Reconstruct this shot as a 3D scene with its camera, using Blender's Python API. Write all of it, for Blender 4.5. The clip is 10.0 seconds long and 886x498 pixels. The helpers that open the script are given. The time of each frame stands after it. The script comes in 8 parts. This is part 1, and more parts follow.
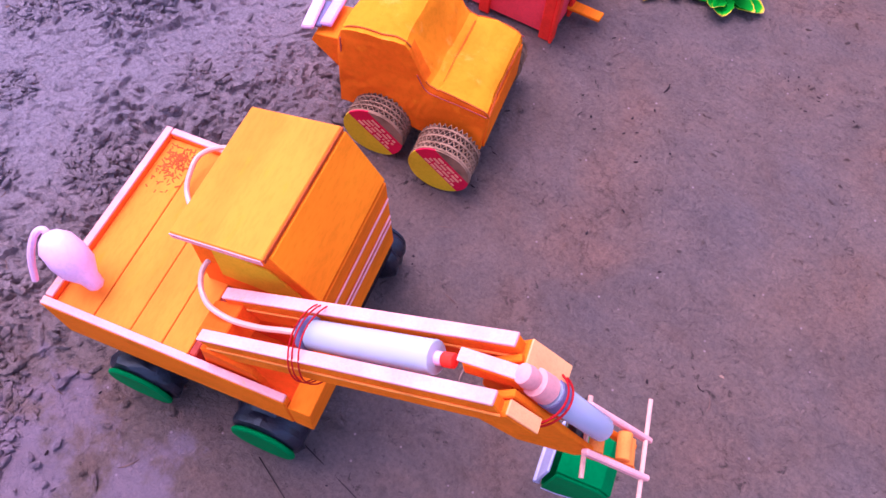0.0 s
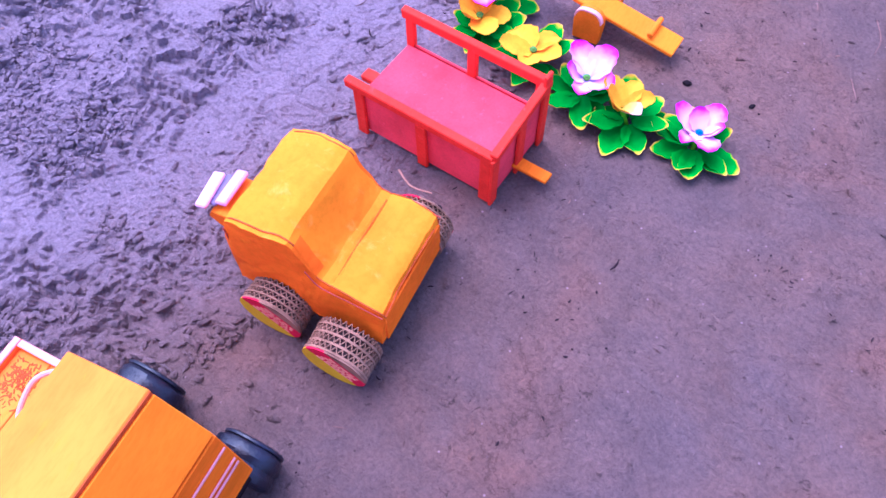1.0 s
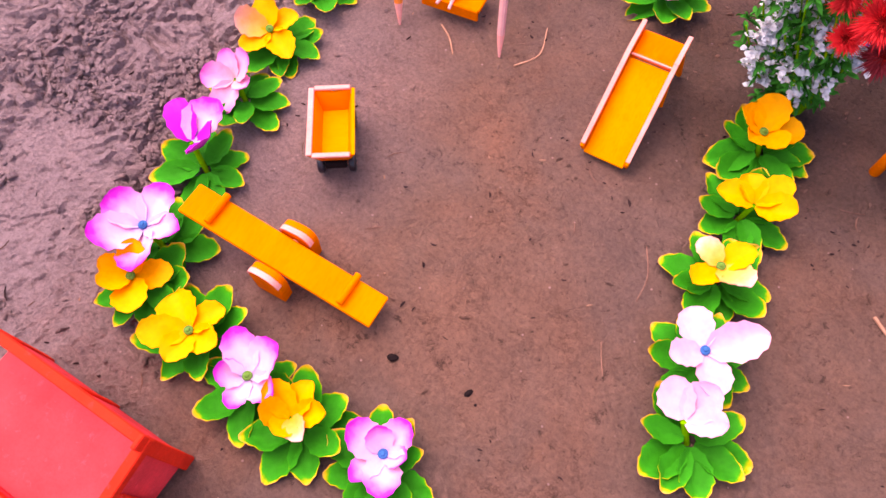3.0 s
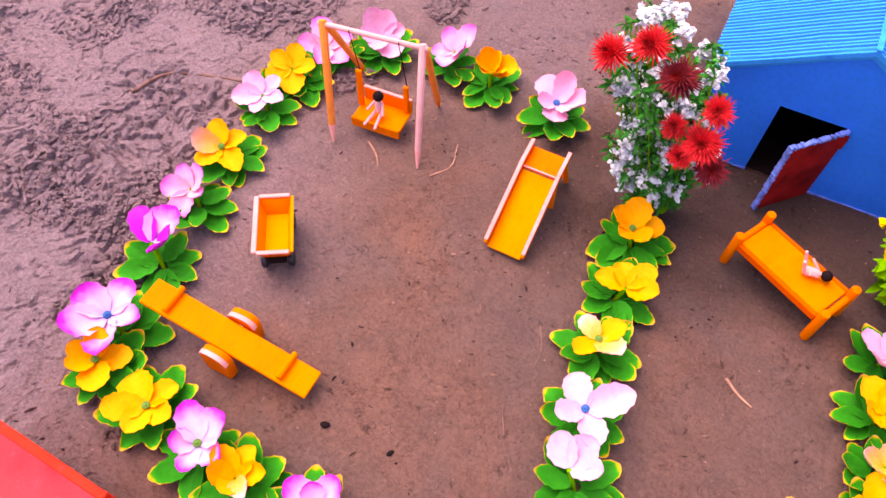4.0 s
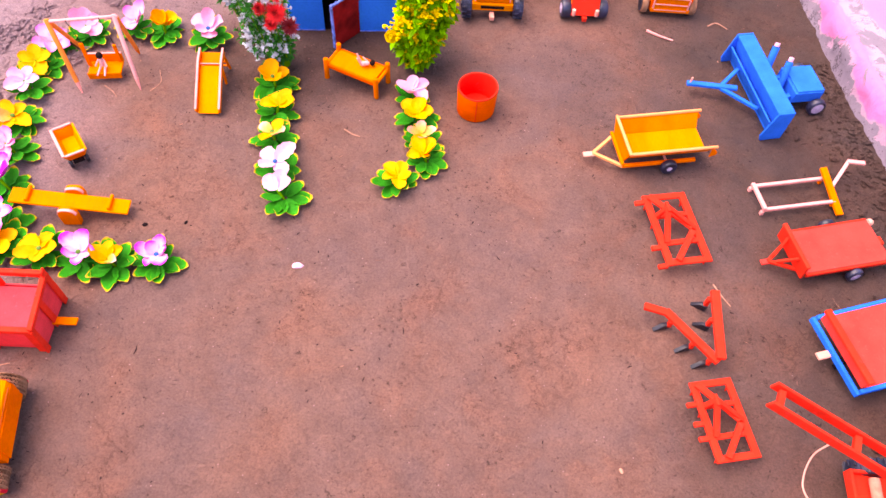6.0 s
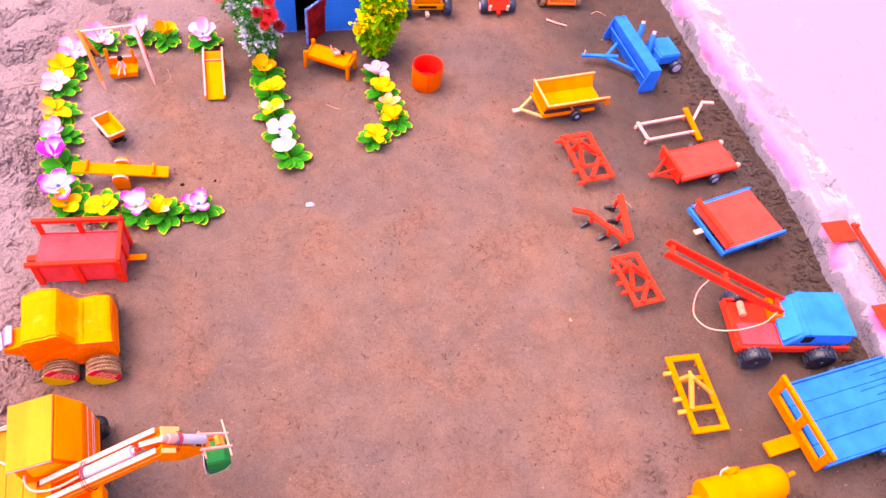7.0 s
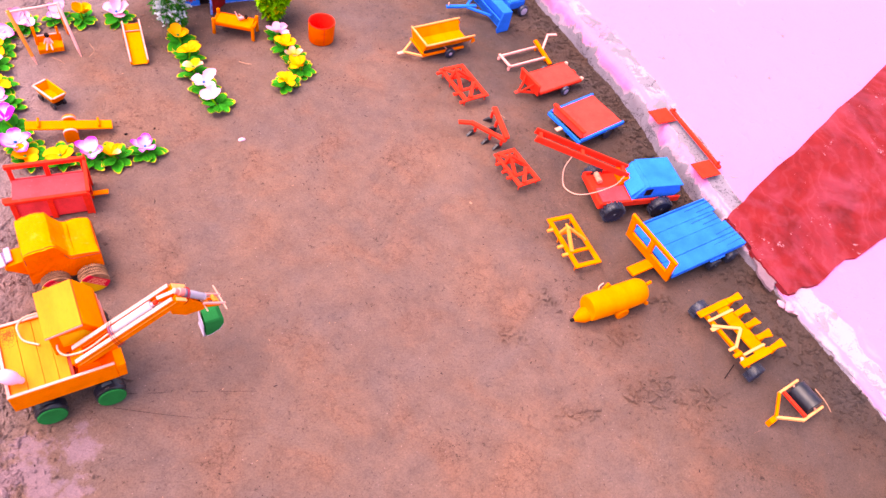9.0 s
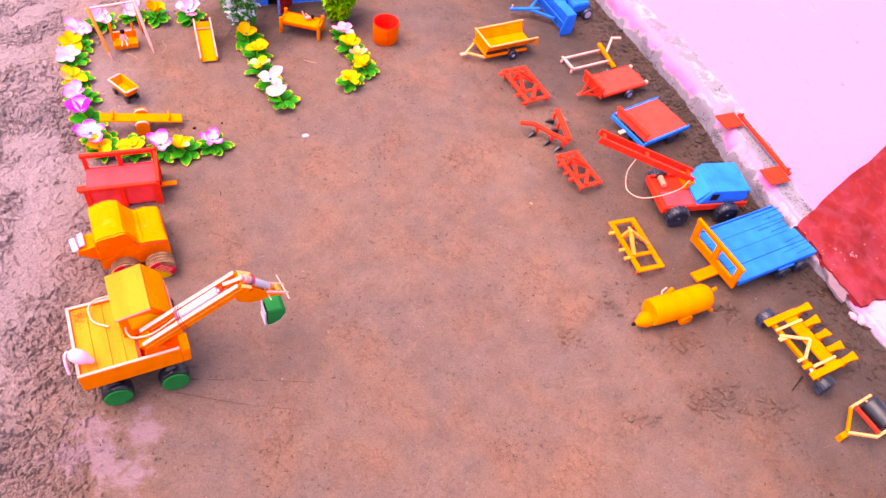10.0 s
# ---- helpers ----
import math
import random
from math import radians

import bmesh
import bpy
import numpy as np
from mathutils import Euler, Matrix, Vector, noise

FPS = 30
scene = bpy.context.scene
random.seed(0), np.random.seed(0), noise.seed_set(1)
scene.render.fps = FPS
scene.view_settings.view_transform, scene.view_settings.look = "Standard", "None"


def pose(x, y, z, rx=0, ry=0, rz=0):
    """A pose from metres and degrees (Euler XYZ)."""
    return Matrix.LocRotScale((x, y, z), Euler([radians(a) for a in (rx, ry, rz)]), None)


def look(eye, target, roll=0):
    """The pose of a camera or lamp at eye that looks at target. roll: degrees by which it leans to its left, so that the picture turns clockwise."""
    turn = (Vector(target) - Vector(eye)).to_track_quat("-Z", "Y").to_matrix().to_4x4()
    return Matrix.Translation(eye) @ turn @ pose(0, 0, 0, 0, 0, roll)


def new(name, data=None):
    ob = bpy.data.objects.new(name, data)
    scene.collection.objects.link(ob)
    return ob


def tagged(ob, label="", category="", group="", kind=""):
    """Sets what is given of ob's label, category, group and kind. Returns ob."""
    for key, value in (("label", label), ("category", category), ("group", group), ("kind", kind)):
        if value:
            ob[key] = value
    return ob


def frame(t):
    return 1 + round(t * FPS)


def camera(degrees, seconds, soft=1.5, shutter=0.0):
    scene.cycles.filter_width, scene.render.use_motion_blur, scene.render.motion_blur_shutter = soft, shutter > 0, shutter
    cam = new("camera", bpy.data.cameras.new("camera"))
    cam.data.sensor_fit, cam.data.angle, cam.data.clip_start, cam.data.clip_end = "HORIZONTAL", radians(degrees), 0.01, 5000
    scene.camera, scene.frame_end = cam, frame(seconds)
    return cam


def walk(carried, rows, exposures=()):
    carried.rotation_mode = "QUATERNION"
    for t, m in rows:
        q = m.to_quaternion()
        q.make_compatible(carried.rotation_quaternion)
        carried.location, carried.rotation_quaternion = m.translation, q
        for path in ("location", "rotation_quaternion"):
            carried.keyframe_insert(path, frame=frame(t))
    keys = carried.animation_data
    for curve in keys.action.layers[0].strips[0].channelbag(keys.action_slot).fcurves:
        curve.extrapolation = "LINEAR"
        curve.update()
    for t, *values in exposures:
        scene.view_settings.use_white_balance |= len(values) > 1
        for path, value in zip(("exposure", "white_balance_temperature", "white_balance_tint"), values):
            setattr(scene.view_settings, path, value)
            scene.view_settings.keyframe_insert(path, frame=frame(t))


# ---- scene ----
cam = camera(62.3, 10.0)
PATH = [
    (0, (-0.077, -0.622, 0.478), (-0.597, 0.157, -1.289), 5.9),
    (0.5, (-0.082, -0.532, 0.49), (-0.673, 0.198, -1.276), 1.3),
    (1, (-0.078, -0.441, 0.494), (-0.77, 0.245, -1.253), -1.6),
    (1.5, (-0.052, -0.335, 0.508), (-0.807, 0.261, -1.246), -5.1),
    (2, (-0.065, -0.212, 0.495), (-0.803, 0.326, -1.285), -6.4),
    (2.5, (-0.086, -0.113, 0.471), (-0.748, 0.425, -1.338), -7.4),
    (3, (-0.102, -0.051, 0.49), (-0.694, 0.532, -1.329), -4.5),
    (3.2, (-0.109, -0.034, 0.512), (-0.69, 0.606, -1.292), -1.7),
    (4.3, (-0.002, -0.114, 0.604), (-0.628, 0.766, -1.079), 0.9),
    (4.5, (0.034, -0.148, 0.63), (-0.541, 0.75, -1.062), 0.3),
    (5, (0.138, -0.224, 0.711), (-0.301, 0.735, -0.988), -1.5),
    (5.5, (0.236, -0.334, 0.826), (-0.063, 0.691, -0.864), 1.5),
    (6, (0.253, -0.492, 0.9), (0.146, 0.568, -0.793), 5.5),
    (6.2, (0.205, -0.575, 0.923), (0.199, 0.519, -0.751), 9.2),
    (7.3, (0.128, -0.92, 1.095), (0.344, 0.238, -0.521), 12.6),
    (7.5, (0.105, -0.984, 1.094), (0.39, 0.185, -0.503), 15.2),
    (8, (0.059, -1.079, 1.137), (0.452, 0.139, -0.399), 17.4),
    (8.5, (0.039, -1.132, 1.146), (0.445, 0.089, -0.385), 14.1),
    (9, (0.03, -1.177, 1.158), (0.51, -0.021, -0.402), 15.1),
    (9.5, (0.025, -1.2, 1.141), (0.46, -0.02, -0.415), 12.6),
    (10, (0.007, -1.189, 1.133), (0.362, 0.012, -0.428), 12.0),
]
walk(cam, [(t, look(e, g, r)) for t, e, g, r in PATH], exposures=[
    (0.0, 1.38, 5150, 37), (1.0, 1.64, 4480, 36), (1.5, 1.71, 5450, 36), (2.2, 1.54, 6450, 39), (3.0, 1.47, 7900, 37), (4.5, 1.46, 7550, 36),
    (5.5, 1.59, 7950, 36), (6.2, 1.84, 7650, 33), (7.4, 1.97, 7650, 39), (8.0, 1.86, 7600, 35), (10.0, 1.86, 7650, 33)])


# ---- light: open shade under a bright overcast sky ----
world = bpy.data.worlds.new("overcast_sky")
scene.world = world
world.use_nodes = True
wn = world.node_tree
sky = wn.nodes.new("ShaderNodeTexSky")
sky.sky_type, sky.sun_disc = "NISHITA", False
sky.sun_elevation, sky.sun_rotation = radians(65), radians(281)
sky.air_density, sky.dust_density, sky.ozone_density = 1.0, 3.0, 0.6
wn.links.new(sky.outputs[0], wn.nodes["Background"].inputs[0])
wn.nodes["Background"].inputs[1].default_value = 0.15
sun = new("sun", bpy.data.lights.new("sun", "SUN"))
sun.data.energy, sun.data.angle, sun.data.color = 1.22, radians(60), (1.0, 0.92, 0.88)
sun.matrix_world = look((-1.28, 0.25, 2.8), (0, 0, 0))


# ---- materials ----
def ramp_node(nt, stops):
    r = nt.nodes.new("ShaderNodeValToRGB")
    el = r.color_ramp.elements
    while len(el) < len(stops):
        el.new(0.5)
    for e, (p, c) in zip(el, stops):
        e.position, e.color = p, (*c, 1)
    return r


def noise_node(nt, vec, scale, detail=4.0, rough=0.55, distort=0.0):
    n = nt.nodes.new("ShaderNodeTexNoise")
    n.inputs["Scale"].default_value = scale
    n.inputs["Detail"].default_value = detail
    n.inputs["Roughness"].default_value = rough
    n.inputs["Distortion"].default_value = distort
    nt.links.new(vec, n.inputs["Vector"])
    return n


def mix_node(nt, fac, a, b, mode="MIX"):
    m = nt.nodes.new("ShaderNodeMix")
    m.data_type, m.blend_type = "RGBA", mode
    for sock, v in ((m.inputs[0], fac), (m.inputs[6], a), (m.inputs[7], b)):
        if isinstance(v, (int, float)):
            sock.default_value = v
        elif isinstance(v, tuple):
            sock.default_value = (*v, 1)
        else:
            nt.links.new(v, sock)
    return m.outputs[2]


def base_mat(name, rough=0.6, metal=0.0, spec=0.4):
    m = bpy.data.materials.new(name)
    m.use_nodes = True
    nt = m.node_tree
    p = nt.nodes["Principled BSDF"]
    p.inputs["Roughness"].default_value = rough
    p.inputs["Metallic"].default_value = metal
    p.inputs["Specular IOR Level"].default_value = spec
    tc = nt.nodes.new("ShaderNodeTexCoord")
    return m, nt, p, tc


def bump_on(nt, p, height, strength, distance):
    b = nt.nodes.new("ShaderNodeBump")
    b.inputs["Strength"].default_value = strength
    b.inputs["Distance"].default_value = distance
    nt.links.new(height, b.inputs["Height"])
    nt.links.new(b.outputs[0], p.inputs["Normal"])


def paint(name, col, dark=0.80, light=1.12, rough=0.65, scale=90, chips=None, streak=(1, 1, 1), bump=0.35, spec=0.04, crumple=0.0):
    """Brushed-on poster paint over card or wood: blotches, fine brush grain, and bare chips."""
    m, nt, p, tc = base_mat(name, rough, spec=spec)
    mp = nt.nodes.new("ShaderNodeMapping")
    mp.inputs["Scale"].default_value = streak
    nt.links.new(tc.outputs["Object"], mp.inputs[0])
    big = noise_node(nt, mp.outputs[0], scale * 0.35, 3)
    fine = noise_node(nt, mp.outputs[0], scale * 5, 5, 0.65)
    a = tuple(c * dark for c in col)
    b = tuple(min(1.0, c * light) for c in col)
    r = ramp_node(nt, [(0.3, a), (0.55, col), (0.75, b)])
    nt.links.new(big.outputs[0], r.inputs[0])
    r2 = ramp_node(nt, [(0.35, (0.76, 0.76, 0.76)), (0.55, (1, 1, 1))])
    nt.links.new(fine.outputs[0], r2.inputs[0])
    out = mix_node(nt, 0.4, r.outputs[0], r2.outputs[0], "MULTIPLY")
    if chips:
        ch = noise_node(nt, mp.outputs[0], scale * 1.6, 6, 0.7, 0.4)
        r3 = ramp_node(nt, [(0.58, (0, 0, 0)), (0.74, (1, 1, 1))])
        nt.links.new(ch.outputs[0], r3.inputs[0])
        out = mix_node(nt, r3.outputs[0], out, chips)
    nt.links.new(out, p.inputs["Base Color"])
    bump_on(nt, p, fine.outputs[0], bump, 0.0006)
    if crumple:
        # soft creases of bent card under the brush grain
        cr = noise_node(nt, tc.outputs["Object"], 26, 2, 0.5, 0.8)
        b2 = nt.nodes.new("ShaderNodeBump")
        b2.inputs["Strength"].default_value = crumple
        b2.inputs["Distance"].default_value = 0.006
        nt.links.new(cr.outputs[0], b2.inputs["Height"])
        nt.links.new(b2.outputs[0], p.inputs["Normal"].links[0].from_node.inputs["Normal"])
    return m


def edge_mat(name, stops, rough=0.7, grain=260, spec=0.10):
    """Cloth petal or leaf whose colour runs from its middle to its rim, by the mesh's own 'rim' value."""
    m, nt, p, tc = base_mat(name, rough, spec=spec)
    at = nt.nodes.new("ShaderNodeAttribute")
    at.attribute_name = "rim"
    n = noise_node(nt, tc.outputs["Object"], 130, 3)
    add = nt.nodes.new("ShaderNodeMath")
    add.operation = "MULTIPLY_ADD"
    add.inputs[1].default_value = 0.35
    nt.links.new(n.outputs[0], add.inputs[0])
    nt.links.new(at.outputs["Fac"], add.inputs[2])
    sub = nt.nodes.new("ShaderNodeMath")
    sub.operation = "SUBTRACT"
    sub.inputs[1].default_value = 0.17
    nt.links.new(add.outputs[0], sub.inputs[0])
    r = ramp_node(nt, stops)
    nt.links.new(sub.outputs[0], r.inputs[0])
    g = noise_node(nt, tc.outputs["Object"], grain, 4)
    r2 = ramp_node(nt, [(0.3, (0.8, 0.8, 0.8)), (0.65, (1, 1, 1))])
    nt.links.new(g.outputs[0], r2.inputs[0])
    nt.links.new(mix_node(nt, 0.6, r.outputs[0], r2.outputs[0], "MULTIPLY"), p.inputs["Base Color"])
    bump_on(nt, p, g.outputs[0], 0.3, 0.0005)
    return m


YELLOW = paint("yellow_poster_paint", (1.000, 0.212, 0.0), chips=(0.995, 0.200, 0.0), streak=(1, 0.3, 1))
# yellow with extra brightness in its colour, for faces that fall into shade
LIFTED_YELLOW = paint("lifted_yellow_paint", (1.000, 0.265, 0.0), chips=(0.995, 0.240, 0.0), streak=(1, 0.3, 1))
# amber of its own on sticks; on yellow toys' sides it holds their shade
AMBER = paint("amber_and_shaded_yellow_paint", (1.000, 0.180, 0.0), chips=(1.000, 0.210, 0.0), streak=(1, 0.3, 1))
# slightly paler yellow for the excavator's deck and roof
TOP_YELLOW = paint("top_yellow_paint", (1.000, 0.235, 0.016), chips=(1.000, 0.225, 0.0), streak=(1, 0.3, 1))
# one truck paint twice: tops with light in the colour, sides with shade
CREASED_LIT = paint("creased_yellow_lit", (1.000, 0.245, 0.0), dark=0.88, chips=(1.000, 0.300, 0.030), scale=40, crumple=0.7)
CREASED_SHADED = paint("creased_yellow_shaded", (1.000, 0.150, 0.0), dark=0.78, chips=(1.000, 0.220, 0.0), scale=40, crumple=0.7)
ORANGE = paint("orange_poster_paint", (0.995, 0.115, 0.0), streak=(0.4, 1, 1))
RED = paint("red_poster_paint", (0.900, 0.038, 0.016), chips=(0.910, 0.055, 0.050))
CORAL = paint("faded_red_paint", (0.920, 0.060, 0.072), chips=(0.928, 0.085, 0.110))
BRICK = paint("orange_red_paint", (0.920, 0.058, 0.042), chips=(0.925, 0.085, 0.070))
BLUE = paint("bright_blue_paint", (0.0, 0.155, 0.800), chips=(0.0, 0.105, 0.62), dark=0.80)
CAB_BLUE = paint("cab_roof_blue_paint", (0.0, 0.170, 0.74), chips=(0.0, 0.11, 0.52), dark=0.8)
HOUSE_BLUE = paint("house_blue_paint", (0.0, 0.215, 1.0), scale=40, dark=0.9)
# streaks down the slope put groove shade into the roof colour
ROOF_BLUE = paint("roof_blue_paint", (0.0, 0.340, 1.0), scale=70, chips=(0.0, 0.15, 0.80), streak=(0.25, 6, 0.25))
MAROON = paint("dark_maroon_paint", (0.330, 0.014, 0.012), dark=0.4, light=1.6)
PALEBLUE = paint("frayed_pale_blue_card", (0.16, 0.26, 0.78), dark=0.4, scale=300)
GREEN = paint("green_wheel_paint", (0.0, 0.180, 0.040))
RAW = paint("bare_board_edge", (0.930, 0.360, 0.330), scale=140, dark=0.85, chips=(0.942, 0.340, 0.14))
PALESTICK = paint("peeled_white_stick", (0.95, 0.43, 0.42), scale=160, dark=0.88)
PALE_YELLOW = paint("pale_yellow_edge", (1.0, 0.350, 0.130), scale=160, dark=0.88)
PALEAMBER = paint("pale_amber_stick", (1.0, 0.275, 0.045), scale=160)
WOODY = paint("pale_stick_wood", (0.902, 0.400, 0.310), scale=160, streak=(0.2, 1, 1))
WHITE = paint("white_plastic", (0.900, 0.440, 0.600), rough=0.4, dark=0.94, bump=0.05, spec=0.5)
BLACK = paint("black_tape", (0.010, 0.009, 0.018), dark=0.6, light=2.0, rough=0.32, spec=0.5, bump=0.9)
RUBBER = paint("black_rubber", (0.013, 0.015, 0.038), dark=0.4, light=2.8, rough=0.40, spec=0.5)
HUB = paint("grey_hub", (0.500, 0.400, 0.560), rough=0.4)
# near-black for dark small parts; on insides and underframes it paints their shade
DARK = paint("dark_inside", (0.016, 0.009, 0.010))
PIT = paint("brick_red_inside", (0.469, 0.069, 0.048), dark=0.5)
RUST = paint("rust_brown_glue", (0.600, 0.095, 0.018), dark=0.6)
LABELRED = paint("printed_red_card", (0.757, 0.015, 0.050), dark=0.85)
LABELYEL = paint("printed_yellow_card", (0.800, 0.440, 0.006), dark=0.9)
LABELINK = paint("printed_pale_ink", (0.920, 0.330, 0.200), dark=0.9)
CARD = paint("corrugated_brown_card", (0.330, 0.160, 0.095), dark=0.5, scale=200)
# the brown card again, with the shade between its flutes in the colour
CARDDARK = paint("shaded_card_core", (0.060, 0.034, 0.030), dark=0.5, scale=200)
THREAD = paint("red_thread", (0.480, 0.010, 0.012), scale=400)
TUBING = paint("milky_tubing", (0.800, 0.350, 0.270), rough=0.3, dark=0.9, spec=0.5, bump=0.05)
TWIG = paint("dry_twig", (0.280, 0.140, 0.110), dark=0.5, scale=300)
BARK = paint("dark_bark_crumb", (0.050, 0.026, 0.028), dark=0.5, light=1.8, scale=300)
STRAW = paint("pale_straw", (0.523, 0.260, 0.180), dark=0.7, scale=300)
LILAC = paint("milky_lilac_plastic", (0.40, 0.26, 0.46), rough=0.4, dark=0.8)
LAVENDER = paint("lavender_white_card", (0.66, 0.36, 0.64), rough=0.5)
GREYROD = paint("grey_plunger", (0.200, 0.150, 0.260), rough=0.35)
SKIN = paint("doll_pale_plastic", (0.912, 0.438, 0.440), rough=0.4)

LEAF = edge_mat("variegated_leaf", [(0.0, (0.0, 0.215, 0.006)), (0.38, (0.0, 0.270, 0.008)), (0.54, (0.012, 0.335, 0.006)), (0.66, (0.30, 0.42, 0.004)), (0.80, (0.80, 0.46, 0.010)), (1.0, (0.90, 0.46, 0.10))])
PETAL_YELLOW = edge_mat("yellow_petal", [(0.0, (0.780, 0.330, 0.0)), (0.30, (1.000, 0.380, 0.0)), (1.0, (1.000, 0.410, 0.004))])
PETAL_CREAM = edge_mat("cream_petal", [(0.0, (0.936, 0.370, 0.01)), (0.5, (0.982, 0.430, 0.12)), (1.0, (0.960, 0.480, 0.480))])
PETAL_PURPLE = edge_mat("purple_tipped_petal", [(0.0, (0.30, 0.34, 0.70)), (0.26, (0.86, 0.46, 0.70)), (0.52, (0.92, 0.44, 0.70)), (0.68, (0.86, 0.24, 0.68)), (0.84, (0.78, 0.045, 0.63)), (1.0, (0.72, 0.02, 0.58))])
PETAL_PINK = edge_mat("pink_petal", [(0.0, (0.90, 0.36, 0.44)), (0.55, (0.94, 0.40, 0.66)), (1.0, (0.84, 0.12, 0.60))])
PETAL_MAGENTA = edge_mat("magenta_petal", [(0.0, (0.46, 0.008, 0.44)), (0.6, (0.62, 0.018, 0.58)), (1.0, (0.70, 0.050, 0.62))])
PETAL_WHITE = edge_mat("white_petal", [(0.0, (0.54, 0.42, 0.60)), (0.30, (0.90, 0.41, 0.60)), (1.0, (0.92, 0.42, 0.62))])
EYE_BLUE = paint("blue_flower_eye", (0.03, 0.15, 0.42), scale=500)
EYE_GREEN = paint("green_flower_eye", (0.12, 0.276, 0.05), scale=500)
SPRIG_GREEN = paint("sprig_green", (0.026, 0.270, 0.030), dark=0.4, light=1.8, scale=120)
LIME_GREEN = paint("lime_green_leaf", (0.140, 0.400, 0.0), dark=0.5, light=1.5, scale=120)
SPRIG_WHITE = paint("white_blossom", (0.72, 0.74, 0.78), dark=0.9, scale=300)
BLOOM_RED = paint("red_cloth_bloom", (0.873, 0.036, 0.040), dark=0.5, scale=200)
BLOOM_DULL = paint("faded_red_bloom", (0.300, 0.030, 0.040), dark=0.4, scale=200)
BLOOM_YELLOW = paint("yellow_cloth_bloom", (0.78, 0.560, 0.0), dark=0.85, scale=200)


def soil_mat():
    m, nt, p, tc = base_mat("trodden_damp_soil", 0.85, spec=0.25)
    v = tc.outputs["Object"]
    big = noise_node(nt, v, 3.2, 4, 0.6, 0.3)
    mid = noise_node(nt, v, 22, 6, 0.65)
    fine = noise_node(nt, v, 330, 6, 0.75)
    pits = noise_node(nt, v, 120, 8, 0.76, 0.5)
    clump = noise_node(nt, v, 9, 3, 0.6)
    r = ramp_node(nt, [(0.28, (0.200, 0.114, 0.098)), (0.48, (0.226, 0.123, 0.099)), (0.68, (0.256, 0.133, 0.100))])
    nt.links.new(big.outputs[0], r.inputs[0])
    hue = noise_node(nt, v, 8, 5, 0.6, 0.5)
    rh = ramp_node(nt, [(0.28, (0.92, 1.02, 1.15)), (0.5, (1.01, 1.01, 1.02)), (0.74, (1.24, 1.03, 0.90))])
    nt.links.new(hue.outputs[0], rh.inputs[0])
    base = mix_node(nt, 1.0, r.outputs[0], rh.outputs[0], "MULTIPLY")
    r2 = ramp_node(nt, [(0.27, (0.68, 0.68, 0.70)), (0.5, (0.99, 0.99, 0.99)), (0.74, (1.28, 1.26, 1.25))])
    nt.links.new(mid.outputs[0], r2.inputs[0])
    c = mix_node(nt, 0.55, base, r2.outputs[0], "MULTIPLY")
    r3 = ramp_node(nt, [(0.3, (0.50, 0.50, 0.50)), (0.5, (1, 1, 1)), (0.72, (1.5, 1.47, 1.45))])
    nt.links.new(fine.outputs[0], r3.inputs[0])
    c = mix_node(nt, 0.58, c, r3.outputs[0], "MULTIPLY")
    r4 = ramp_node(nt, [(0.235, (0.28, 0.25, 0.25)), (0.30, (1, 1, 1))])
    pm = nt.nodes.new("ShaderNodeMath")
    pm.operation = "MULTIPLY_ADD"
    pm.inputs[1].default_value = -0.22
    nt.links.new(clump.outputs[0], pm.inputs[0])
    nt.links.new(pits.outputs[0], pm.inputs[2])
    nt.links.new(pm.outputs[0], r4.inputs[0])
    c = mix_node(nt, 0.8, c, r4.outputs[0], "MULTIPLY")
    # pale grains of sand, strewn thinly
    vo = nt.nodes.new("ShaderNodeTexVoronoi")
    vo.inputs["Scale"].default_value = 150
    nt.links.new(v, vo.inputs["Vector"])
    gr = ramp_node(nt, [(0.10, (1, 1, 1)), (0.16, (0, 0, 0))])
    nt.links.new(vo.outputs["Distance"], gr.inputs[0])
    pick = ramp_node(nt, [(0.80, (0, 0, 0)), (0.86, (1, 1, 1))])
    nt.links.new(vo.outputs["Color"], pick.inputs[0])
    grain = mix_node(nt, 1.0, gr.outputs[0], pick.outputs[0], "MULTIPLY")
    c = mix_node(nt, grain, c, (0.463, 0.260, 0.250))
    # hairline cracks, in patches
    ck = nt.nodes.new("ShaderNodeTexVoronoi")
    ck.feature = "DISTANCE_TO_EDGE"
    ck.inputs["Scale"].default_value = 24.0
    nt.links.new(mix_node(nt, 0.10, v, mid.outputs["Color"], "ADD"), ck.inputs["Vector"])
    rk = ramp_node(nt, [(0.010, (0.35, 0.32, 0.32)), (0.045, (1, 1, 1))])
    nt.links.new(ck.outputs["Distance"], rk.inputs[0])
    km = ramp_node(nt, [(0.50, (0, 0, 0)), (0.64, (0.45, 0.45, 0.45))])
    nt.links.new(hue.outputs[0], km.inputs[0])
    c = mix_node(nt, km.outputs[0], c, mix_node(nt, 1.0, c, rk.outputs[0], "MULTIPLY"))
    dry = nt.nodes.new("ShaderNodeAttribute")
    dry.attribute_name = "rim"
    dm = nt.nodes.new("ShaderNodeMath")
    dm.operation = "MULTIPLY"
    dm.inputs[1].default_value = 0.85
    nt.links.new(dry.outputs["Fac"], dm.inputs[0])
    c = mix_node(nt, dm.outputs[0], c, mix_node(nt, 0.8, (0.372, 0.256, 0.285), r3.outputs[0], "MULTIPLY"))
    # darkens the damp plinth band and paints shade on the soil around the house
    damp_shade = nt.nodes.new("ShaderNodeAttribute")
    damp_shade.attribute_name = "damp_shade"
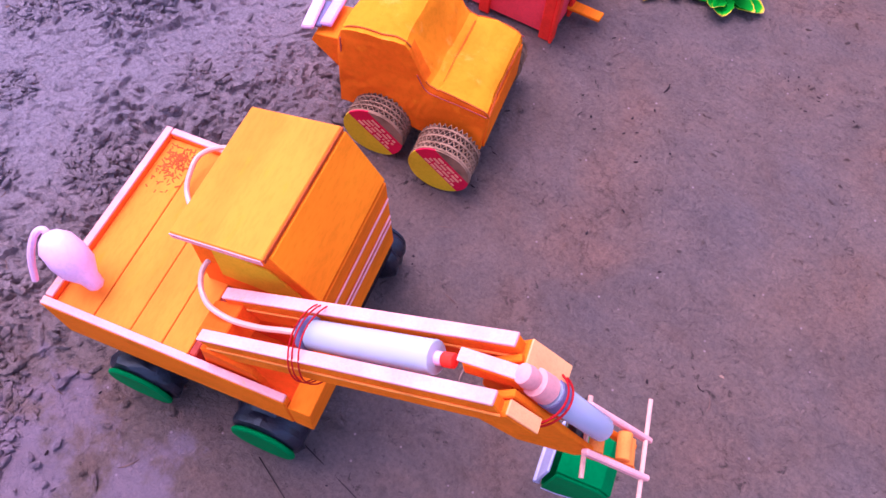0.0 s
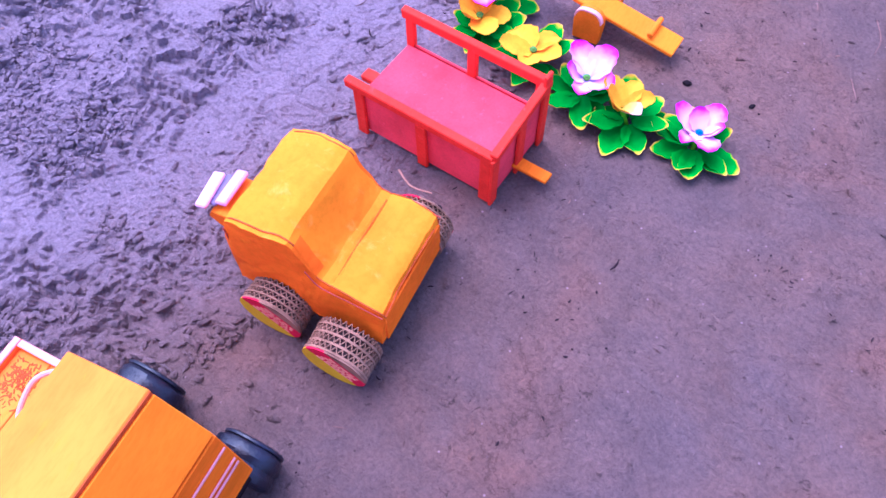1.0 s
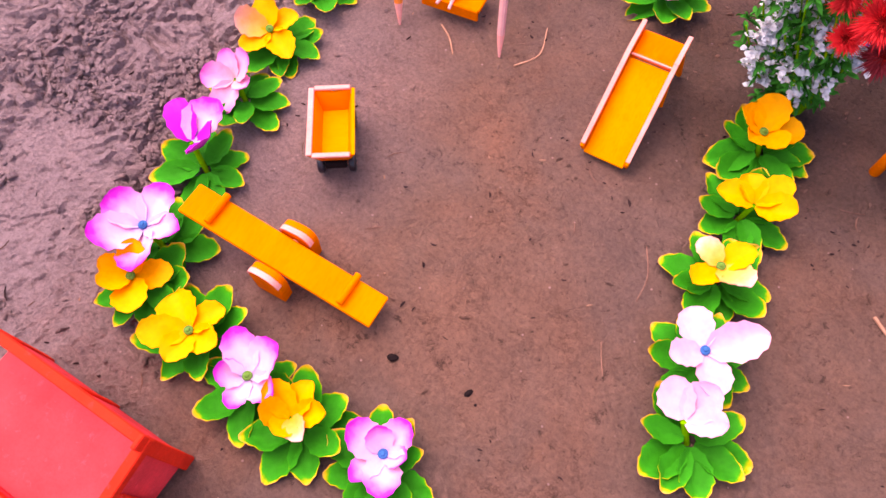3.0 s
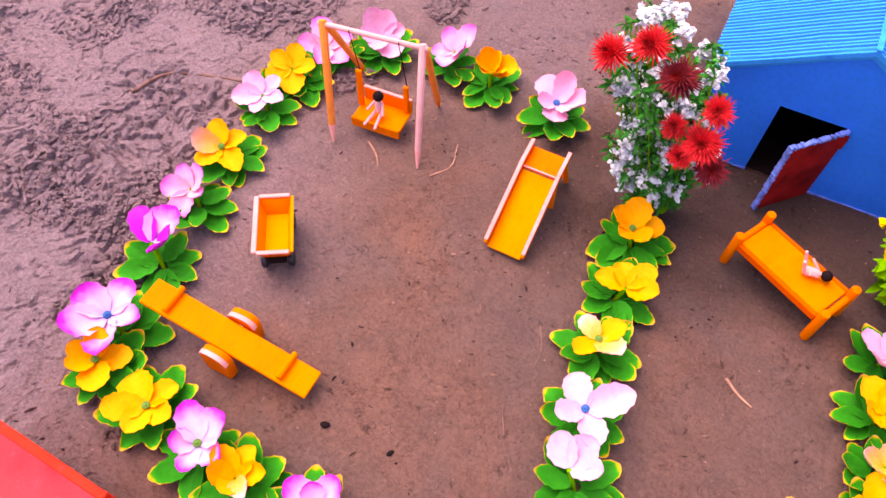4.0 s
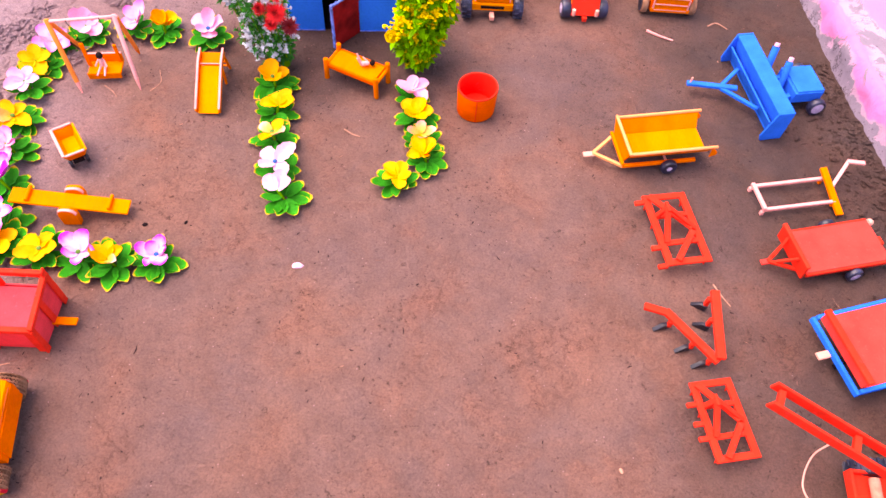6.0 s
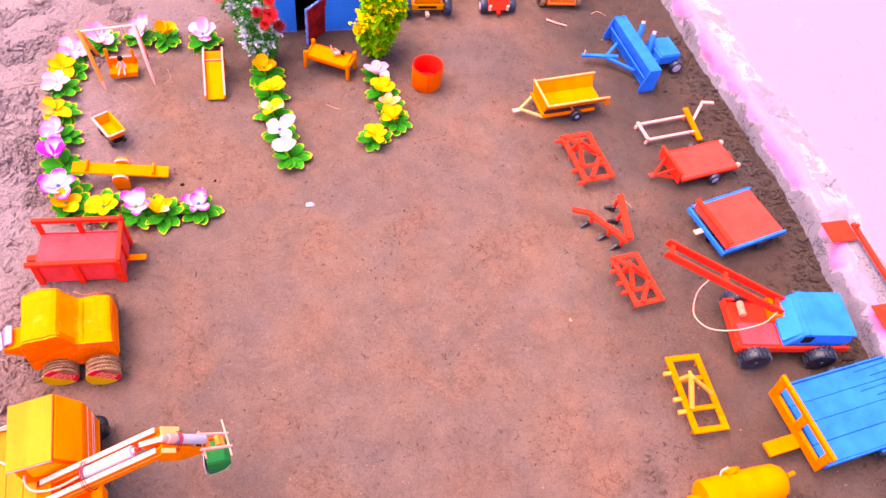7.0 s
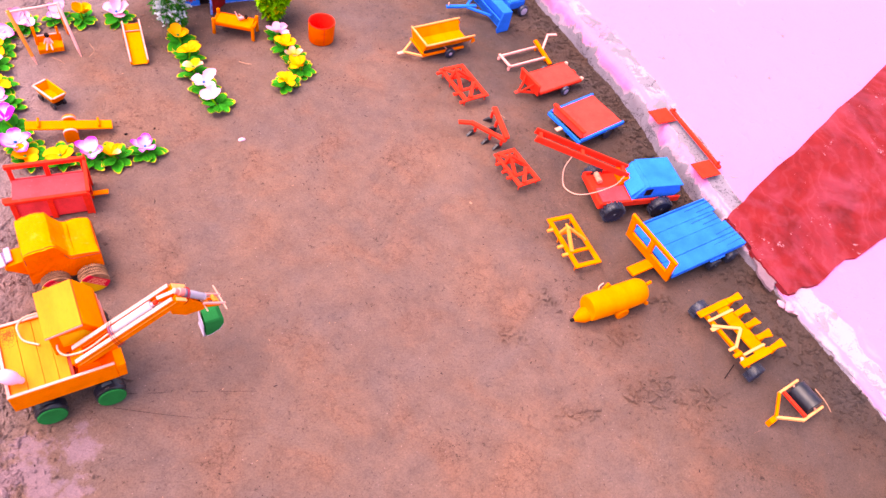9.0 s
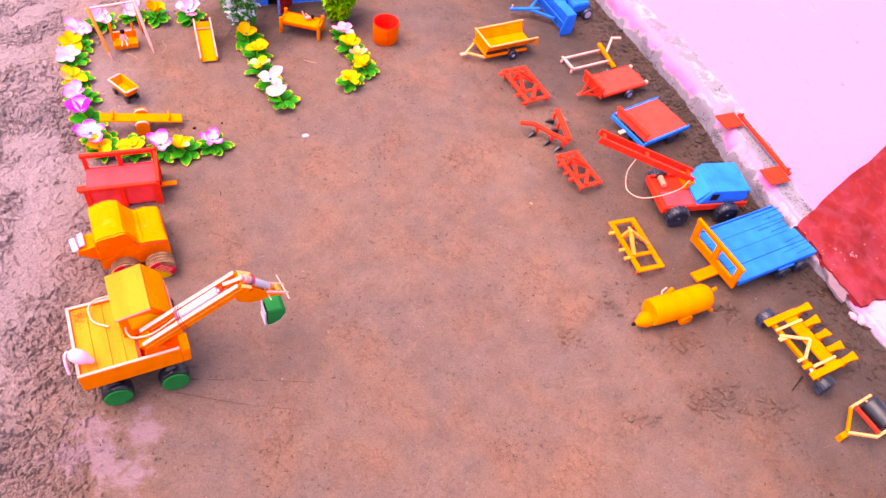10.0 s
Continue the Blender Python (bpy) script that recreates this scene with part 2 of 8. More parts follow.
    c = mix_node(nt, damp_shade.outputs["Fac"], c, mix_node(nt, 1.0, c, (0.37, 0.40, 0.41), "MULTIPLY"))
    # dry lime-pale stain with its own ragged outline
    sep = nt.nodes.new("ShaderNodeVectorMath")
    sep.operation = "DISTANCE"
    sep.inputs[1].default_value = (-0.31, -0.70, 0)
    nt.links.new(v, sep.inputs[0])
    md = nt.nodes.new("ShaderNodeMath")
    md.operation = "MULTIPLY_ADD"
    md.inputs[1].default_value = -0.42
    nt.links.new(mid.outputs[0], md.inputs[0])
    nt.links.new(sep.outputs["Value"], md.inputs[2])
    sm = nt.nodes.new("ShaderNodeMapRange")
    sm.inputs["From Min"].default_value, sm.inputs["From Max"].default_value = -0.135, -0.185
    sm.inputs["To Min"].default_value, sm.inputs["To Max"].default_value = 0.0, 0.42
    nt.links.new(md.outputs[0], sm.inputs["Value"])
    c = mix_node(nt, sm.outputs[0], c, (0.40, 0.245, 0.345))
    nt.links.new(c, p.inputs["Base Color"])
    add = nt.nodes.new("ShaderNodeMath")
    add.operation = "MULTIPLY_ADD"
    add.inputs[1].default_value = 0.35
    nt.links.new(fine.outputs[0], add.inputs[0])
    nt.links.new(pits.outputs[0], add.inputs[2])
    bump_on(nt, p, add.outputs[0], 1.0, 0.0085)
    return m


def lime_mat():
    """Old lime-washed cement: pale wash, rubbed through to grey in patches."""
    m, nt, p, tc = base_mat("worn_limewash", 0.8, spec=0.25)
    v = tc.outputs["Object"]
    big = noise_node(nt, v, 4.5, 5, 0.62, 0.5)
    mid = noise_node(nt, v, 24, 8, 0.66, 0.5)
    fine = noise_node(nt, v, 190, 5, 0.7)
    at = nt.nodes.new("ShaderNodeAttribute")
    at.attribute_name = "rim"
    r = ramp_node(nt, [(0.3, (0.66, 0.180, 0.36)), (0.6, (0.69, 0.182, 0.42))])
    nt.links.new(big.outputs[0], r.inputs[0])
    worn = nt.nodes.new("ShaderNodeMath")
    worn.operation = "MULTIPLY_ADD"
    worn.inputs[1].default_value = 0.75
    nt.links.new(at.outputs["Fac"], worn.inputs[0])
    nt.links.new(mid.outputs[0], worn.inputs[2])
    rw = ramp_node(nt, [(0.640, (0, 0, 0)), (0.675, (1, 1, 1))])
    nt.links.new(worn.outputs[0], rw.inputs[0])
    grey = ramp_node(nt, [(0.35, (0.185, 0.150, 0.190)), (0.65, (0.265, 0.215, 0.275))])
    nt.links.new(big.outputs[0], grey.inputs[0])
    # weathered lavender-grey wash along the edge, ragged
    lw = nt.nodes.new("ShaderNodeMath")
    lw.operation = "MULTIPLY_ADD"
    lw.inputs[1].default_value = 1.3
    nt.links.new(at.outputs["Fac"], lw.inputs[0])
    nt.links.new(big.outputs[0], lw.inputs[2])
    rl = ramp_node(nt, [(0.63, (0, 0, 0)), (0.72, (0.95, 0.95, 0.95))])
    nt.links.new(lw.outputs[0], rl.inputs[0])
    c = mix_node(nt, rl.outputs[0], r.outputs[0], (0.44, 0.275, 0.370))
    c = mix_node(nt, rw.outputs[0], c, grey.outputs[0])
    # grime specks, thickest along the worn edge
    gs = nt.nodes.new("ShaderNodeMath")
    gs.operation = "MULTIPLY_ADD"
    gs.inputs[1].default_value = -0.14
    nt.links.new(at.outputs["Fac"], gs.inputs[0])
    nt.links.new(fine.outputs[0], gs.inputs[2])
    rg = ramp_node(nt, [(0.28, (0.34, 0.31, 0.31)), (0.36, (1, 1, 1))])
    nt.links.new(gs.outputs[0], rg.inputs[0])
    c = mix_node(nt, 1.0, c, rg.outputs[0], "MULTIPLY")
    ck = nt.nodes.new("ShaderNodeTexVoronoi")
    ck.feature = "DISTANCE_TO_EDGE"
    ck.inputs["Scale"].default_value = 7.0
    warp = mix_node(nt, 0.12, v, mid.outputs["Color"], "ADD")
    nt.links.new(warp, ck.inputs["Vector"])
    rk = ramp_node(nt, [(0.006, (0.22, 0.19, 0.19)), (0.014, (1, 1, 1))])
    nt.links.new(ck.outputs["Distance"], rk.inputs[0])
    km = ramp_node(nt, [(0.10, (0, 0, 0)), (0.26, (0.8, 0.8, 0.8))])
    nt.links.new(at.outputs["Fac"], km.inputs[0])
    c = mix_node(nt, km.outputs[0], c, mix_node(nt, 1.0, c, rk.outputs[0], "MULTIPLY"))
    rt = ramp_node(nt, [(0.62, (1, 1, 1)), (0.72, (0.95, 0.82, 0.62))])
    nt.links.new(mid.outputs[0], rt.inputs[0])
    c = mix_node(nt, 0.7, c, rt.outputs[0], "MULTIPLY")
    nt.links.new(c, p.inputs["Base Color"])
    bump_on(nt, p, mid.outputs[0], 0.8, 0.006)
    return m


def redfloor_mat():
    """Red-oxide floor with pale swirls rubbed into it and bare flecks."""
    m, nt, p, tc = base_mat("red_oxide_floor", 0.6, spec=0.12)
    v = tc.outputs["Object"]
    w = nt.nodes.new("ShaderNodeTexWave")
    w.inputs["Scale"].default_value = 5.5
    w.inputs["Distortion"].default_value = 22.0
    w.inputs["Detail"].default_value = 5.0
    w.inputs["Detail Scale"].default_value = 1.6
    nt.links.new(v, w.inputs[0])
    n = noise_node(nt, v, 9, 6, 0.65)
    f = noise_node(nt, v, 70, 6, 0.75)
    r = ramp_node(nt, [(0.3, (0.110, 0.006, 0.007)), (0.48, (0.190, 0.009, 0.010)), (0.7, (0.250, 0.014, 0.014))])
    nt.links.new(n.outputs[0], r.inputs[0])
    veil = noise_node(nt, v, 5.5, 3, 0.5, 2.2)
    rv = ramp_node(nt, [(0.42, (0, 0, 0)), (0.74, (0.50, 0.50, 0.50))])
    nt.links.new(veil.outputs[0], rv.inputs[0])
    c = mix_node(nt, rv.outputs[0], r.outputs[0], (0.330, 0.050, 0.085))
    rw = ramp_node(nt, [(0.72, (0, 0, 0)), (1.0, (0.09, 0.09, 0.09))])
    nt.links.new(w.outputs[0], rw.inputs[0])
    lines = mix_node(nt, 1.0, rw.outputs[0], n.outputs[0], "MULTIPLY")
    c = mix_node(nt, lines, c, (0.55, 0.16, 0.22))
    # bare flecks keep together in clusters
    cl = noise_node(nt, v, 11, 2, 0.5)
    fm = nt.nodes.new("ShaderNodeMath")
    fm.operation = "MULTIPLY_ADD"
    fm.inputs[1].default_value = 0.35
    nt.links.new(cl.outputs[0], fm.inputs[0])
    nt.links.new(f.outputs[0], fm.inputs[2])
    rf = ramp_node(nt, [(0.845, (0, 0, 0)), (0.875, (0.8, 0.8, 0.8))])
    nt.links.new(fm.outputs[0], rf.inputs[0])
    c = mix_node(nt, rf.outputs[0], c, (0.55, 0.25, 0.30))
    nt.links.new(c, p.inputs["Base Color"])
    bump_on(nt, p, f.outputs[0], 0.3, 0.002)
    return m


def clear_mat():
    m, nt, p, tc = base_mat("clear_plastic", 0.18, spec=0.5)
    p.inputs["Base Color"].default_value = (0.80, 0.76, 0.84, 1)
    p.inputs["Transmission Weight"].default_value = 0.55
    p.inputs["IOR"].default_value = 1.3
    n = noise_node(nt, tc.outputs["Object"], 300, 3)
    bump_on(nt, p, n.outputs[0], 0.1, 0.0003)
    return m


CEMENT = paint("bare_grey_cement", (0.225, 0.135, 0.165), dark=0.75, light=1.2, scale=60, rough=0.85, bump=0.2)
PLASTER = paint("pale_old_plaster", (0.58, 0.300, 0.400), dark=0.7, scale=60, rough=0.85, bump=0.3)
PINKCAP = paint("pinkish_rubber_cap", (0.90, 0.33, 0.30), rough=0.5)
SOIL, LIME, REDFLOOR, CLEAR = soil_mat(), lime_mat(), redfloor_mat(), clear_mat()


# ---- mesh helpers ----
I4 = Matrix.Identity(4)


def rot(rx=0, ry=0, rz=0):
    return Euler((radians(rx), radians(ry), radians(rz))).to_matrix().to_4x4()


def thing(name, x, y, rz, label, category, group="", z=0.0, size=1.0):
    ob = new(name)
    ob.empty_display_size = 0.01
    ob.matrix_world = pose(x, y, z, 0, 0, rz) @ Matrix.Diagonal((size, size, size, 1))
    return tagged(ob, label, category, group)


def part(name, bm, material, parent=None, label="", smooth=35):
    if parent:
        # hand-cut pieces: nothing is quite straight
        for v in bm.verts:
            v.co += Vector(noise.noise_vector(v.co * 22)) * 0.0009 + Vector(noise.noise_vector(v.co * 90)) * 0.00025
    me = bpy.data.meshes.new(name)
    bmesh.ops.recalc_face_normals(bm, faces=bm.faces[:])
    bm.to_mesh(me)
    bm.free()
    for f in me.polygons:
        f.use_smooth = True
    me.set_sharp_from_angle(angle=radians(smooth))
    for m in material if isinstance(material, (list, tuple)) else [material]:
        me.materials.append(m)
    ob = new(name, me)
    if parent:
        ob.parent = parent
    return tagged(ob, label)


def B():
    return bmesh.new()


def box(bm, lo, hi, m=I4, bevel=0.0007, mi=0):
    """A box between two corners, with its edges rounded off."""
    c = [(a + b) / 2 for a, b in zip(lo, hi)]
    s = [max(abs(b - a), 1e-5) for a, b in zip(lo, hi)]
    r = bmesh.ops.create_cube(bm, size=1, matrix=m @ Matrix.Translation(c) @ Matrix.Diagonal((*s, 1)))
    bevel = min(bevel, min(s) * 0.3)
    fs = {f for v in r["verts"] for f in v.link_faces}
    if bevel > 0:
        es = list({e for v in r["verts"] for e in v.link_edges})
        out = bmesh.ops.bevel(bm, geom=es, offset=bevel, segments=1, affect="EDGES", profile=0.5)
        fs = {f for f in fs if f.is_valid} | set(out["faces"])
    if mi:
        for f in fs:
            f.material_index = mi
    return bm


def along(p, q, up=(0, 0, 1)):
    """A frame at p whose x runs to q and whose z leans to up."""
    p, q, up = Vector(p), Vector(q), Vector(up)
    x = (q - p).normalized()
    y = up.cross(x)
    y = y.normalized() if y.length > 1e-6 else Vector((0, 1, 0)).cross(x).normalized()
    z = x.cross(y)
    m = Matrix((x, y, z)).transposed().to_4x4()
    m.translation = p
    return m, (q - p).length


def beam(bm, p, q, w, h, up=(0, 0, 1), bevel=0.0007, ext=0.0):
    """A stick of width w and height h from p to q."""
    m, d = along(p, q, up)
    return box(bm, (-ext, -w / 2, -h / 2), (d + ext, w / 2, h / 2), m, bevel)


def rod(bm, p, q, r, r2=None, n=14, bevel=0.0):
    m, d = along(p, q)
    m = m @ rot(0, 90, 0)
    c = bmesh.ops.create_cone(bm, cap_ends=True, segments=n, radius1=r, radius2=r if r2 is None else r2, depth=d,
                              matrix=m @ Matrix.Translation((0, 0, d / 2)))
    if bevel:
        caps = [e for e in {e for v in c["verts"] for e in v.link_edges} if any(len(f.verts) > 4 for f in e.link_faces)]
        bmesh.ops.bevel(bm, geom=caps, offset=bevel, segments=2, affect="EDGES", profile=0.5)
    return bm


def prism(bm, pts, thick, m=I4, bevel=0.0006):
    """A flat outline in the local xz plane, thick along +y."""
    vs = [bm.verts.new(m @ Vector((x, 0, z))) for x, z in pts]
    f = bm.faces.new(vs)
    g = bmesh.ops.extrude_face_region(bm, geom=[f])
    nv = [v for v in g["geom"] if isinstance(v, bmesh.types.BMVert)]
    d = (m.to_3x3() @ Vector((0, thick, 0)))
    for v in nv:
        v.co += d
    if bevel:
        es = list({e for v in vs + nv for e in v.link_edges})
        bmesh.ops.bevel(bm, geom=es, offset=bevel, segments=1, affect="EDGES", profile=0.5)
    return bm


def smooth_path(pts, n=8):
    p = [Vector(a) for a in pts]
    p = [2 * p[0] - p[1]] + p + [2 * p[-1] - p[-2]]
    out = []
    for i in range(1, len(p) - 2):
        for k in range(n):
            t = k / n
            a, b, c, d = p[i - 1], p[i], p[i + 1], p[i + 2]
            out.append(0.5 * (2 * b + (c - a) * t + (2 * a - 5 * b + 4 * c - d) * t * t + (3 * b - a - 3 * c + d) * t ** 3))
    out.append(p[-2])
    return out


def tube(bm, pts, r, n=8, taper=None, steps=8, smooth=True):
    path = smooth_path(pts, steps) if smooth else [Vector(a) for a in pts]
    rings = []
    ref = Vector((0.31, 0.17, 0.93))
    for i, c in enumerate(path):
        a = path[max(i - 1, 0)]
        b = path[min(i + 1, len(path) - 1)]
        x = (b - a).normalized()
        y = ref.cross(x).normalized()
        z = x.cross(y)
        rr = r if taper is None else r + (taper - r) * i / (len(path) - 1)
        rings.append([bm.verts.new(c + rr * (y * math.cos(k * 2 * math.pi / n) + z * math.sin(k * 2 * math.pi / n))) for k in range(n)])
    for a, b in zip(rings, rings[1:]):
        for k in range(n):
            bm.faces.new((a[k], a[(k + 1) % n], b[(k + 1) % n], b[k]))
    bm.faces.new(rings[0][::-1])
    bm.faces.new(rings[-1])
    return bm


def lathe(bm, prof, n=28, m=I4, wob=0.0, seed=0):
    """Turns a profile of (radius, z) about the local z axis; open ends are capped."""
    rnd = random.Random(seed)
    rings = []
    for r, z in prof:
        rings.append([bm.verts.new(m @ Vector((r * math.cos(k * 2 * math.pi / n) * (1 + wob * rnd.uniform(-1, 1)),
                                               r * math.sin(k * 2 * math.pi / n) * (1 + wob * rnd.uniform(-1, 1)), z))) for k in range(n)])
    for a, b in zip(rings, rings[1:]):
        for k in range(n):
            bm.faces.new((a[k], a[(k + 1) % n], b[(k + 1) % n], b[k]))
    bm.faces.new(rings[0][::-1])
    bm.faces.new(rings[-1])
    return bm


def wheel(parent, c, r, w, axis=(0, 1, 0), tyre=RUBBER, hub=HUB, treads=0, name="wheel", hub_r=0.55, labels=("", ""), bulge=0.12, seed=1, wob=0.0):
    """A tyre with its rim and its hub cap; c is the middle. treads: the number of lugs on it."""
    m, d = along(Vector(c) - Vector(axis) * w / 2, Vector(c) + Vector(axis) * w / 2)
    m = m @ rot(0, 90, 0)
    b = r * bulge
    hr = r * hub_r
    t = lathe(B(), [(hr, 0.0), (r - b, 0.0), (r - b * 0.25, w * 0.12), (r, w * 0.3), (r, w * 0.7), (r - b * 0.25, w * 0.88), (r - b, w), (hr, w)], 26, m, wob, seed)
    if treads:
        for i in range(treads):
            a = i * 360 / treads
            for s in (0, 1):
                box(t, (-r * 0.055, 0.0, w * (0.02 + 0.5 * s)), (r * 0.055, r * 0.11, w * (0.48 + 0.5 * s)),
                    m @ rot(0, 0, a + 180 / treads * s) @ Matrix.Translation((0, r * 0.97, 0)), 0.0003)
    ty = part("tyre", t, tyre, parent, labels[0])
    h = lathe(B(), [(hr * 0.99, -w * 0.02), (hr * 0.9, -w * 0.05), (hr * 0.35, -w * 0.02), (hr * 0.3, -w * 0.10), (hr * 0.1, -w * 0.12),
                    (hr * 0.1, w * 1.12), (hr * 0.3, w * 1.10), (hr * 0.35, w * 1.02), (hr * 0.9, w * 1.05), (hr * 0.99, w * 1.02)], 22, m)
    part("rim", h, hub, ty, labels[1])
    return ty


# ---- the setting: soil, limewashed plinth, red floor ----
def lattice(x, y, cell, seed):
    """Smooth value noise on plain arrays, in -1..1."""
    rs = np.random.RandomState(seed)
    tab = rs.uniform(-1, 1, (64, 64))
    u, v = x / cell + 1000.5, y / cell + 1000.5
    i, j = np.floor(u).astype(int), np.floor(v).astype(int)
    f, g = u - i, v - j
    f, g = f * f * (3 - 2 * f), g * g * (3 - 2 * g)
    t = lambda a, b: tab[a % 64, b % 64]
    return (t(i, j) * (1 - f) + t(i + 1, j) * f) * (1 - g) + (t(i, j + 1) * (1 - f) + t(i + 1, j + 1) * f) * g


def plates(x, y, cell, seed):
    """Flakes of dried mud: a height for each, slightly tilted, with a step from one to the next."""
    rs = np.random.RandomState(seed)
    jx, jy, hh = rs.uniform(0.1, 0.9, (64, 64)), rs.uniform(0.1, 0.9, (64, 64)), rs.uniform(-1, 1, (64, 64))
    tx, ty = rs.uniform(-1, 1, (64, 64)), rs.uniform(-1, 1, (64, 64))
    u, v = x / cell + 500.0, y / cell + 500.0
    i, j = np.floor(u).astype(int), np.floor(v).astype(int)
    d1, h = np.full(u.shape, 9.0), np.zeros(u.shape)
    for a in (-1, 0, 1):
        for b in (-1, 0, 1):
            p, q = (i + a) % 64, (j + b) % 64
            du, dv = u - (i + a + jx[p, q]), v - (j + b + jy[p, q])
            d = np.hypot(du, dv)
            new_h = hh[p, q] + 0.7 * (tx[p, q] * du + ty[p, q] * dv)
            near = d < d1
            h = np.where(near, new_h, h)
            d1 = np.where(near, d, d1)
    return h


def soil_height(x, y):
    """Trodden soil: nearly flat in the yard, broken into crusts and flakes to the west."""
    x, y = np.asarray(x, float), np.asarray(y, float)
    west = np.clip((-0.30 - x - 0.13 * lattice(x, y, 0.16, 3) - 0.6 * np.clip(y, 0, 0.5)) / 0.18, 0, 1)
    west *= np.clip((np.hypot((x + 0.27) / 0.21, (y - 0.17) / 0.26) - 1) / 0.15, 0, 1)
    z = 0.0016 * lattice(x, y, 0.11, 1) + 0.0008 * lattice(x, y, 0.035, 2)
    wx = x + 0.012 * lattice(x, y, 0.03, 41) + 0.004 * lattice(x, y, 0.009, 43)
    wy = y + 0.012 * lattice(x, y, 0.03, 42) + 0.004 * lattice(x, y, 0.009, 44)
    h1, h2, h3 = plates(wx, wy, 0.036, 51), plates(wx, wy, 0.014, 52), plates(wx, wy, 0.0075, 54)
    patch = np.clip(lattice(x, y, 0.075, 53) * 2.0 + 0.20, 0, 1)
    ridge = 1 - 2 * np.abs(lattice(wx, wy, 0.020, 56))
    z += west * (0.0014 * h1 + 0.0010 * lattice(x, y, 0.016, 13) + 0.0012 * h3)
    z += west * patch * (0.0018 * ridge + 0.0030 * h2 + 0.0026 * h3 + 0.0012 * lattice(x, y, 0.005, 7))
    z += (1 - west) * (0.0011 * lattice(x, y, 0.012, 8) + 0.0012 * lattice(x, y, 0.024, 10) + 0.0014 * lattice(x, y, 0.055, 14))
    z += 0.0028 * np.clip(lattice(x, y, 0.018, 9) - 0.50, 0, 1) * (0.7 + west)
    z -= (1 - west) * 0.0010 * np.clip(lattice(x, y, 0.014, 11) - 0.62, 0, 1) * np.clip(lattice(x, y, 0.10, 12) * 2 + 0.6, 0, 1)
    return z - 0.0012


def spread(lo, hi, step, far):
    """Even steps from lo to hi, then growing ones out to far on both sides."""
    mid = list(np.arange(lo, hi + step / 2, step))
    out, d = [], step
    e = hi
    while e < far:
        d *= 1.35
        e += d
        out.append(e)
    neg, d, e = [], step, lo
    while e > -far:
        d *= 1.35
        e -= d
        neg.append(e)
    return np.array(neg[::-1] + mid + out)


def build_ground():
    xs, ys = spread(-0.85, -0.30, 0.0018, 300.0), spread(-1.0, 0.80, 0.0026, 300.0)
    xs = np.concatenate([xs[xs <= -0.30 + 1e-6], np.arange(-0.2955, 1.25, 0.0046), xs[xs > 1.26]])
    X, Y = np.meshgrid(xs, ys)
    near = np.clip((1.35 - np.hypot(X - 0.1, Y + 0.1)) / 0.35, 0, 1)
    Z = soil_height(X, Y) * near
    verts = np.stack([X.ravel(), Y.ravel(), Z.ravel()], 1)
    n, k = len(ys), len(xs)
    a = (np.arange(n - 1)[:, None] * k + np.arange(k - 1)[None, :]).ravel()
    faces = np.stack([a, a + 1, a + k + 1, a + k], 1)
    me = bpy.data.meshes.new("ground")
    me.from_pydata(verts.tolist(), [], faces.tolist())
    for f in me.polygons:
        f.use_smooth = f.center.x > -0.33 or f.center.x < -1.2
    me.materials.append(SOIL)
    dry = me.attributes.new("rim", "FLOAT", "POINT")
    dry.data.foreach_set("value", (np.clip((-0.30 - X - 0.12 * lattice(X, Y, 0.2, 3)) / 0.30, 0, 1) * np.clip((X + 3.0) / 1.8, 0, 1)).ravel().astype(np.float32))
    damp_shade = me.attributes.new("damp_shade", "FLOAT", "POINT")
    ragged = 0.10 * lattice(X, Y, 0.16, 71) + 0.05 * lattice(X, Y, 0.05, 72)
    # damp by the plinth, widened as brightness drops eastwards; by the house, painted shade
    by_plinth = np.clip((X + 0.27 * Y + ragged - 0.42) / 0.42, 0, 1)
    house_shade = np.clip((Y - 0.33 + ragged) / 0.12, 0, 1) * np.clip((X + 0.24 + ragged) / 0.12, 0, 1) * np.clip((0.20 - X + ragged) / 0.12, 0, 1) * 0.85
    damp_shade.data.foreach_set("value", np.maximum(by_plinth, house_shade).ravel().astype(np.float32))
    tagged(new("ground", me), "bare trodden brown soil, flaky and cracked in places", "ground", kind="structure")


def edge_x(y):
    """The foot of the plinth, a slanting, slightly bowed line."""
    return float(np.interp(y, (-40, -0.634, -0.556, -0.424, -0.372, -0.22, -0.064, 0.06, 0.179, 0.38, 0.583, 0.776, 40),
                           (12.0, 1.134, 1.110, 1.070, 1.052, 1.000, 0.972, 0.955, 0.930, 0.868, 0.806, 0.761, -8.0)))


def plinth_h(y):
    """It stands 6 cm proud of the soil and runs down to a thin lip."""
    t = min(1, max(0, (y + 0.52) / 0.40))
    return 0.014 + 0.048 * t * t * (3 - 2 * t)


def wob(y, u, cell, seed):
    return float(lattice(np.array([y]), np.array([u]), cell, seed)[0])


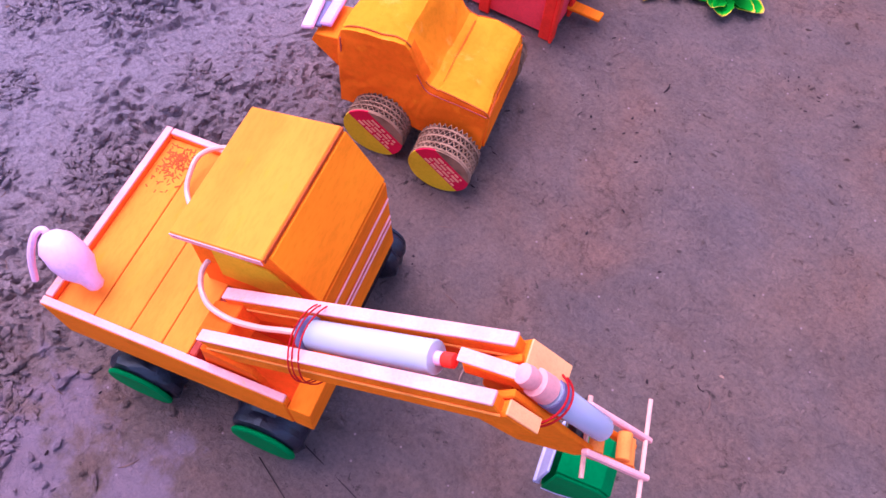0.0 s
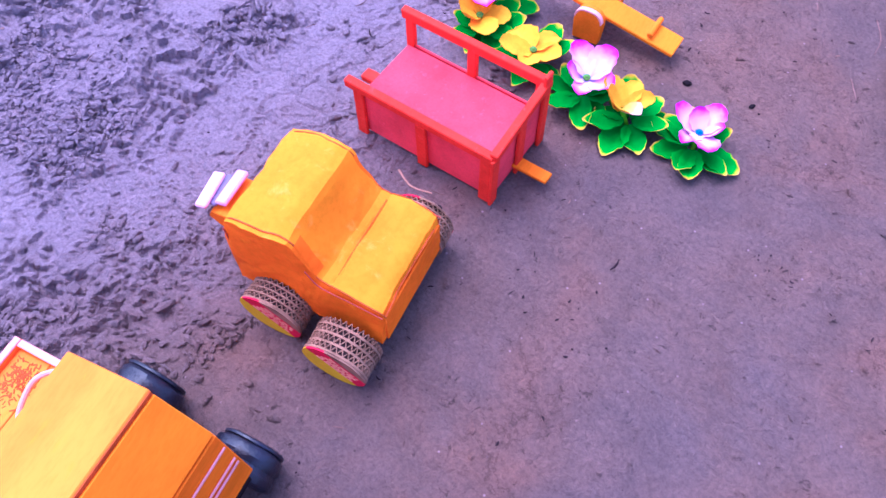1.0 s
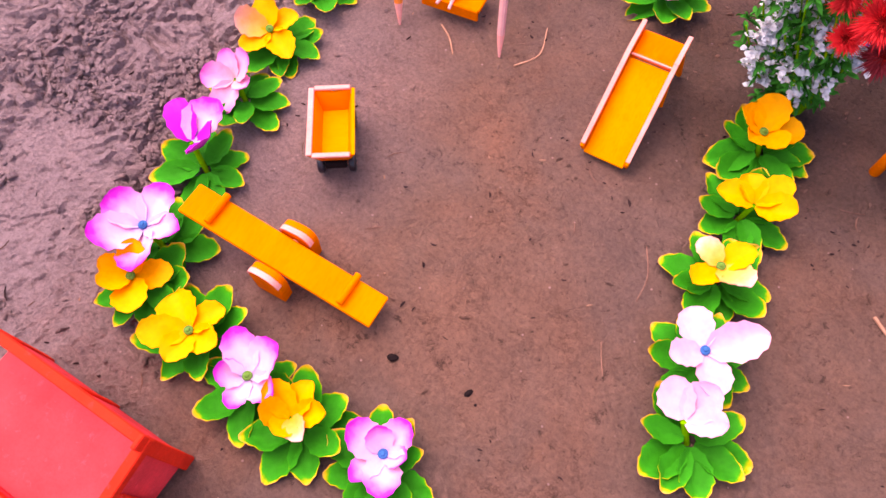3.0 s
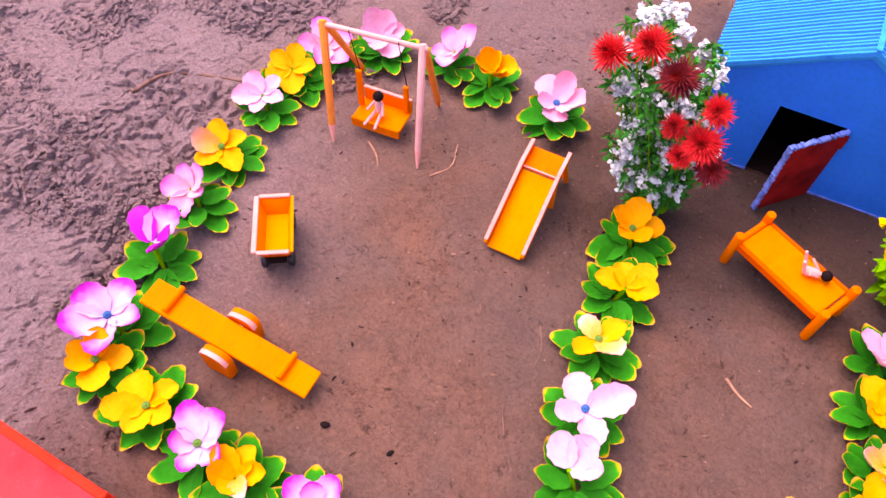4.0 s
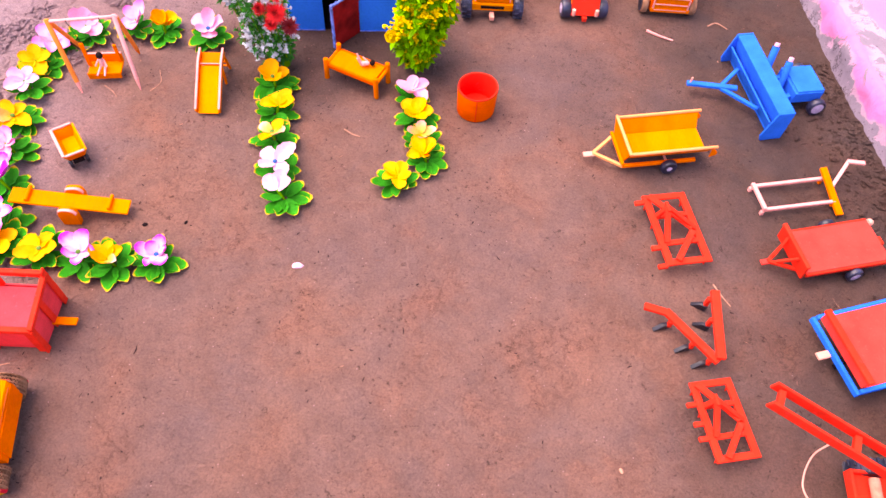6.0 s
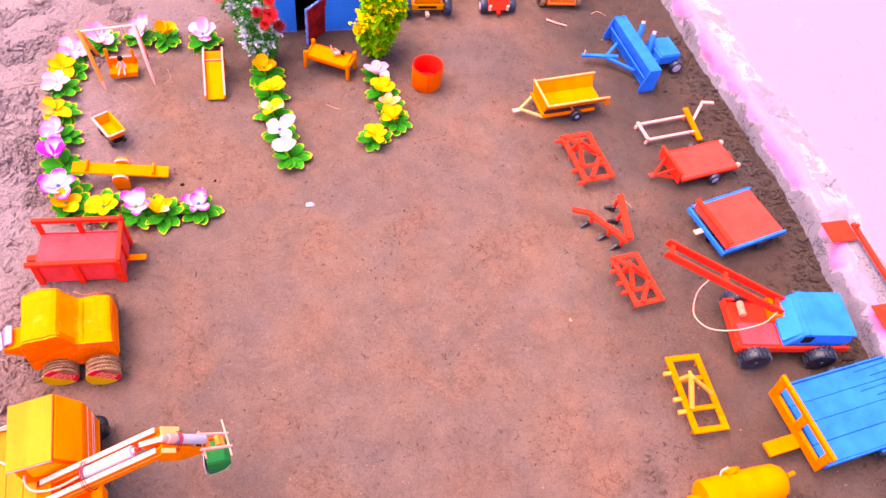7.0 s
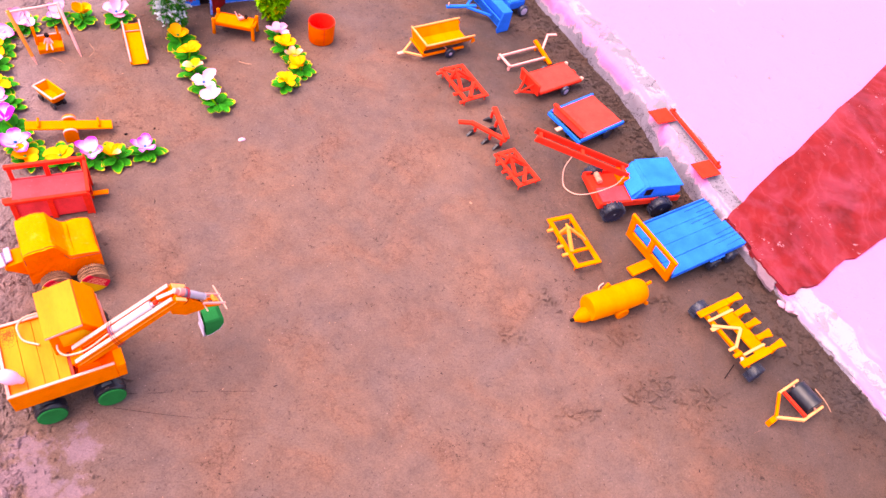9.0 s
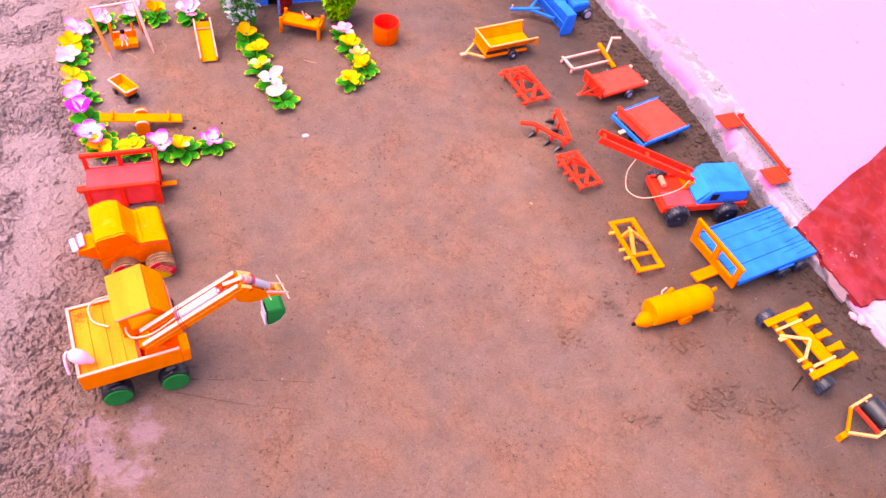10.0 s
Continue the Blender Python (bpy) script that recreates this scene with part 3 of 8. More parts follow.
def build_plinth():
    """A crumbled face, a rough strip of bare render behind its brow, and the thicker limewash coat."""
    bm = B()
    rim = bm.verts.layers.float.new("rim")
    rows = []
    ys = list(np.arange(-40, -1.2, 2.0)) + list(np.arange(-1.2, 1.3, 0.006)) + list(np.arange(1.4, 40, 2.0))
    nrm = Vector((1, 0.2755, 0)).normalized()
    rnd = random.Random(4)
    for y in ys:
        h = plinth_h(y)
        x0 = edge_x(y)
        crumb = 0.006 * wob(y, 0.0, 0.07, 21) + 0.003 * wob(y, 0.1, 0.014, 22)
        chip = 0.006 * max(0.0, wob(y, 0.7, 0.020, 24))
        strip = 0.072 + 0.014 * wob(y, 0.3, 0.07, 23) + 0.006 * wob(y, 0.2, 0.02, 26)
        bare = min(1, max(0, (0.03 - y) / 0.05)) * min(1, max(0, (y + 0.34) / 0.05))
        sill = 0.21 + 0.16 * wob(y, 0.5, 0.10, 25) + 0.10 * wob(y, 0.9, 0.03, 27) + 0.46 * bare
        face = 0.12 + 0.22 * wob(y, 1.3, 0.09, 28) + 0.15 * wob(y, 1.7, 0.03, 29)
        step = 0.0030 if y > -0.36 else 0.0006
        prof = [(-0.004, -0.02, 0.5), (crumb * 0.5, 0.0, 0.46), (0.002 + crumb + chip, h * 0.28, face + 0.16), (0.003 + crumb, h * 0.52, face), (0.006 + crumb * 0.8, h * 0.74, face * 0.6),
                (0.011 + crumb * 0.6 + chip * 0.6, h * 0.90, 0.10), (0.017 + chip * 0.5, h - step, 0.02), (0.024 + chip, h - step * 1.3, 0.16), (0.034, h - step * 1.1, sill * 0.8), (0.046, h - step * 1.3, sill), (0.058, h - step, sill),
                (strip - 0.003, h - step * 1.1, sill * 1.05), (strip, h - step * 0.2, 0.10), (strip + 0.003, h, 0.0), (strip + 0.02, h + 0.0004, 0.05), (strip + 0.05, h + 0.0006, 0.02), (0.22, h + 0.001, 0.0)]
        prof += [(0.4, h + 0.001, 0.0), (0.8, h + 0.002, 0.0), (6.0, h + 0.01, 0.0)]
        row = []
        for dx, z, r in prof:
            j = 0.0016 * rnd.uniform(-1, 1) if dx < 0.12 else 0
            v = bm.verts.new((x0 + nrm.x * dx + j, y + nrm.y * dx, z + j * 0.5))
            v[rim] = max(0.0, r)
            row.append(v)
        rows.append(row)
    for a, b in zip(rows, rows[1:]):
        for k in range(len(a) - 1):
            bm.faces.new((a[k], a[k + 1], b[k + 1], b[k]))
    ob = part("plinth", bm, LIME, None, smooth=50)
    tagged(ob, "pale limewashed cement plinth with a crumbled grey edge", "plinth", kind="structure")


def build_redfloor():
    """A band of red floor that crosses the plinth to its edge."""
    bm = B()
    n = 46
    L0, L1 = Vector((1.030, -0.300)), Vector((4.77, 2.260))
    R0, R1 = Vector((1.098, -0.505)), Vector((5.70, 1.48))
    rows = []
    for i in range(n):
        t = (i / (n - 1)) ** 2.6
        row = []
        for k in range(24):
            s = k / 23
            p = (L0.lerp(L1, t)).lerp(R0.lerp(R1, t), s)
            off = 0.006 * wob(p.y, p.x, 0.03, 31) + 0.004 * wob(p.y, p.x, 0.009, 32)
            if k in (0, 23):
                p = p + Vector((off * 1.0, off * 1.5))
            if i == 0:
                p.x += off * 1.4
            row.append(bm.verts.new((p.x, p.y, plinth_h(p.y - 0.2755 * max(0, (p.x - edge_x(p.y)))) + 0.006)))
        rows.append(row)
    for a, b in zip(rows, rows[1:]):
        for k in range(23):
            bm.faces.new((a[k], b[k], b[k + 1], a[k + 1]))
    g = bmesh.ops.extrude_face_region(bm, geom=bm.faces[:])
    for v in g["geom"]:
        if isinstance(v, bmesh.types.BMVert):
            v.co.z -= 0.012
    ob = part("red_floor", bm, REDFLOOR, None, smooth=50)
    tagged(ob, "worn red-oxide floor band with pale swirls", "floor", kind="structure")


def cement_patch(x, y, rx, ry, rz, seed):
    """A ragged piece of bare cement where the limewash has come off."""
    bm = B()
    rnd = random.Random(seed)
    m = pose(x, y, 0, 0, 0, rz)
    pts = []
    for k in range(34):
        a = 2 * math.pi * k / 34
        q = 1 + 0.20 * math.sin(3 * a + seed) + 0.12 * math.sin(5 * a + 2 * seed) + rnd.uniform(-0.07, 0.07)
        p = m @ Vector((rx * q * math.copysign(abs(math.cos(a)) ** 0.7, math.cos(a)), ry * q * math.copysign(abs(math.sin(a)) ** 0.7, math.sin(a)), 0))
        pts.append(bm.verts.new((p.x, p.y, plinth_h(p.y - 0.2755 * max(0, p.x - edge_x(p.y))) + 0.0014)))
    f = bm.faces.new(pts)
    g = bmesh.ops.extrude_face_region(bm, geom=[f])
    for v in g["geom"]:
        if isinstance(v, bmesh.types.BMVert):
            v.co.z -= 0.006
    bmesh.ops.triangulate(bm, faces=[f])
    tagged(part("cement_patch", bm, CEMENT, None, smooth=30), "bare grey cement patch in the worn limewash", "cement", kind="structure")


build_ground()
build_plinth()
build_redfloor()

cement_patch(1.079, -0.440, 0.026, 0.036, 12, 3)


def plaster_lump(x, y, r, seed):
    """A broken lump of old plaster at the corner of the floor."""
    bm = B()
    bmesh.ops.create_icosphere(bm, subdivisions=3, radius=r, matrix=pose(x, y, r * 0.25, 0, 0, seed * 50) @ Matrix.Diagonal((1.25, 0.85, 0.6, 1)))
    for v in bm.verts:
        v.co += Vector(noise.noise_vector(v.co * 60 + Vector((seed, 0, 0)))) * r * 0.45 + Vector(noise.noise_vector(v.co * 190)) * r * 0.15
    tagged(part("plaster_lump", bm, PLASTER, None, smooth=30), "broken lump of pale plaster by the red floor", "plaster", kind="structure")


plaster_lump(1.098, -0.520, 0.013, 1)
plaster_lump(1.084, -0.508, 0.008, 2)
plaster_lump(1.108, -0.535, 0.007, 3)


# ---- the excavator, with its syringes ----
def build_excavator():
    T = thing("toy_excavator", -0.336, -0.624, 17.5, "yellow cardboard toy excavator with syringe-driven boom and green wheels", "toy excavator")
    Lx, Ly, top = 0.158, 0.131, 0.100
    # deck of planks
    for a, b in ((0.005, 0.028), (0.0284, 0.051), (0.0514, 0.071), (0.0714, 0.087)):
        part("deck_plank", box(B(), (a, 0.005, 0.0905), (b, Ly - 0.005, 0.095), I4, 0.0005), TOP_YELLOW, T)
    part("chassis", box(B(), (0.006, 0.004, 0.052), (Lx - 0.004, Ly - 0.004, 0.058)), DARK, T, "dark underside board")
    part("pit_floor", box(B(), (0.0915, 0.0055, 0.064), (Lx, 0.055, 0.068)), ORANGE, T)
    part("pit_wall", box(B(), (0.0872, 0.006, 0.0685), (0.0914, 0.050, 0.0945)), PIT, T, "brick-red inner wall of the pit")

    def rail(lo, hi, name="side_board"):
        s = part(name, box(B(), lo, (hi[0], hi[1], hi[2] - 0.0018)), AMBER, T)
        part("top_edge", box(B(), (lo[0] + 0.0003, lo[1] + 0.0003, hi[2] - 0.0018), (hi[0] - 0.0003, hi[1] - 0.0003, hi[2]), I4, 0.0004), RAW, s, "bare pale board edge")

    rail((0.0, 0.0, 0.057), (Lx - 0.010, 0.005, top))
    rail((0.0, 0.0051, 0.057), (0.005, Ly, top))
    rail((0.0051, Ly - 0.005, 0.057), (0.071, Ly, top))
    part("corner_plate", prism(B(), [(0, 0), (0.012, 0), (0.014, 0.036), (0, 0.033)], 0.030, Matrix.Translation((Lx - 0.0098, 0.0003, 0.057))), AMBER, T)
    # rubbed brown scuff on the deck
    b = B()
    rnd = random.Random(7)
    for i in range(150):
        x, y = 0.017 + rnd.gauss(0, 0.005), 0.109 + rnd.gauss(0, 0.008)
        m = pose(max(0.009, x), min(0.122, y), 0.0948, 0, 0, rnd.uniform(0, 180))
        box(b, (-0.0013, -0.0004, 0), (0.0013 * rnd.uniform(0.3, 1.6), 0.0003, 0.0005), m, 0.0)
    tagged(part("scuff", b, RUST, T, "rust-brown scuffed glue"), kind="stuff")
    # cab
    prof = [(0.074, 0.058), (0.150, 0.058), (0.146, 0.124), (0.123, 0.158), (0.074, 0.149)]
    # deeper amber than the roof puts the shade of the upright sides into colour
    cab = part("cab", prism(B(), prof, 0.081, Matrix.Translation((0, 0.050, 0)), 0.0008), AMBER, T)
    part("roof_panel", beam(B(), (0.070, 0.0886, 0.1508), (0.124, 0.0886, 0.1612), 0.0868, 0.0038), TOP_YELLOW, cab)
    part("windscreen", beam(B(), (0.1252, 0.090, 0.1600), (0.1478, 0.090, 0.1255), 0.083, 0.003, bevel=0.0005), YELLOW, cab)
    part("nose_panel", beam(B(), (0.1480, 0.090, 0.124), (0.1520, 0.090, 0.058), 0.083, 0.003, up=(1, 0, 0)), AMBER, cab)
    for z in (0.108, 0.090, 0.084):
        x = 0.1502 + (0.119 - z) * 0.0656
        part("trim_strip", box(B(), (x, 0.050, z), (x + 0.0010, 0.130, z + 0.0022)), RAW, cab, "bare pale board edge")
    part("roof_seam", beam(B(), (0.1246, 0.0455, 0.1614), (0.1246, 0.1315, 0.1614), 0.0008, 0.0034, bevel=0.0003), RUST, cab, "rust-brown seam along the roof edge")
    part("roof_lip", beam(B(), (0.0705, 0.0445, 0.1508), (0.1240, 0.0445, 0.1612), 0.0007, 0.0038, bevel=0.0003), RAW, cab, "bare pale board edge")
    part("side_window", prism(B(), [(0.088, 0.112), (0.136, 0.112), (0.138, 0.121), (0.121, 0.142), (0.088, 0.142)], 0.0012, Matrix.Translation((0, 0.0486, 0)), 0.0003), LABELYEL, cab, "dull yellow cab window")
    # wheels wrapped in tape, green outside
    for x, y, s in ((0.041, 0.004, 3), (0.128, 0.001, 4), (0.050, 0.144, 5), (0.134, 0.135, 6)):
        w = 0.021
        out = -1 if y < 0.06 else 1
        t = lathe(B(), [(0.0195, 0), (0.0228, 0.002), (0.0240, 0.006), (0.0224, 0.010), (0.0238, 0.014), (0.0230, w - 0.002), (0.021, w)], 24,
                  Matrix.Translation((x, y - 0.0105, 0.0232)) @ rot(-90, 0, 0), 0.055, s)
        ty = part("tyre", t, BLACK, T, "tyre wrapped in crinkled black tape")
        b = lathe(B(), [(0.0205, 0), (0.0215, 0.0008), (0.0215, 0.0022), (0.0205, 0.003)], 24, Matrix.Translation((x, y - 0.0137 if out < 0 else y + 0.0107, 0.0232)) @ rot(-90, 0, 0), 0.012, s)
        part("wheel_disc", b, GREEN if out < 0 else BLACK, ty, "green painted card disc" if out < 0 else "black taped disc")
    part("axle", rod(B(), (0.041, 0.0, 0.0232), (0.041, 0.13, 0.0232), 0.003), WOODY, T)
    part("axle", rod(B(), (0.132, 0.0, 0.0232), (0.132, 0.13, 0.0232), 0.003), WOODY, T)
    part("axle_block", box(B(), (0.030, 0.02, 0.026), (0.052, 0.11, 0.052)), DARK, T)
    part("axle_block", box(B(), (0.120, 0.02, 0.026), (0.144, 0.11, 0.052)), DARK, T)
    # boom of two boards
    base, elbow = Vector((0.1040, 0.0232, 0.1130)), Vector((0.2546, 0.0217, 0.2004))
    side = Vector((0.010, 1.0, 0)).normalized()
    for off in (-0.012, 0.013):
        p, q = base + side * off, elbow + side * off
        bd = part("boom_board", beam(B(), p, q, 0.0060, 0.019), AMBER, T)
        up = along(p, q)[0].to_3x3() @ Vector((0, 0, 1))
        part("boom_edge", beam(B(), p + up * 0.0103, q + up * 0.0103, 0.0064, 0.0016, bevel=0.0003), RAW, bd, "bare pale board edge")
        part("boom_edge", beam(B(), p + up * 0.002 - side * 0.0034, q + up * 0.002 - side * 0.0034, 0.001, 0.0012, bevel=0.0002), PALEAMBER, bd, "pale line along the board")
    part("boom_block", box(B(), (-0.010, -0.0105, -0.010), (0.012, 0.0105, 0.006), along(base, elbow)[0]), ORANGE, T)
    # cut noses that carry the boards round the elbow
    for off, wd, ln in ((0.012, 0.012, 0.024), (-0.012, 0.007, 0.018)):
        p = elbow + side * off + Vector((-0.004, 0, -0.001))
        q = p + Vector((0.80, 0.02, -0.60)) * ln
        nb = part("boom_nose", beam(B(), p, q, wd, 0.015, bevel=0.0014), AMBER, T)
        up = along(p, q)[0].to_3x3() @ Vector((0, 0, 1))
        part("boom_edge", beam(B(), p + up * 0.0079, q + up * 0.0079, wd * 0.9, 0.0012, bevel=0.0003), PALE_YELLOW, nb, "bare pale board edge")
    p, q = elbow + Vector((-0.022, 0.002, -0.004)), elbow + Vector((0.004, 0.002, 0.001))
    cb = part("centre_board", beam(B(), p, q, 0.0065, 0.010), AMBER, T)
    part("boom_edge", beam(B(), p + Vector((-0.003, 0, 0.0048)), q + Vector((-0.003, 0, 0.0048)), 0.0060, 0.0012, bevel=0.0003), RAW, cb, "bare pale board edge")
    part("boom_foot", prism(B(), [(0.094, 0.0685), (0.136, 0.0685), (0.128, 0.108), (0.100, 0.116)], 0.004, Matrix.Translation((0, 0.0058, 0))), ORANGE, T)
    part("boom_foot", prism(B(), [(0.094, 0.0685), (0.136, 0.0685), (0.128, 0.108), (0.100, 0.116)], 0.004, Matrix.Translation((0, 0.0380, 0))), ORANGE, T)
    # boom syringe
    mm = along(base, elbow)[0]
    def on(a, b, r, z=0.008, n=18, bev=0.0008, y=0.0005):
        return rod(B(), mm @ Vector((a, y, z)), mm @ Vector((b, y, z)), r, n=n, bevel=bev)
    barrel = part("syringe_barrel", on(0.070, 0.140, 0.0074), CLEAR, T, "clear plastic syringe barrel")
    part("plunger", on(0.078, 0.138, 0.0046, n=14), LILAC, barrel, "milky lilac plunger")
    part("syringe_flange", on(0.066, 0.0695, 0.0088), GREYROD, barrel, "dark grey syringe end")
    part("seal", on(0.072, 0.0775, 0.0066, n=14), GREYROD, barrel, "dark rubber seal")
    part("red_cap", on(0.143, 0.149, 0.0032), RED, barrel, "red syringe cap")
    part("nozzle", on(0.138, 0.143, 0.0030), WHITE, barrel)
    for a in (0.064, 0.0665, 0.0705):
        b = B()
        ring = [mm @ Vector((a + 0.003 * math.sin(t), 0.0195 * math.cos(t), -0.001 + 0.0185 * math.sin(t))) for t in np.linspace(0, 2 * math.pi, 22)]
        tube(b, ring, 0.0004, 6, steps=2)
        part("thread_winding", b, THREAD, T, "red thread binding")
    # stick with its own syringe
    tip = Vector((0.3240, 0.0340, 0.1260))
    m2 = along(elbow + Vector((-0.004, 0, -0.004)), tip)[0]
    for off in (-0.0085, 0.0060):
        b = B()
        prism(b, [(-0.004, -0.008), (0.016, -0.028), (0.044, -0.028), (0.070, -0.014), (0.070, -0.003), (0.030, 0.004), (-0.004, 0.010)], 0.0035, m2 @ Matrix.Translation((0, off, 0)))
        part("stick_plate", b, AMBER, T)
    sb = part("syringe_barrel", rod(B(), m2 @ Vector((0.016, 0.0008, 0.010)), m2 @ Vector((0.062, 0.0008, 0.005)), 0.0062, n=18, bevel=0.0008), CLEAR, T, "cloudy plastic syringe barrel")
    part("plunger", rod(B(), m2 @ Vector((0.026, 0.0008, 0.0092)), m2 @ Vector((0.058, 0.0008, 0.0062)), 0.0044, n=14), LILAC, sb)
    part("syringe_cap", lathe(B(), [(0.002, -0.009), (0.0042, -0.008), (0.0048, -0.004), (0.0040, 0.0), (0.0060, 0.001), (0.0064, 0.010), (0.005, 0.012)], 18, along(m2 @ Vector((0.004, 0.0008, 0.0114)), m2 @ Vector((0.020, 0.0008, 0.0100)))[0] @ rot(0, 90, 0)), PINKCAP, sb, "pinkish rubber cap")
    part("seal", rod(B(), m2 @ Vector((0.017, 0.0008, 0.0100)), m2 @ Vector((0.024, 0.0008, 0.0092)), 0.0068, n=16), GREYROD, sb, "dark grey band")
    for a in (0.018, 0.021):
        ring = [m2 @ Vector((a, 0.0118 * math.cos(t), 0.003 + 0.0155 * math.sin(t))) for t in np.linspace(0, 2 * math.pi, 20)]
        part("thread_winding", tube(B(), ring, 0.0005, 6, steps=2), THREAD, T, "red thread binding")
    for off in (-0.0115, 0.0095):
        part("linkage_strip", beam(B(), m2 @ Vector((0.055, off, 0.002)), m2 @ Vector((0.100, off * 0.85, 0.006)), 0.0028, 0.0042), RAW, T, "pale stick strip")
        part("linkage_strip", beam(B(), m2 @ Vector((0.070, off * 0.7, -0.006)), m2 @ Vector((0.098, off * 0.5, -0.001)), 0.0028, 0.005), AMBER, T)
    part("cross_pin", rod(B(), m2 @ Vector((0.097, -0.022, 0.004)), m2 @ Vector((0.095, 0.027, 0.008)), 0.0011, n=8), WOODY, T, "thin wooden skewer pin")
    part("cross_pin", rod(B(), m2 @ Vector((0.066, -0.020, -0.006)), m2 @ Vector((0.066, 0.018, -0.006)), 0.0012, n=8), WOODY, T, "thin wooden skewer pin")
    for a, z in ((0.072, -0.004), (0.082, 0.004), (0.090, 0.001)):
        part("spacer", rod(B(), m2 @ Vector((a, -0.007, z)), m2 @ Vector((a, 0.006, z)), 0.0036, n=12, bevel=0.0006), PALEAMBER, T)
    part("pivot", rod(B(), m2 @ Vector((0.068, -0.006, -0.012)), m2 @ Vector((0.068, 0.007, -0.012)), 0.0050, n=14, bevel=0.0008), BLACK, T, "dark pivot knob")
    # bucket, hanging open towards the cab
    bx, by, bz = 0.290, 0.018, 0.062
    pr = [(0.0, 0.0), (0.009, 0.001), (0.022, 0.008), (0.030, 0.020), (0.031, 0.030), (0.025, 0.037), (0.002, 0.038)]
    for yy in (0.0, 0.030):
        ck = part("bucket_cheek", prism(B(), pr, 0.002, Matrix.Translation((bx, by + yy, bz))), GREEN, T)
        part("cheek_edge", tube(B(), [(bx + x, by + yy + (0.0 if yy == 0 else 0.002), bz + z) for x, z in pr[:4]], 0.0004, 5, smooth=False), HUB, ck, "pale worn edge")
    for (x0, z0), (x1, z1) in zip(pr, pr[1:]):
        b = beam(B(), (bx + x0, by + 0.016, bz + z0), (bx + x1, by + 0.016, bz + z1), 0.028, 0.002, bevel=0.0004, ext=0.0006)
        part("bucket_shell", b, GREEN, T)
    part("bucket_back", beam(B(), (bx - 0.0030, by + 0.016, bz + 0.002), (bx - 0.002, by + 0.016, bz + 0.034), 0.029, 0.0016, up=(1, 0, 0)), HUB, T, "pale grey bare card plate")
    part("bucket_ring", rod(B(), (bx - 0.003, by + 0.002, bz), (bx - 0.003, by + 0.030, bz), 0.0022, n=12), HUB, T, "grey rolled edge")
    # dropper bottle fixed on the corner
    m = along((0.025, 0.0195, 0.1035), (-0.003, 0.0285, 0.130))[0] @ rot(0, 90, 0)
    pf = [(0.002, -0.002), (0.0045, 0.0), (0.0055, 0.006), (0.0100, 0.014), (0.0112, 0.022), (0.0100, 0.031), (0.0060, 0.036), (0.002, 0.038)]
    bt = part("dropper_bottle", lathe(B(), pf, 22, m, 0.03, 5), WHITE, T, "soft white plastic bottle", 60)
    p = m @ Vector((0, 0, 0.034))
    part("bottle_tube", tube(B(), [p, p + Vector((-0.004, 0.002, 0.004)), p + Vector((-0.008, -0.002, 0.001)), p + Vector((-0.010, -0.010, -0.010)), p + Vector((-0.010, -0.017, -0.026))], 0.0020), WHITE, bt, "white bent tube")
    # tubing
    part("tubing", tube(B(), [(0.070, 0.129, 0.105), (0.046, 0.126, 0.107), (0.034, 0.116, 0.106), (0.033, 0.102, 0.102), (0.038, 0.090, 0.098), (0.056, 0.076, 0.0985)], 0.0016), TUBING, T, "milky plastic tubing")
    part("tubing", tube(B(), [(0.082, 0.054, 0.122), (0.080, 0.044, 0.119), (0.085, 0.034, 0.116), (0.098, 0.026, 0.121), tuple(mm @ Vector((0.022, 0, 0.005))), tuple(mm @ Vector((0.064, 0, 0.008)))], 0.0016), TUBING, T, "milky plastic tubing")


build_excavator()


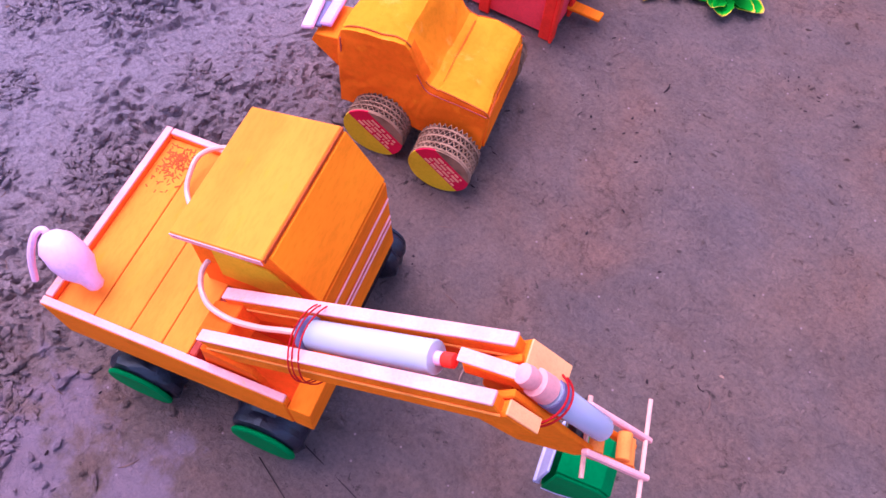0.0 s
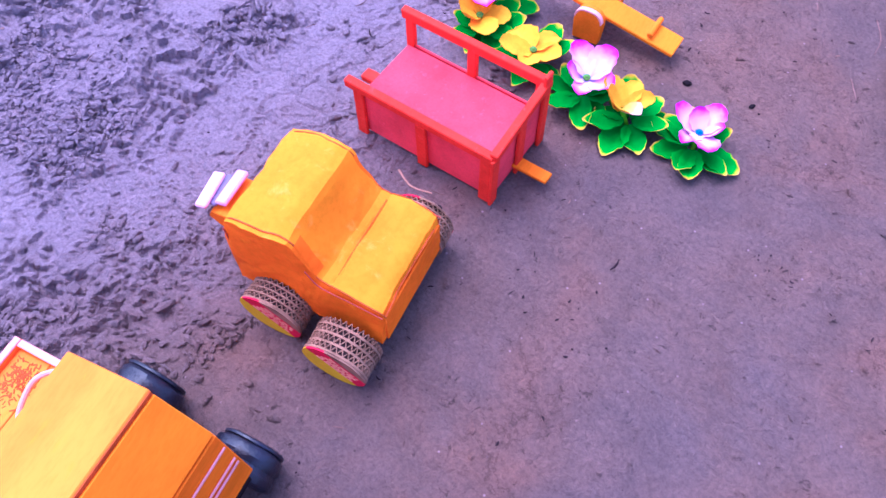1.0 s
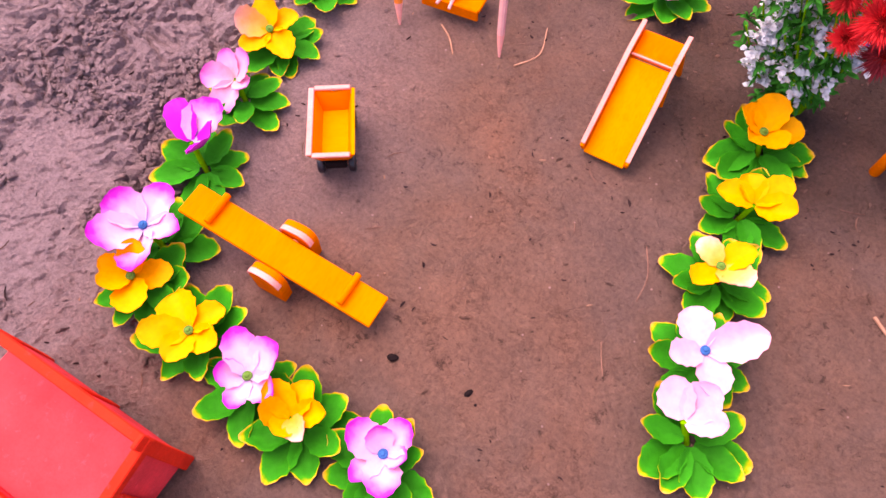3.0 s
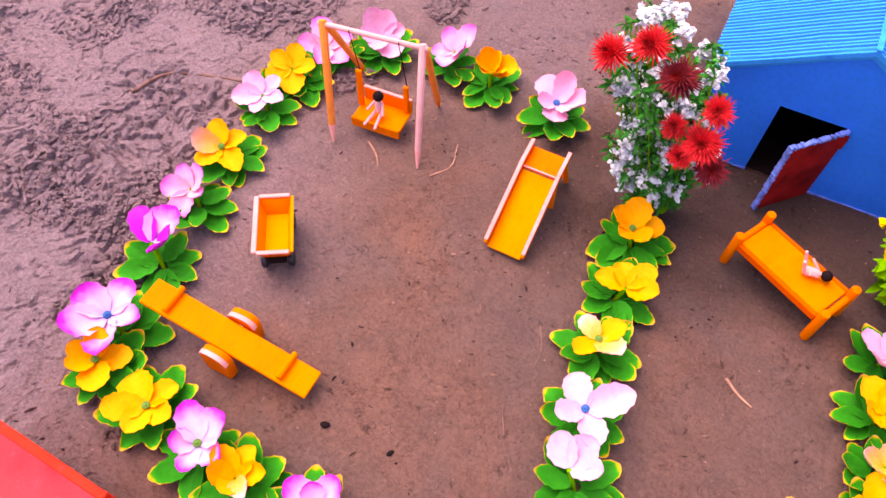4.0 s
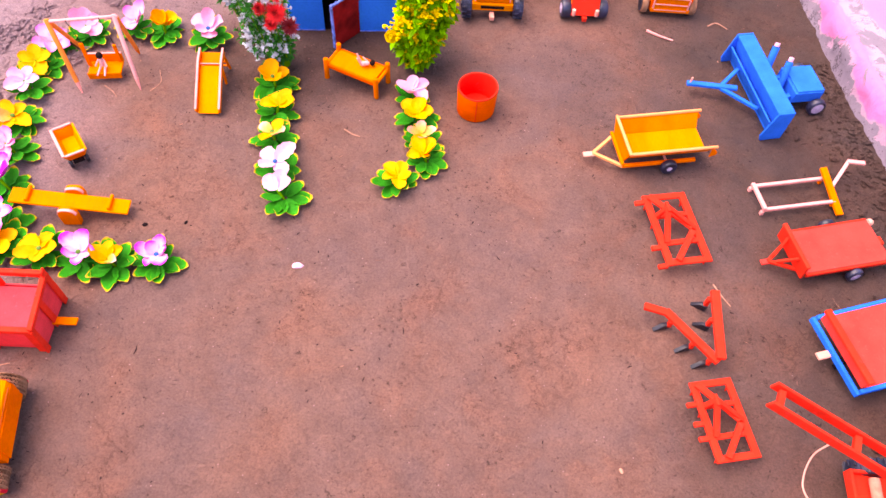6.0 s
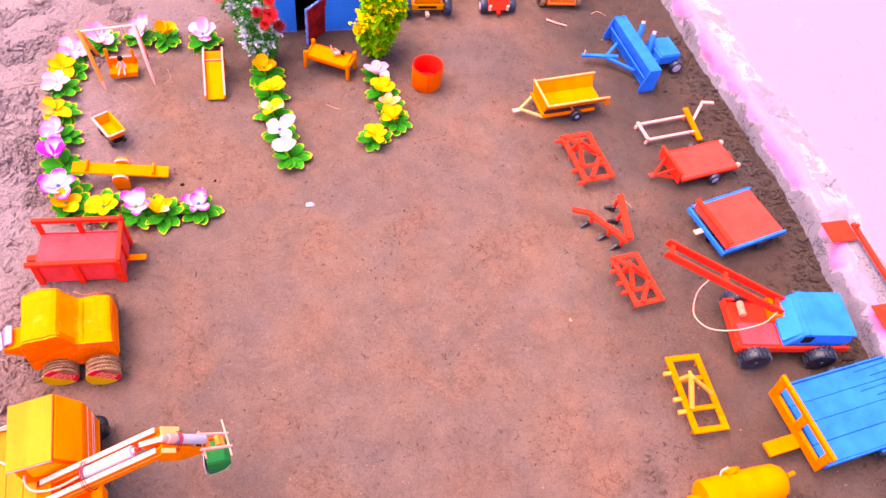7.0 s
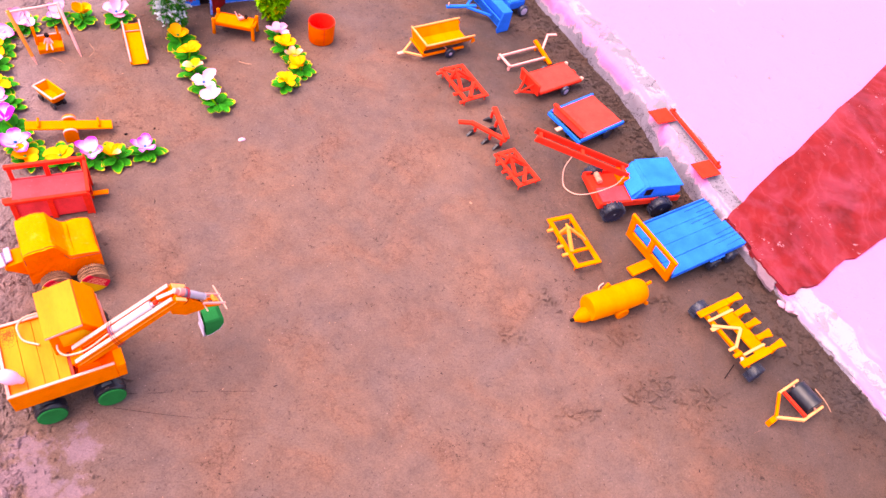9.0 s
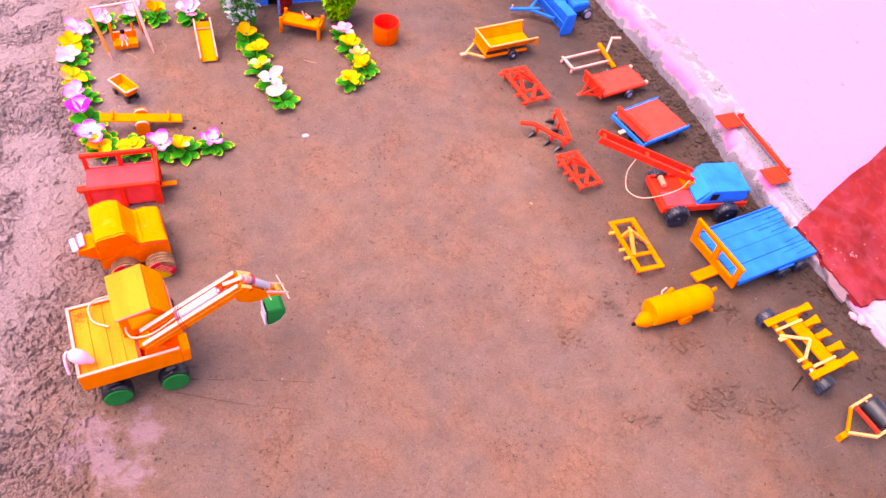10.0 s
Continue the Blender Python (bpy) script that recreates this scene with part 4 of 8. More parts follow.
# ---- the cardboard road roller cab on corrugated wheels ----
def build_truck():
    T = thing("toy_truck", -0.352, -0.363, 17.5, "yellow cardboard toy truck on corrugated card wheels", "toy truck")
    W = 0.080
    # one bent card shell: a soft cab roof running down into a flat bonnet
    fold = [(-0.002, 0.090), (0.000, 0.0985), (0.012, 0.1035), (0.026, 0.1055), (0.040, 0.1055), (0.047, 0.1035), (0.0505, 0.099), (0.058, 0.084), (0.0645, 0.0725),
            (0.0675, 0.0690), (0.0720, 0.0682), (0.0745, 0.0672), (0.0760, 0.0682), (0.090, 0.0672), (0.107, 0.0645), (0.1105, 0.0625), (0.112, 0.056)]
    line = [Vector((x0 + (x1 - x0) * k / 3, 0, z0 + (z1 - z0) * k / 3)) for (x0, z0), (x1, z1) in zip(fold, fold[1:]) for k in range(3)] + [Vector((fold[-1][0], 0, fold[-1][1]))]
    b = B()
    rows = []
    rc = 0.0014
    for c in line:
        zb = 0.028 - 0.036 * max(0.0, c.x)
        lean = 0.0030 * max(0.0, (c.z - 0.066) / 0.04)
        row = []
        for yy, zz in ([(-0.009 + 0.005 * (k / 5) ** 2, zb + (c.z - rc - zb) * k / 5) for k in range(6)]
                       + [(-0.004 + lean + rc * (1 - math.cos(a)), c.z - rc + rc * math.sin(a)) for a in (0.4, 0.8, 1.2, 1.57)]
                       + [(-0.004 + lean + rc + (W - 2 * rc - 2 * lean + 0.003) * k / 9, c.z) for k in range(1, 9)]
                       + [(W - 0.001 - lean - rc * (1 - math.cos(a)), c.z - rc + rc * math.sin(a)) for a in (1.57, 1.2, 0.8, 0.4)]
                       + [(W - 0.001, zb + (c.z - rc - zb) * k / 5) for k in range(5, -1, -1)]):
            row.append(b.verts.new((c.x, yy, zz)))
        rows.append(row)
    for r0, r1 in zip(rows, rows[1:]):
        for k in range(len(r0) - 1):
            b.faces.new((r0[k], r0[k + 1], r1[k + 1], r1[k]))
    b.faces.new(rows[0])
    b.faces.new(rows[-1][::-1])
    bmesh.ops.recalc_face_normals(b, faces=b.faces[:])
    def dent(c):
        return c + Vector(noise.noise_vector(c * 34)) * 0.0020 + Vector(noise.noise_vector(c * 95)) * 0.0010

    for v in b.verts:
        v.co = dent(v.co)
    b.normal_update()
    # facing picks the colour: lit yellow upwards, shaded amber on upright sides
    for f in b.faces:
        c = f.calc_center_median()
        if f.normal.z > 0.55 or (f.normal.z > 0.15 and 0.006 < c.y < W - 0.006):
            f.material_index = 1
    body = part("body", b, [CREASED_SHADED, CREASED_LIT], T, "bent yellow-painted card body", 24)
    for yy in (-0.0062, W - 0.0005):
        part("side_seam", tube(B(), [(0.1125, yy, 0.0590), (0.094, yy, 0.0620), (0.078, yy, 0.0635), (0.066, yy, 0.0665), (0.0585, yy, 0.080)], 0.0005, 5, steps=4), PIT, body, "rust-brown seam line")
        part("side_seam", tube(B(), [(0.0005, yy, 0.092), (0.0, yy, 0.060), (0.0005, yy, 0.030)], 0.0006, 5, steps=4), PIT, body, "rust-brown seam line")
    for a, c in ((24, 50), (2, 20)):
        for near in (True, False):
            worn = []
            for q in line[a:c:2]:
                ln = 0.0030 * max(0.0, (q.z - 0.066) / 0.04)
                worn.append(dent(Vector((q.x, -0.0036 + ln if near else W - 0.0013 - ln, q.z - 0.0003))))
            part("worn_edge", tube(B(), worn, 0.0006, 5, steps=3), RUST, body, "rust-brown worn fold")
    part("worn_edge", tube(B(), [dent(Vector((0.1120, -0.004 + 0.0105 * k, 0.0585))) for k in range(8)], 0.0007, 5, steps=3), RUST, body, "rust-brown worn fold")
    part("bonnet_crease", beam(B(), (0.0745, 0.006, 0.0674), (0.0745, W - 0.008, 0.0674), 0.0010, 0.0006, bevel=0.0), ORANGE, body, "orange crease across the bonnet")
    part("nose_sheet", box(B(), (0.1118, -0.004, 0.023), (0.1136, W - 0.004, 0.055)), CREASED_SHADED, body)
    # near-black block paints the shade beneath the body
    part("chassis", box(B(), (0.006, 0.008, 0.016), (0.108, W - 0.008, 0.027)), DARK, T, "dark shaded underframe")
    for x in (0.030, 0.091):
        part("axle", rod(B(), (x, -0.016, 0.0245), (x, W - 0.004, 0.0245), 0.003), WOODY, T)
    # rear wedge and the bundle of card scraps on it
    part("rear_wedge", prism(B(), [(-0.034, 0.060), (-0.030, 0.068), (-0.002, 0.072), (-0.002, 0.036), (-0.006, 0.034)], 0.034, Matrix.Translation((0, 0.010, 0))), AMBER, T)
    for x, y, rz, mt in ((-0.036, 0.022, 8, WHITE), (-0.0235, 0.030, 3, LAVENDER)):
        m = pose(x, y, 0.0735, 0, -12, rz)
        part("card_scrap", box(B(), (-0.0048, -0.015, -0.001), (0.0048, 0.015, 0.0028), m, 0.0012), mt, T, "pale flat strip of card")
    part("card_scrap", box(B(), (-0.0030, -0.013, -0.002), (0.0030, 0.013, 0.0008), pose(-0.0298, 0.026, 0.0732, 0, -12, 6), 0.0008), GREYROD, T, "grey-blue printed strip")
    # wheels: layered corrugated card with a printed disc outside
    for x, near, s in ((0.032, True, 1), (0.090, True, 2), (0.032, False, 3), (0.091, False, 4)):
        y0, y1 = ((-0.038, -0.014) if s == 2 else (-0.026, -0.008)) if near else (W - 0.006, W + 0.013)
        o = -1 if near else 1
        yo = y0 if near else y1
        r = 0.0245
        core = part("wheel", rod(B(), (x, y0 + 0.001, r), (x, y1 - 0.001, r), r * 0.90, n=28), CARDDARK, T, "corrugated card wheel")
        for i in range(4):
            ya = y0 + (y1 - y0) * (i / 4 + 0.01)
            yb = y0 + (y1 - y0) * (i / 4 + 0.08)
            part("card_ply", rod(B(), (x, ya, r), (x, yb, r), r * (0.965 + 0.02 * ((i * 7 + s) % 3)), n=30), CARD, core)
            b = B()
            n = 34
            yc = y0 + (y1 - y0) * ((i + 1) / 4 + 0.01)
            for k in range(2 * n):
                a0 = math.pi * (k + 0.5 * i) / n
                a1 = a0 + math.pi / n
                ya_, yb_ = (yb, yc) if k % 2 else (yc, yb)
                cs = []
                for a, yy in ((a0 - 0.011, ya_), (a0 + 0.011, ya_), (a1 + 0.011, yb_), (a1 - 0.011, yb_)):
                    for rr in (r * 0.86, r * 0.985):
                        cs.append(b.verts.new((x + rr * math.cos(a), yy, r + rr * math.sin(a))))
                for q in ((0, 2, 4, 6), (1, 3, 5, 7), (0, 1, 3, 2), (4, 5, 7, 6), (2, 3, 5, 4), (6, 7, 1, 0)):
                    b.faces.new([cs[t] for t in q])
            bmesh.ops.recalc_face_normals(b, faces=b.faces[:])
            part("corrugation", b, CARD, core)
        # printed disc: yellow below a slanting red band
        for lo, hi, mt, lb in ((-1.0, -0.10, LABELYEL, "yellow printed card"), (-0.10, 0.62, LABELRED, "red printed card"), (0.62, 1.0, CARD, "brown card")):
            pts = []
            a0, a1 = math.asin(lo), math.asin(hi)
            for k in range(13):
                a = a0 + (a1 - a0) * k / 12
                pts.append((math.cos(a), math.sin(a)))
            for k in range(13):
                a = a1 + (a0 - a1) * k / 12
                pts.append((-math.cos(a), math.sin(a)))
            clean = [pts[0]]
            for q in pts[1:]:
                if (Vector(q) - Vector(clean[-1])).length > 0.02 and (Vector(q) - Vector(pts[0])).length > 0.02:
                    clean.append(q)
            b = prism(B(), [(u * r * 0.99, v * r * 0.99) for u, v in clean], 0.0012, Matrix.Translation((x, yo - (0.0012 if near else 0), r)) @ rot(0, 44, 0), 0)
            part("printed_disc", b, mt, core, lb)
        # unreadable print: plain bars
        b = B()
        rnd = random.Random(s * 5)
        for i in range(4):
            u = -0.62 + 0.05 * i
            while u < 0.62:
                ln = rnd.uniform(0.06, 0.34)
                box(b, (u * r, -0.0002, (-0.04 + 0.155 * i) * r), (min(u + ln, 0.72 - 0.04 * i) * r, 0.0002, (0.035 + 0.155 * i) * r), Matrix.Translation((x, yo + o * 0.0014, r)) @ rot(0, 44, 0), 0)
                u += ln + rnd.uniform(0.04, 0.09)
        tagged(part("print_strip", b, LABELINK, core, "pale printed bars"), kind="stuff")


build_truck()


# ---- the red cart ----
def build_cart():
    T = thing("toy_cart", -0.406, -0.213, 9.0, "red painted toy cart with a raised back rail", "toy cart")
    L, W = 0.131, 0.078
    part("floor_board", box(B(), (0.002, 0.0064, 0.037), (L - 0.002, W - 0.005, 0.0405)), CORAL, T, "faded red floor")
    fp = part("front_panel", box(B(), (0.003, 0.0042, 0.004), (L - 0.003, 0.0062, 0.052)), CORAL, T, "faded red side panel")
    for x in (0.0, 0.061, L - 0.010):
        part("stile", box(B(), (x, 0.0008, 0.0), (x + 0.010, 0.004, 0.0504)), RED, fp)
    part("near_rail", box(B(), (-0.007, 0.0, 0.0505), (L + 0.001, 0.0075, 0.0580)), RED, T)
    part("far_panel", box(B(), (0.003, W - 0.003, 0.004), (L - 0.003, W - 0.0008, 0.040)), CORAL, T)
    for x in (0.0, 0.061, L - 0.007):
        part("post", box(B(), (x, W - 0.0048, 0.0), (x + 0.008, W + 0.0005, 0.070)), RED, T)
    part("far_rail", box(B(), (-0.003, W - 0.0055, 0.067), (L + 0.002, W + 0.001, 0.0760)), RED, T)
    # end gate, climbing to the back rail
    gp = part("gate_panel", prism(B(), [(0.004, 0.004), (W - 0.003, 0.004), (W - 0.003, 0.066), (0.004, 0.054)], 0.0018, Matrix.Translation((L, 0, 0)) @ rot(0, 0, 90)), CORAL, T, "faded red end panel")
    for y, z in ((-0.001, 0.056), (0.036, 0.062), (W - 0.008, 0.082)):
        part("gate_post", box(B(), (L + 0.0004, y, 0.0), (L + 0.0034, y + 0.0095, z)), RED, gp)
    part("gate_rail", beam(B(), (L + 0.001, 0.002, 0.058), (L + 0.001, W + 0.001, 0.070), 0.0066, 0.008), RED, T)
    part("tail_tab", box(B(), (-0.017, 0.030, 0.024), (0.012, 0.041, 0.030)), RED, T)
    part("drawbar", box(B(), (L - 0.02, 0.035, 0.009), (L + 0.031, 0.046, 0.0125)), AMBER, T, "amber flat stick drawbar")
    part("runner", box(B(), (0.02, 0.012, 0.0), (L - 0.015, 0.020, 0.036)), DARK, T)
    part("runner", box(B(), (0.02, 0.058, 0.0), (L - 0.015, 0.066, 0.036)), DARK, T)


build_cart()


# ---- artificial flowers of the border ----
def blade(length, width, cup, curl, seed, tip=0.25, teeth=0.0, nu=7, nv=6, rim_by="edge", fold=0.0, point=0.0):
    """A petal or leaf from the origin along +x, with its 'rim' value. cup lifts its sides, curl bends it up along its length."""
    rnd = random.Random(seed)
    bm = B()
    lay = bm.verts.layers.float.new("rim")
    grid = []
    for i in range(nu + 1):
        t = 1 - (1 - i / nu) ** 1.5
        w = width * max(0.22, math.sqrt(max(0, 1 - ((t - 0.62) / 0.64) ** 2))) if t < 0.62 else width * max(0.12 - tip * 0.3, math.sqrt(max(0, 1 - ((t - 0.62) / 0.382) ** 2)) * (1 - tip * (t - 0.62)))
        if point and t > 0.5:
            w = w * (1 - point) + point * width * max(0.06, (1 - t) / 0.5) ** 0.85
        ang = curl * t
        x = length * (math.sin(ang) / curl if abs(curl) > 0.01 else t)
        z0 = length * ((1 - math.cos(ang)) / curl if abs(curl) > 0.01 else 0)
        row = []
        for j in range(nv + 1):
            s = 2 * j / nv - 1
            ws = w * (1 + (teeth * (1 if i % 2 else -1) if abs(s) > 0.99 else 0))
            y = s * ws / 2
            z = z0 + cup * (s * s) * w - fold * (1 - abs(s)) * w + rnd.uniform(-1, 1) * 0.02 * width
            v = bm.verts.new((x - math.sin(ang) * cup * s * s * w * 0.3, y, z))
            v[lay] = max(abs(s) ** 4 * min(1, 0.25 + t * t), t ** 5) if rim_by == "edge" else t * 0.9 + 0.1 * abs(s)
            row.append(v)
        grid.append(row)
    for a, b in zip(grid, grid[1:]):
        for k in range(nv):
            bm.faces.new((a[k], a[k + 1], b[k + 1], b[k]))
    g = bmesh.ops.extrude_face_region(bm, geom=bm.faces[:])
    for v in g["geom"]:
        if isinstance(v, bmesh.types.BMVert):
            v.co.z -= 0.0005
    return bm


def move(bm, m):
    bmesh.ops.transform(bm, matrix=m, verts=bm.verts[:])
    return bm


def flower(name, x, y, rz, kind, size, head, lean=(0, 0), leaves=7, leaf_size=0.036, label="", eye=None, petals=5, open_=22, hz=0.016, arc=360, seed=0):
    """A rosette of cloth leaves with a bloom on it. head: the bloom's shift from the rosette; lean: its tilt in degrees."""
    rnd = random.Random(seed)
    T = thing(name, x, y, rz, label, "artificial flower", "flower border", z=0.0008)
    leaves += 2
    for i in range(leaves):
        a = 360 * i / leaves + rnd.uniform(-13, 13)
        l = leaf_size * 0.97 * rnd.uniform(0.80, 1.12)
        b = blade(l, l * rnd.uniform(0.54, 0.70), 0.10, rnd.uniform(-0.3, 0.6), seed * 31 + i, 0.30, 0.05, 10, 8, fold=0.14, point=rnd.uniform(0.20, 0.60))
        for v in b.verts:
            v.co += Vector(noise.noise_vector(v.co * 120 + Vector((seed, i, 0)))) * 0.0013 * min(1, v.co.x / 0.010)
        move(b, Matrix.Translation((0, 0, 0.0045 + 0.0022 * (i % 3))) @ rot(0, 0, a) @ rot(rnd.uniform(-12, 12), rnd.uniform(-9, 7), 0) @ Matrix.Translation((0.004, 0, 0)))
        part("leaf", b, LEAF, T, smooth=60)
    hm = Matrix.Translation((head[0], head[1], hz)) @ rot(lean[0], lean[1], 0)
    part("stem", rod(B(), (0, 0, 0.0), tuple(hm.translation), 0.0022, n=8), LIME_GREEN, T)
    for i in range(petals):
        a = arc * i / petals + rnd.uniform(-7, 7)
        l = size * 0.92 * rnd.uniform(0.80, 1.16)
        b = blade(l, l * (rnd.uniform(0.70, 0.90) if kind is PETAL_PURPLE else rnd.uniform(0.68, 0.92)), rnd.uniform(0.08, 0.26), rnd.uniform(-0.5, 0.8), seed * 57 + i, 0.0, 0.06, 9, 8, "length", fold=rnd.uniform(0.02, 0.10), point=rnd.uniform(0.10, 0.35) if kind is PETAL_PURPLE else rnd.uniform(0.0, 0.32))
        # limp cloth: each petal waves in its own way
        for v in b.verts:
            k = max(0.0, v.co.x / l)
            v.co.z += 0.10 * l * k * noise.noise(Vector((v.co.x * 70, v.co.y * 90, seed * 3.1 + i)))
            v.co.y += 0.07 * l * k * noise.noise(Vector((v.co.x * 60, 5.0, seed * 2.3 + i)))
        move(b, hm @ rot(0, 0, a + rnd.uniform(-4, 4)) @ rot(rnd.uniform(-14, 14), -open_ + rnd.uniform(-10, 10), 0) @ Matrix.Translation((0.0015, 0, 0.0006 * (i % 2))))
        k = kind[i % len(kind)] if isinstance(kind, (list, tuple)) else kind
        part("petal", b, k, T, smooth=60)
    if eye:
        b = lathe(B(), [(0.0006, 0), (0.0030, 0.0006), (0.0034, 0.0020), (0.0026, 0.0030), (0.0018, 0.0026), (0.0014, 0.0036), (0.0006, 0.0040)], 12, hm @ Matrix.Translation((0, 0, 0.001)))
        part("flower_eye", b, eye, T)
    return T


YL, PL, WL, KL = ("yellow cloth flower on variegated green leaves", "white cloth flower with purple petal tips on green leaves",
                  "white cloth flower on yellow-edged green leaves", "pink cloth flower on yellow-edged green leaves")
# the ring round the play ground
flower("flower", -0.188, -0.040, 20, PETAL_PURPLE, 0.030, (0.000, 0.010), (-6, 0), 8, 0.036, PL, EYE_BLUE, 6, 34, 0.012, seed=1)
flower("flower", -0.244, -0.054, 40, [PETAL_YELLOW, PETAL_YELLOW, PETAL_YELLOW, PETAL_YELLOW, PETAL_YELLOW, PETAL_CREAM], 0.027, (-0.006, 0.006), (0, 0), 7, 0.034, YL, None, 6, 32, 0.014, seed=2)
flower("flower", -0.290, -0.058, 70, PETAL_PURPLE, 0.031, (0.004, 0.003), (0, 0), 6, 0.034, PL, EYE_GREEN, 5, 16, 0.020, seed=3)
flower("flower", -0.346, -0.058, 10, PETAL_YELLOW, 0.032, (0, 0), (0, 0), 6, 0.036, YL, EYE_GREEN, 5, 14, 0.018, seed=4)
flower("flower", -0.402, -0.058, 45, PETAL_YELLOW, 0.032, (-0.005, 0.004), (0, 0), 7, 0.036, YL, EYE_GREEN, 5, 16, 0.018, seed=5)
flower("flower", -0.416, -0.028, 30, PETAL_PURPLE, 0.040, (-0.010, 0.006), (4, 0), 6, 0.036, PL, EYE_BLUE, 5, 15, 0.026, seed=6)
flower("flower", -0.444, 0.036, 20, [PETAL_MAGENTA, PETAL_PURPLE, PETAL_MAGENTA], 0.036, (-0.012, 0.010), (0, 0), 6, 0.038, "magenta cloth flower on yellow-edged green leaves", None, 3, 26, 0.022, arc=200, seed=7)
flower("flower", -0.468, 0.100, 0, PETAL_PINK, 0.0297, (-0.012, 0.004), (16, -4), 7, 0.034, KL, None, 5, 20, 0.018, seed=8)
flower("flower", -0.486, 0.158, 60, [PETAL_YELLOW, PETAL_YELLOW, PETAL_CREAM], 0.0330, (-0.006, 0.008), (16, -4), 7, 0.036, "yellow and cream cloth flower on green leaves", EYE_GREEN, 5, 15, 0.018, seed=9)
flower("flower", -0.506, 0.225, 10, PETAL_WHITE, 0.0319, (-0.008, 0.006), (16, -4), 7, 0.034, WL, None, 5, 14, 0.018, seed=10)
flower("flower", -0.508, 0.274, 30, PETAL_YELLOW, 0.0330, (-0.008, 0.006), (16, -4), 7, 0.036, YL, None, 5, 18, 0.018, seed=11)
flower("flower", -0.506, 0.326, 80, PETAL_PINK, 0.0330, (-0.006, 0.006), (20, 0), 6, 0.034, KL, None, 5, 20, 0.018, seed=12)
flower("flower", -0.468, 0.366, 50, PETAL_WHITE, 0.0352, (-0.002, 0.010), (20, 0), 7, 0.036, WL, None, 6, 18, 0.018, seed=13)
flower("flower", -0.402, 0.394, 0, PETAL_PINK, 0.0319, (0.0, 0.010), (20, 0), 7, 0.034, KL, None, 5, 22, 0.018, seed=14)
flower("flower", -0.350, 0.398, 30, PETAL_YELLOW, 0.028, (0.0, 0.010), (12, 0), 7, 0.036, "orange-yellow cloth flower on green leaves", None, 6, 44, 0.018, seed=15)
flower("flower", -0.270, 0.405, 15, PETAL_WHITE, 0.0341, (-0.004, 0.008), (20, 0), 7, 0.036, "bluish-white cloth flower on green leaves", EYE_BLUE, 5, 16, 0.018, seed=16)
# the row in the middle
flower("flower", -0.130, 0.320, 40, PETAL_YELLOW, 0.029, (0.0, 0.010), (8, 0), 8, 0.038, YL, EYE_GREEN, 5, 26, 0.018, seed=17)
flower("flower", -0.112, 0.264, 10, PETAL_YELLOW, 0.030, (0.004, 0.006), (0, 0), 7, 0.036, YL, None, 4, 24, 0.018, arc=250, seed=18)
flower("flower", -0.098, 0.210, 70, [PETAL_YELLOW, PETAL_CREAM], 0.030, (0.002, 0.004), (0, 0), 7, 0.036, "yellow and cream cloth flower on green leaves", EYE_GREEN, 4, 22, 0.019, seed=19)
flower("flower", -0.072, 0.152, 55, PETAL_WHITE, 0.038, (-0.002, 0.004), (0, 0), 7, 0.036, "large white cloth flower with a blue eye", EYE_BLUE, 4, 16, 0.026, seed=20)
flower("flower", -0.050, 0.105, 25, PETAL_WHITE, 0.030, (-0.008, 0.008), (0, -10), 8, 0.038, "half-closed white cloth flower on green leaves", None, 3, 26, 0.018, arc=170, seed=21)
# the short row before the blue house
flower("flower", 0.094, 0.350, 36, PETAL_WHITE, 0.030, (0.0, 0.0), (0, 0), 6, 0.031, WL, None, 5, 14, 0.020, seed=22)
flower("flower", 0.110, 0.300, 15, PETAL_YELLOW, 0.030, (0.002, 0.002), (0, 0), 7, 0.035, YL, None, 5, 22, 0.018, seed=23)
flower("flower", 0.126, 0.258, 20, PETAL_CREAM, 0.026, (0.0, 0.002), (0, 0), 6, 0.032, "cream cloth flower on yellow-edged green leaves", None, 4, 20, 0.020, seed=24)
flower("flower", 0.142, 0.220, 65, PETAL_YELLOW, 0.030, (0.002, 0.008), (0, 0), 8, 0.036, YL, None, 5, 26, 0.018, seed=25)
flower("flower", 0.104, 0.170, 0, PETAL_YELLOW, 0.029, (0.002, 0.004), (0, 0), 7, 0.035, YL, None, 5, 20, 0.018, seed=26)


# ---- the bushy bunches beside the house ----
def tuft(bm, c, n, l, w, rnd, lift=-0.35):
    """A spray of small folded leaves about c."""
    for _ in range(n):
        a = rnd.uniform(0, 2 * math.pi)
        el = rnd.uniform(lift, 1.2)
        d = Vector((math.cos(a) * math.cos(el), math.sin(a) * math.cos(el), math.sin(el)))
        s = d.cross(Vector((rnd.uniform(-1, 1), rnd.uniform(-1, 1), 1))).normalized()
        ll = l * rnd.uniform(0.6, 1.25)
        nrm = d.cross(s) * ll * 0.14
        ww = w * ll
        bow = Vector((0, 0, -ll * 0.15))
        co = [c, c + d * ll * 0.35 + s * ww - nrm, c + d * ll * 0.35, c + d * ll * 0.35 - s * ww - nrm,
              c + d * ll * 0.72 + s * ww * 0.8 - nrm + bow, c + d * ll * 0.72 + bow * 0.6, c + d * ll * 0.72 - s * ww * 0.8 - nrm + bow, c + d * ll + bow * 2]
        v = [bm.verts.new(q) for q in co]
        for f in ((0, 1, 2), (0, 2, 3), (1, 4, 5, 2), (2, 5, 6, 3), (4, 7, 5), (5, 7, 6)):
            bm.faces.new([v[i] for i in f])


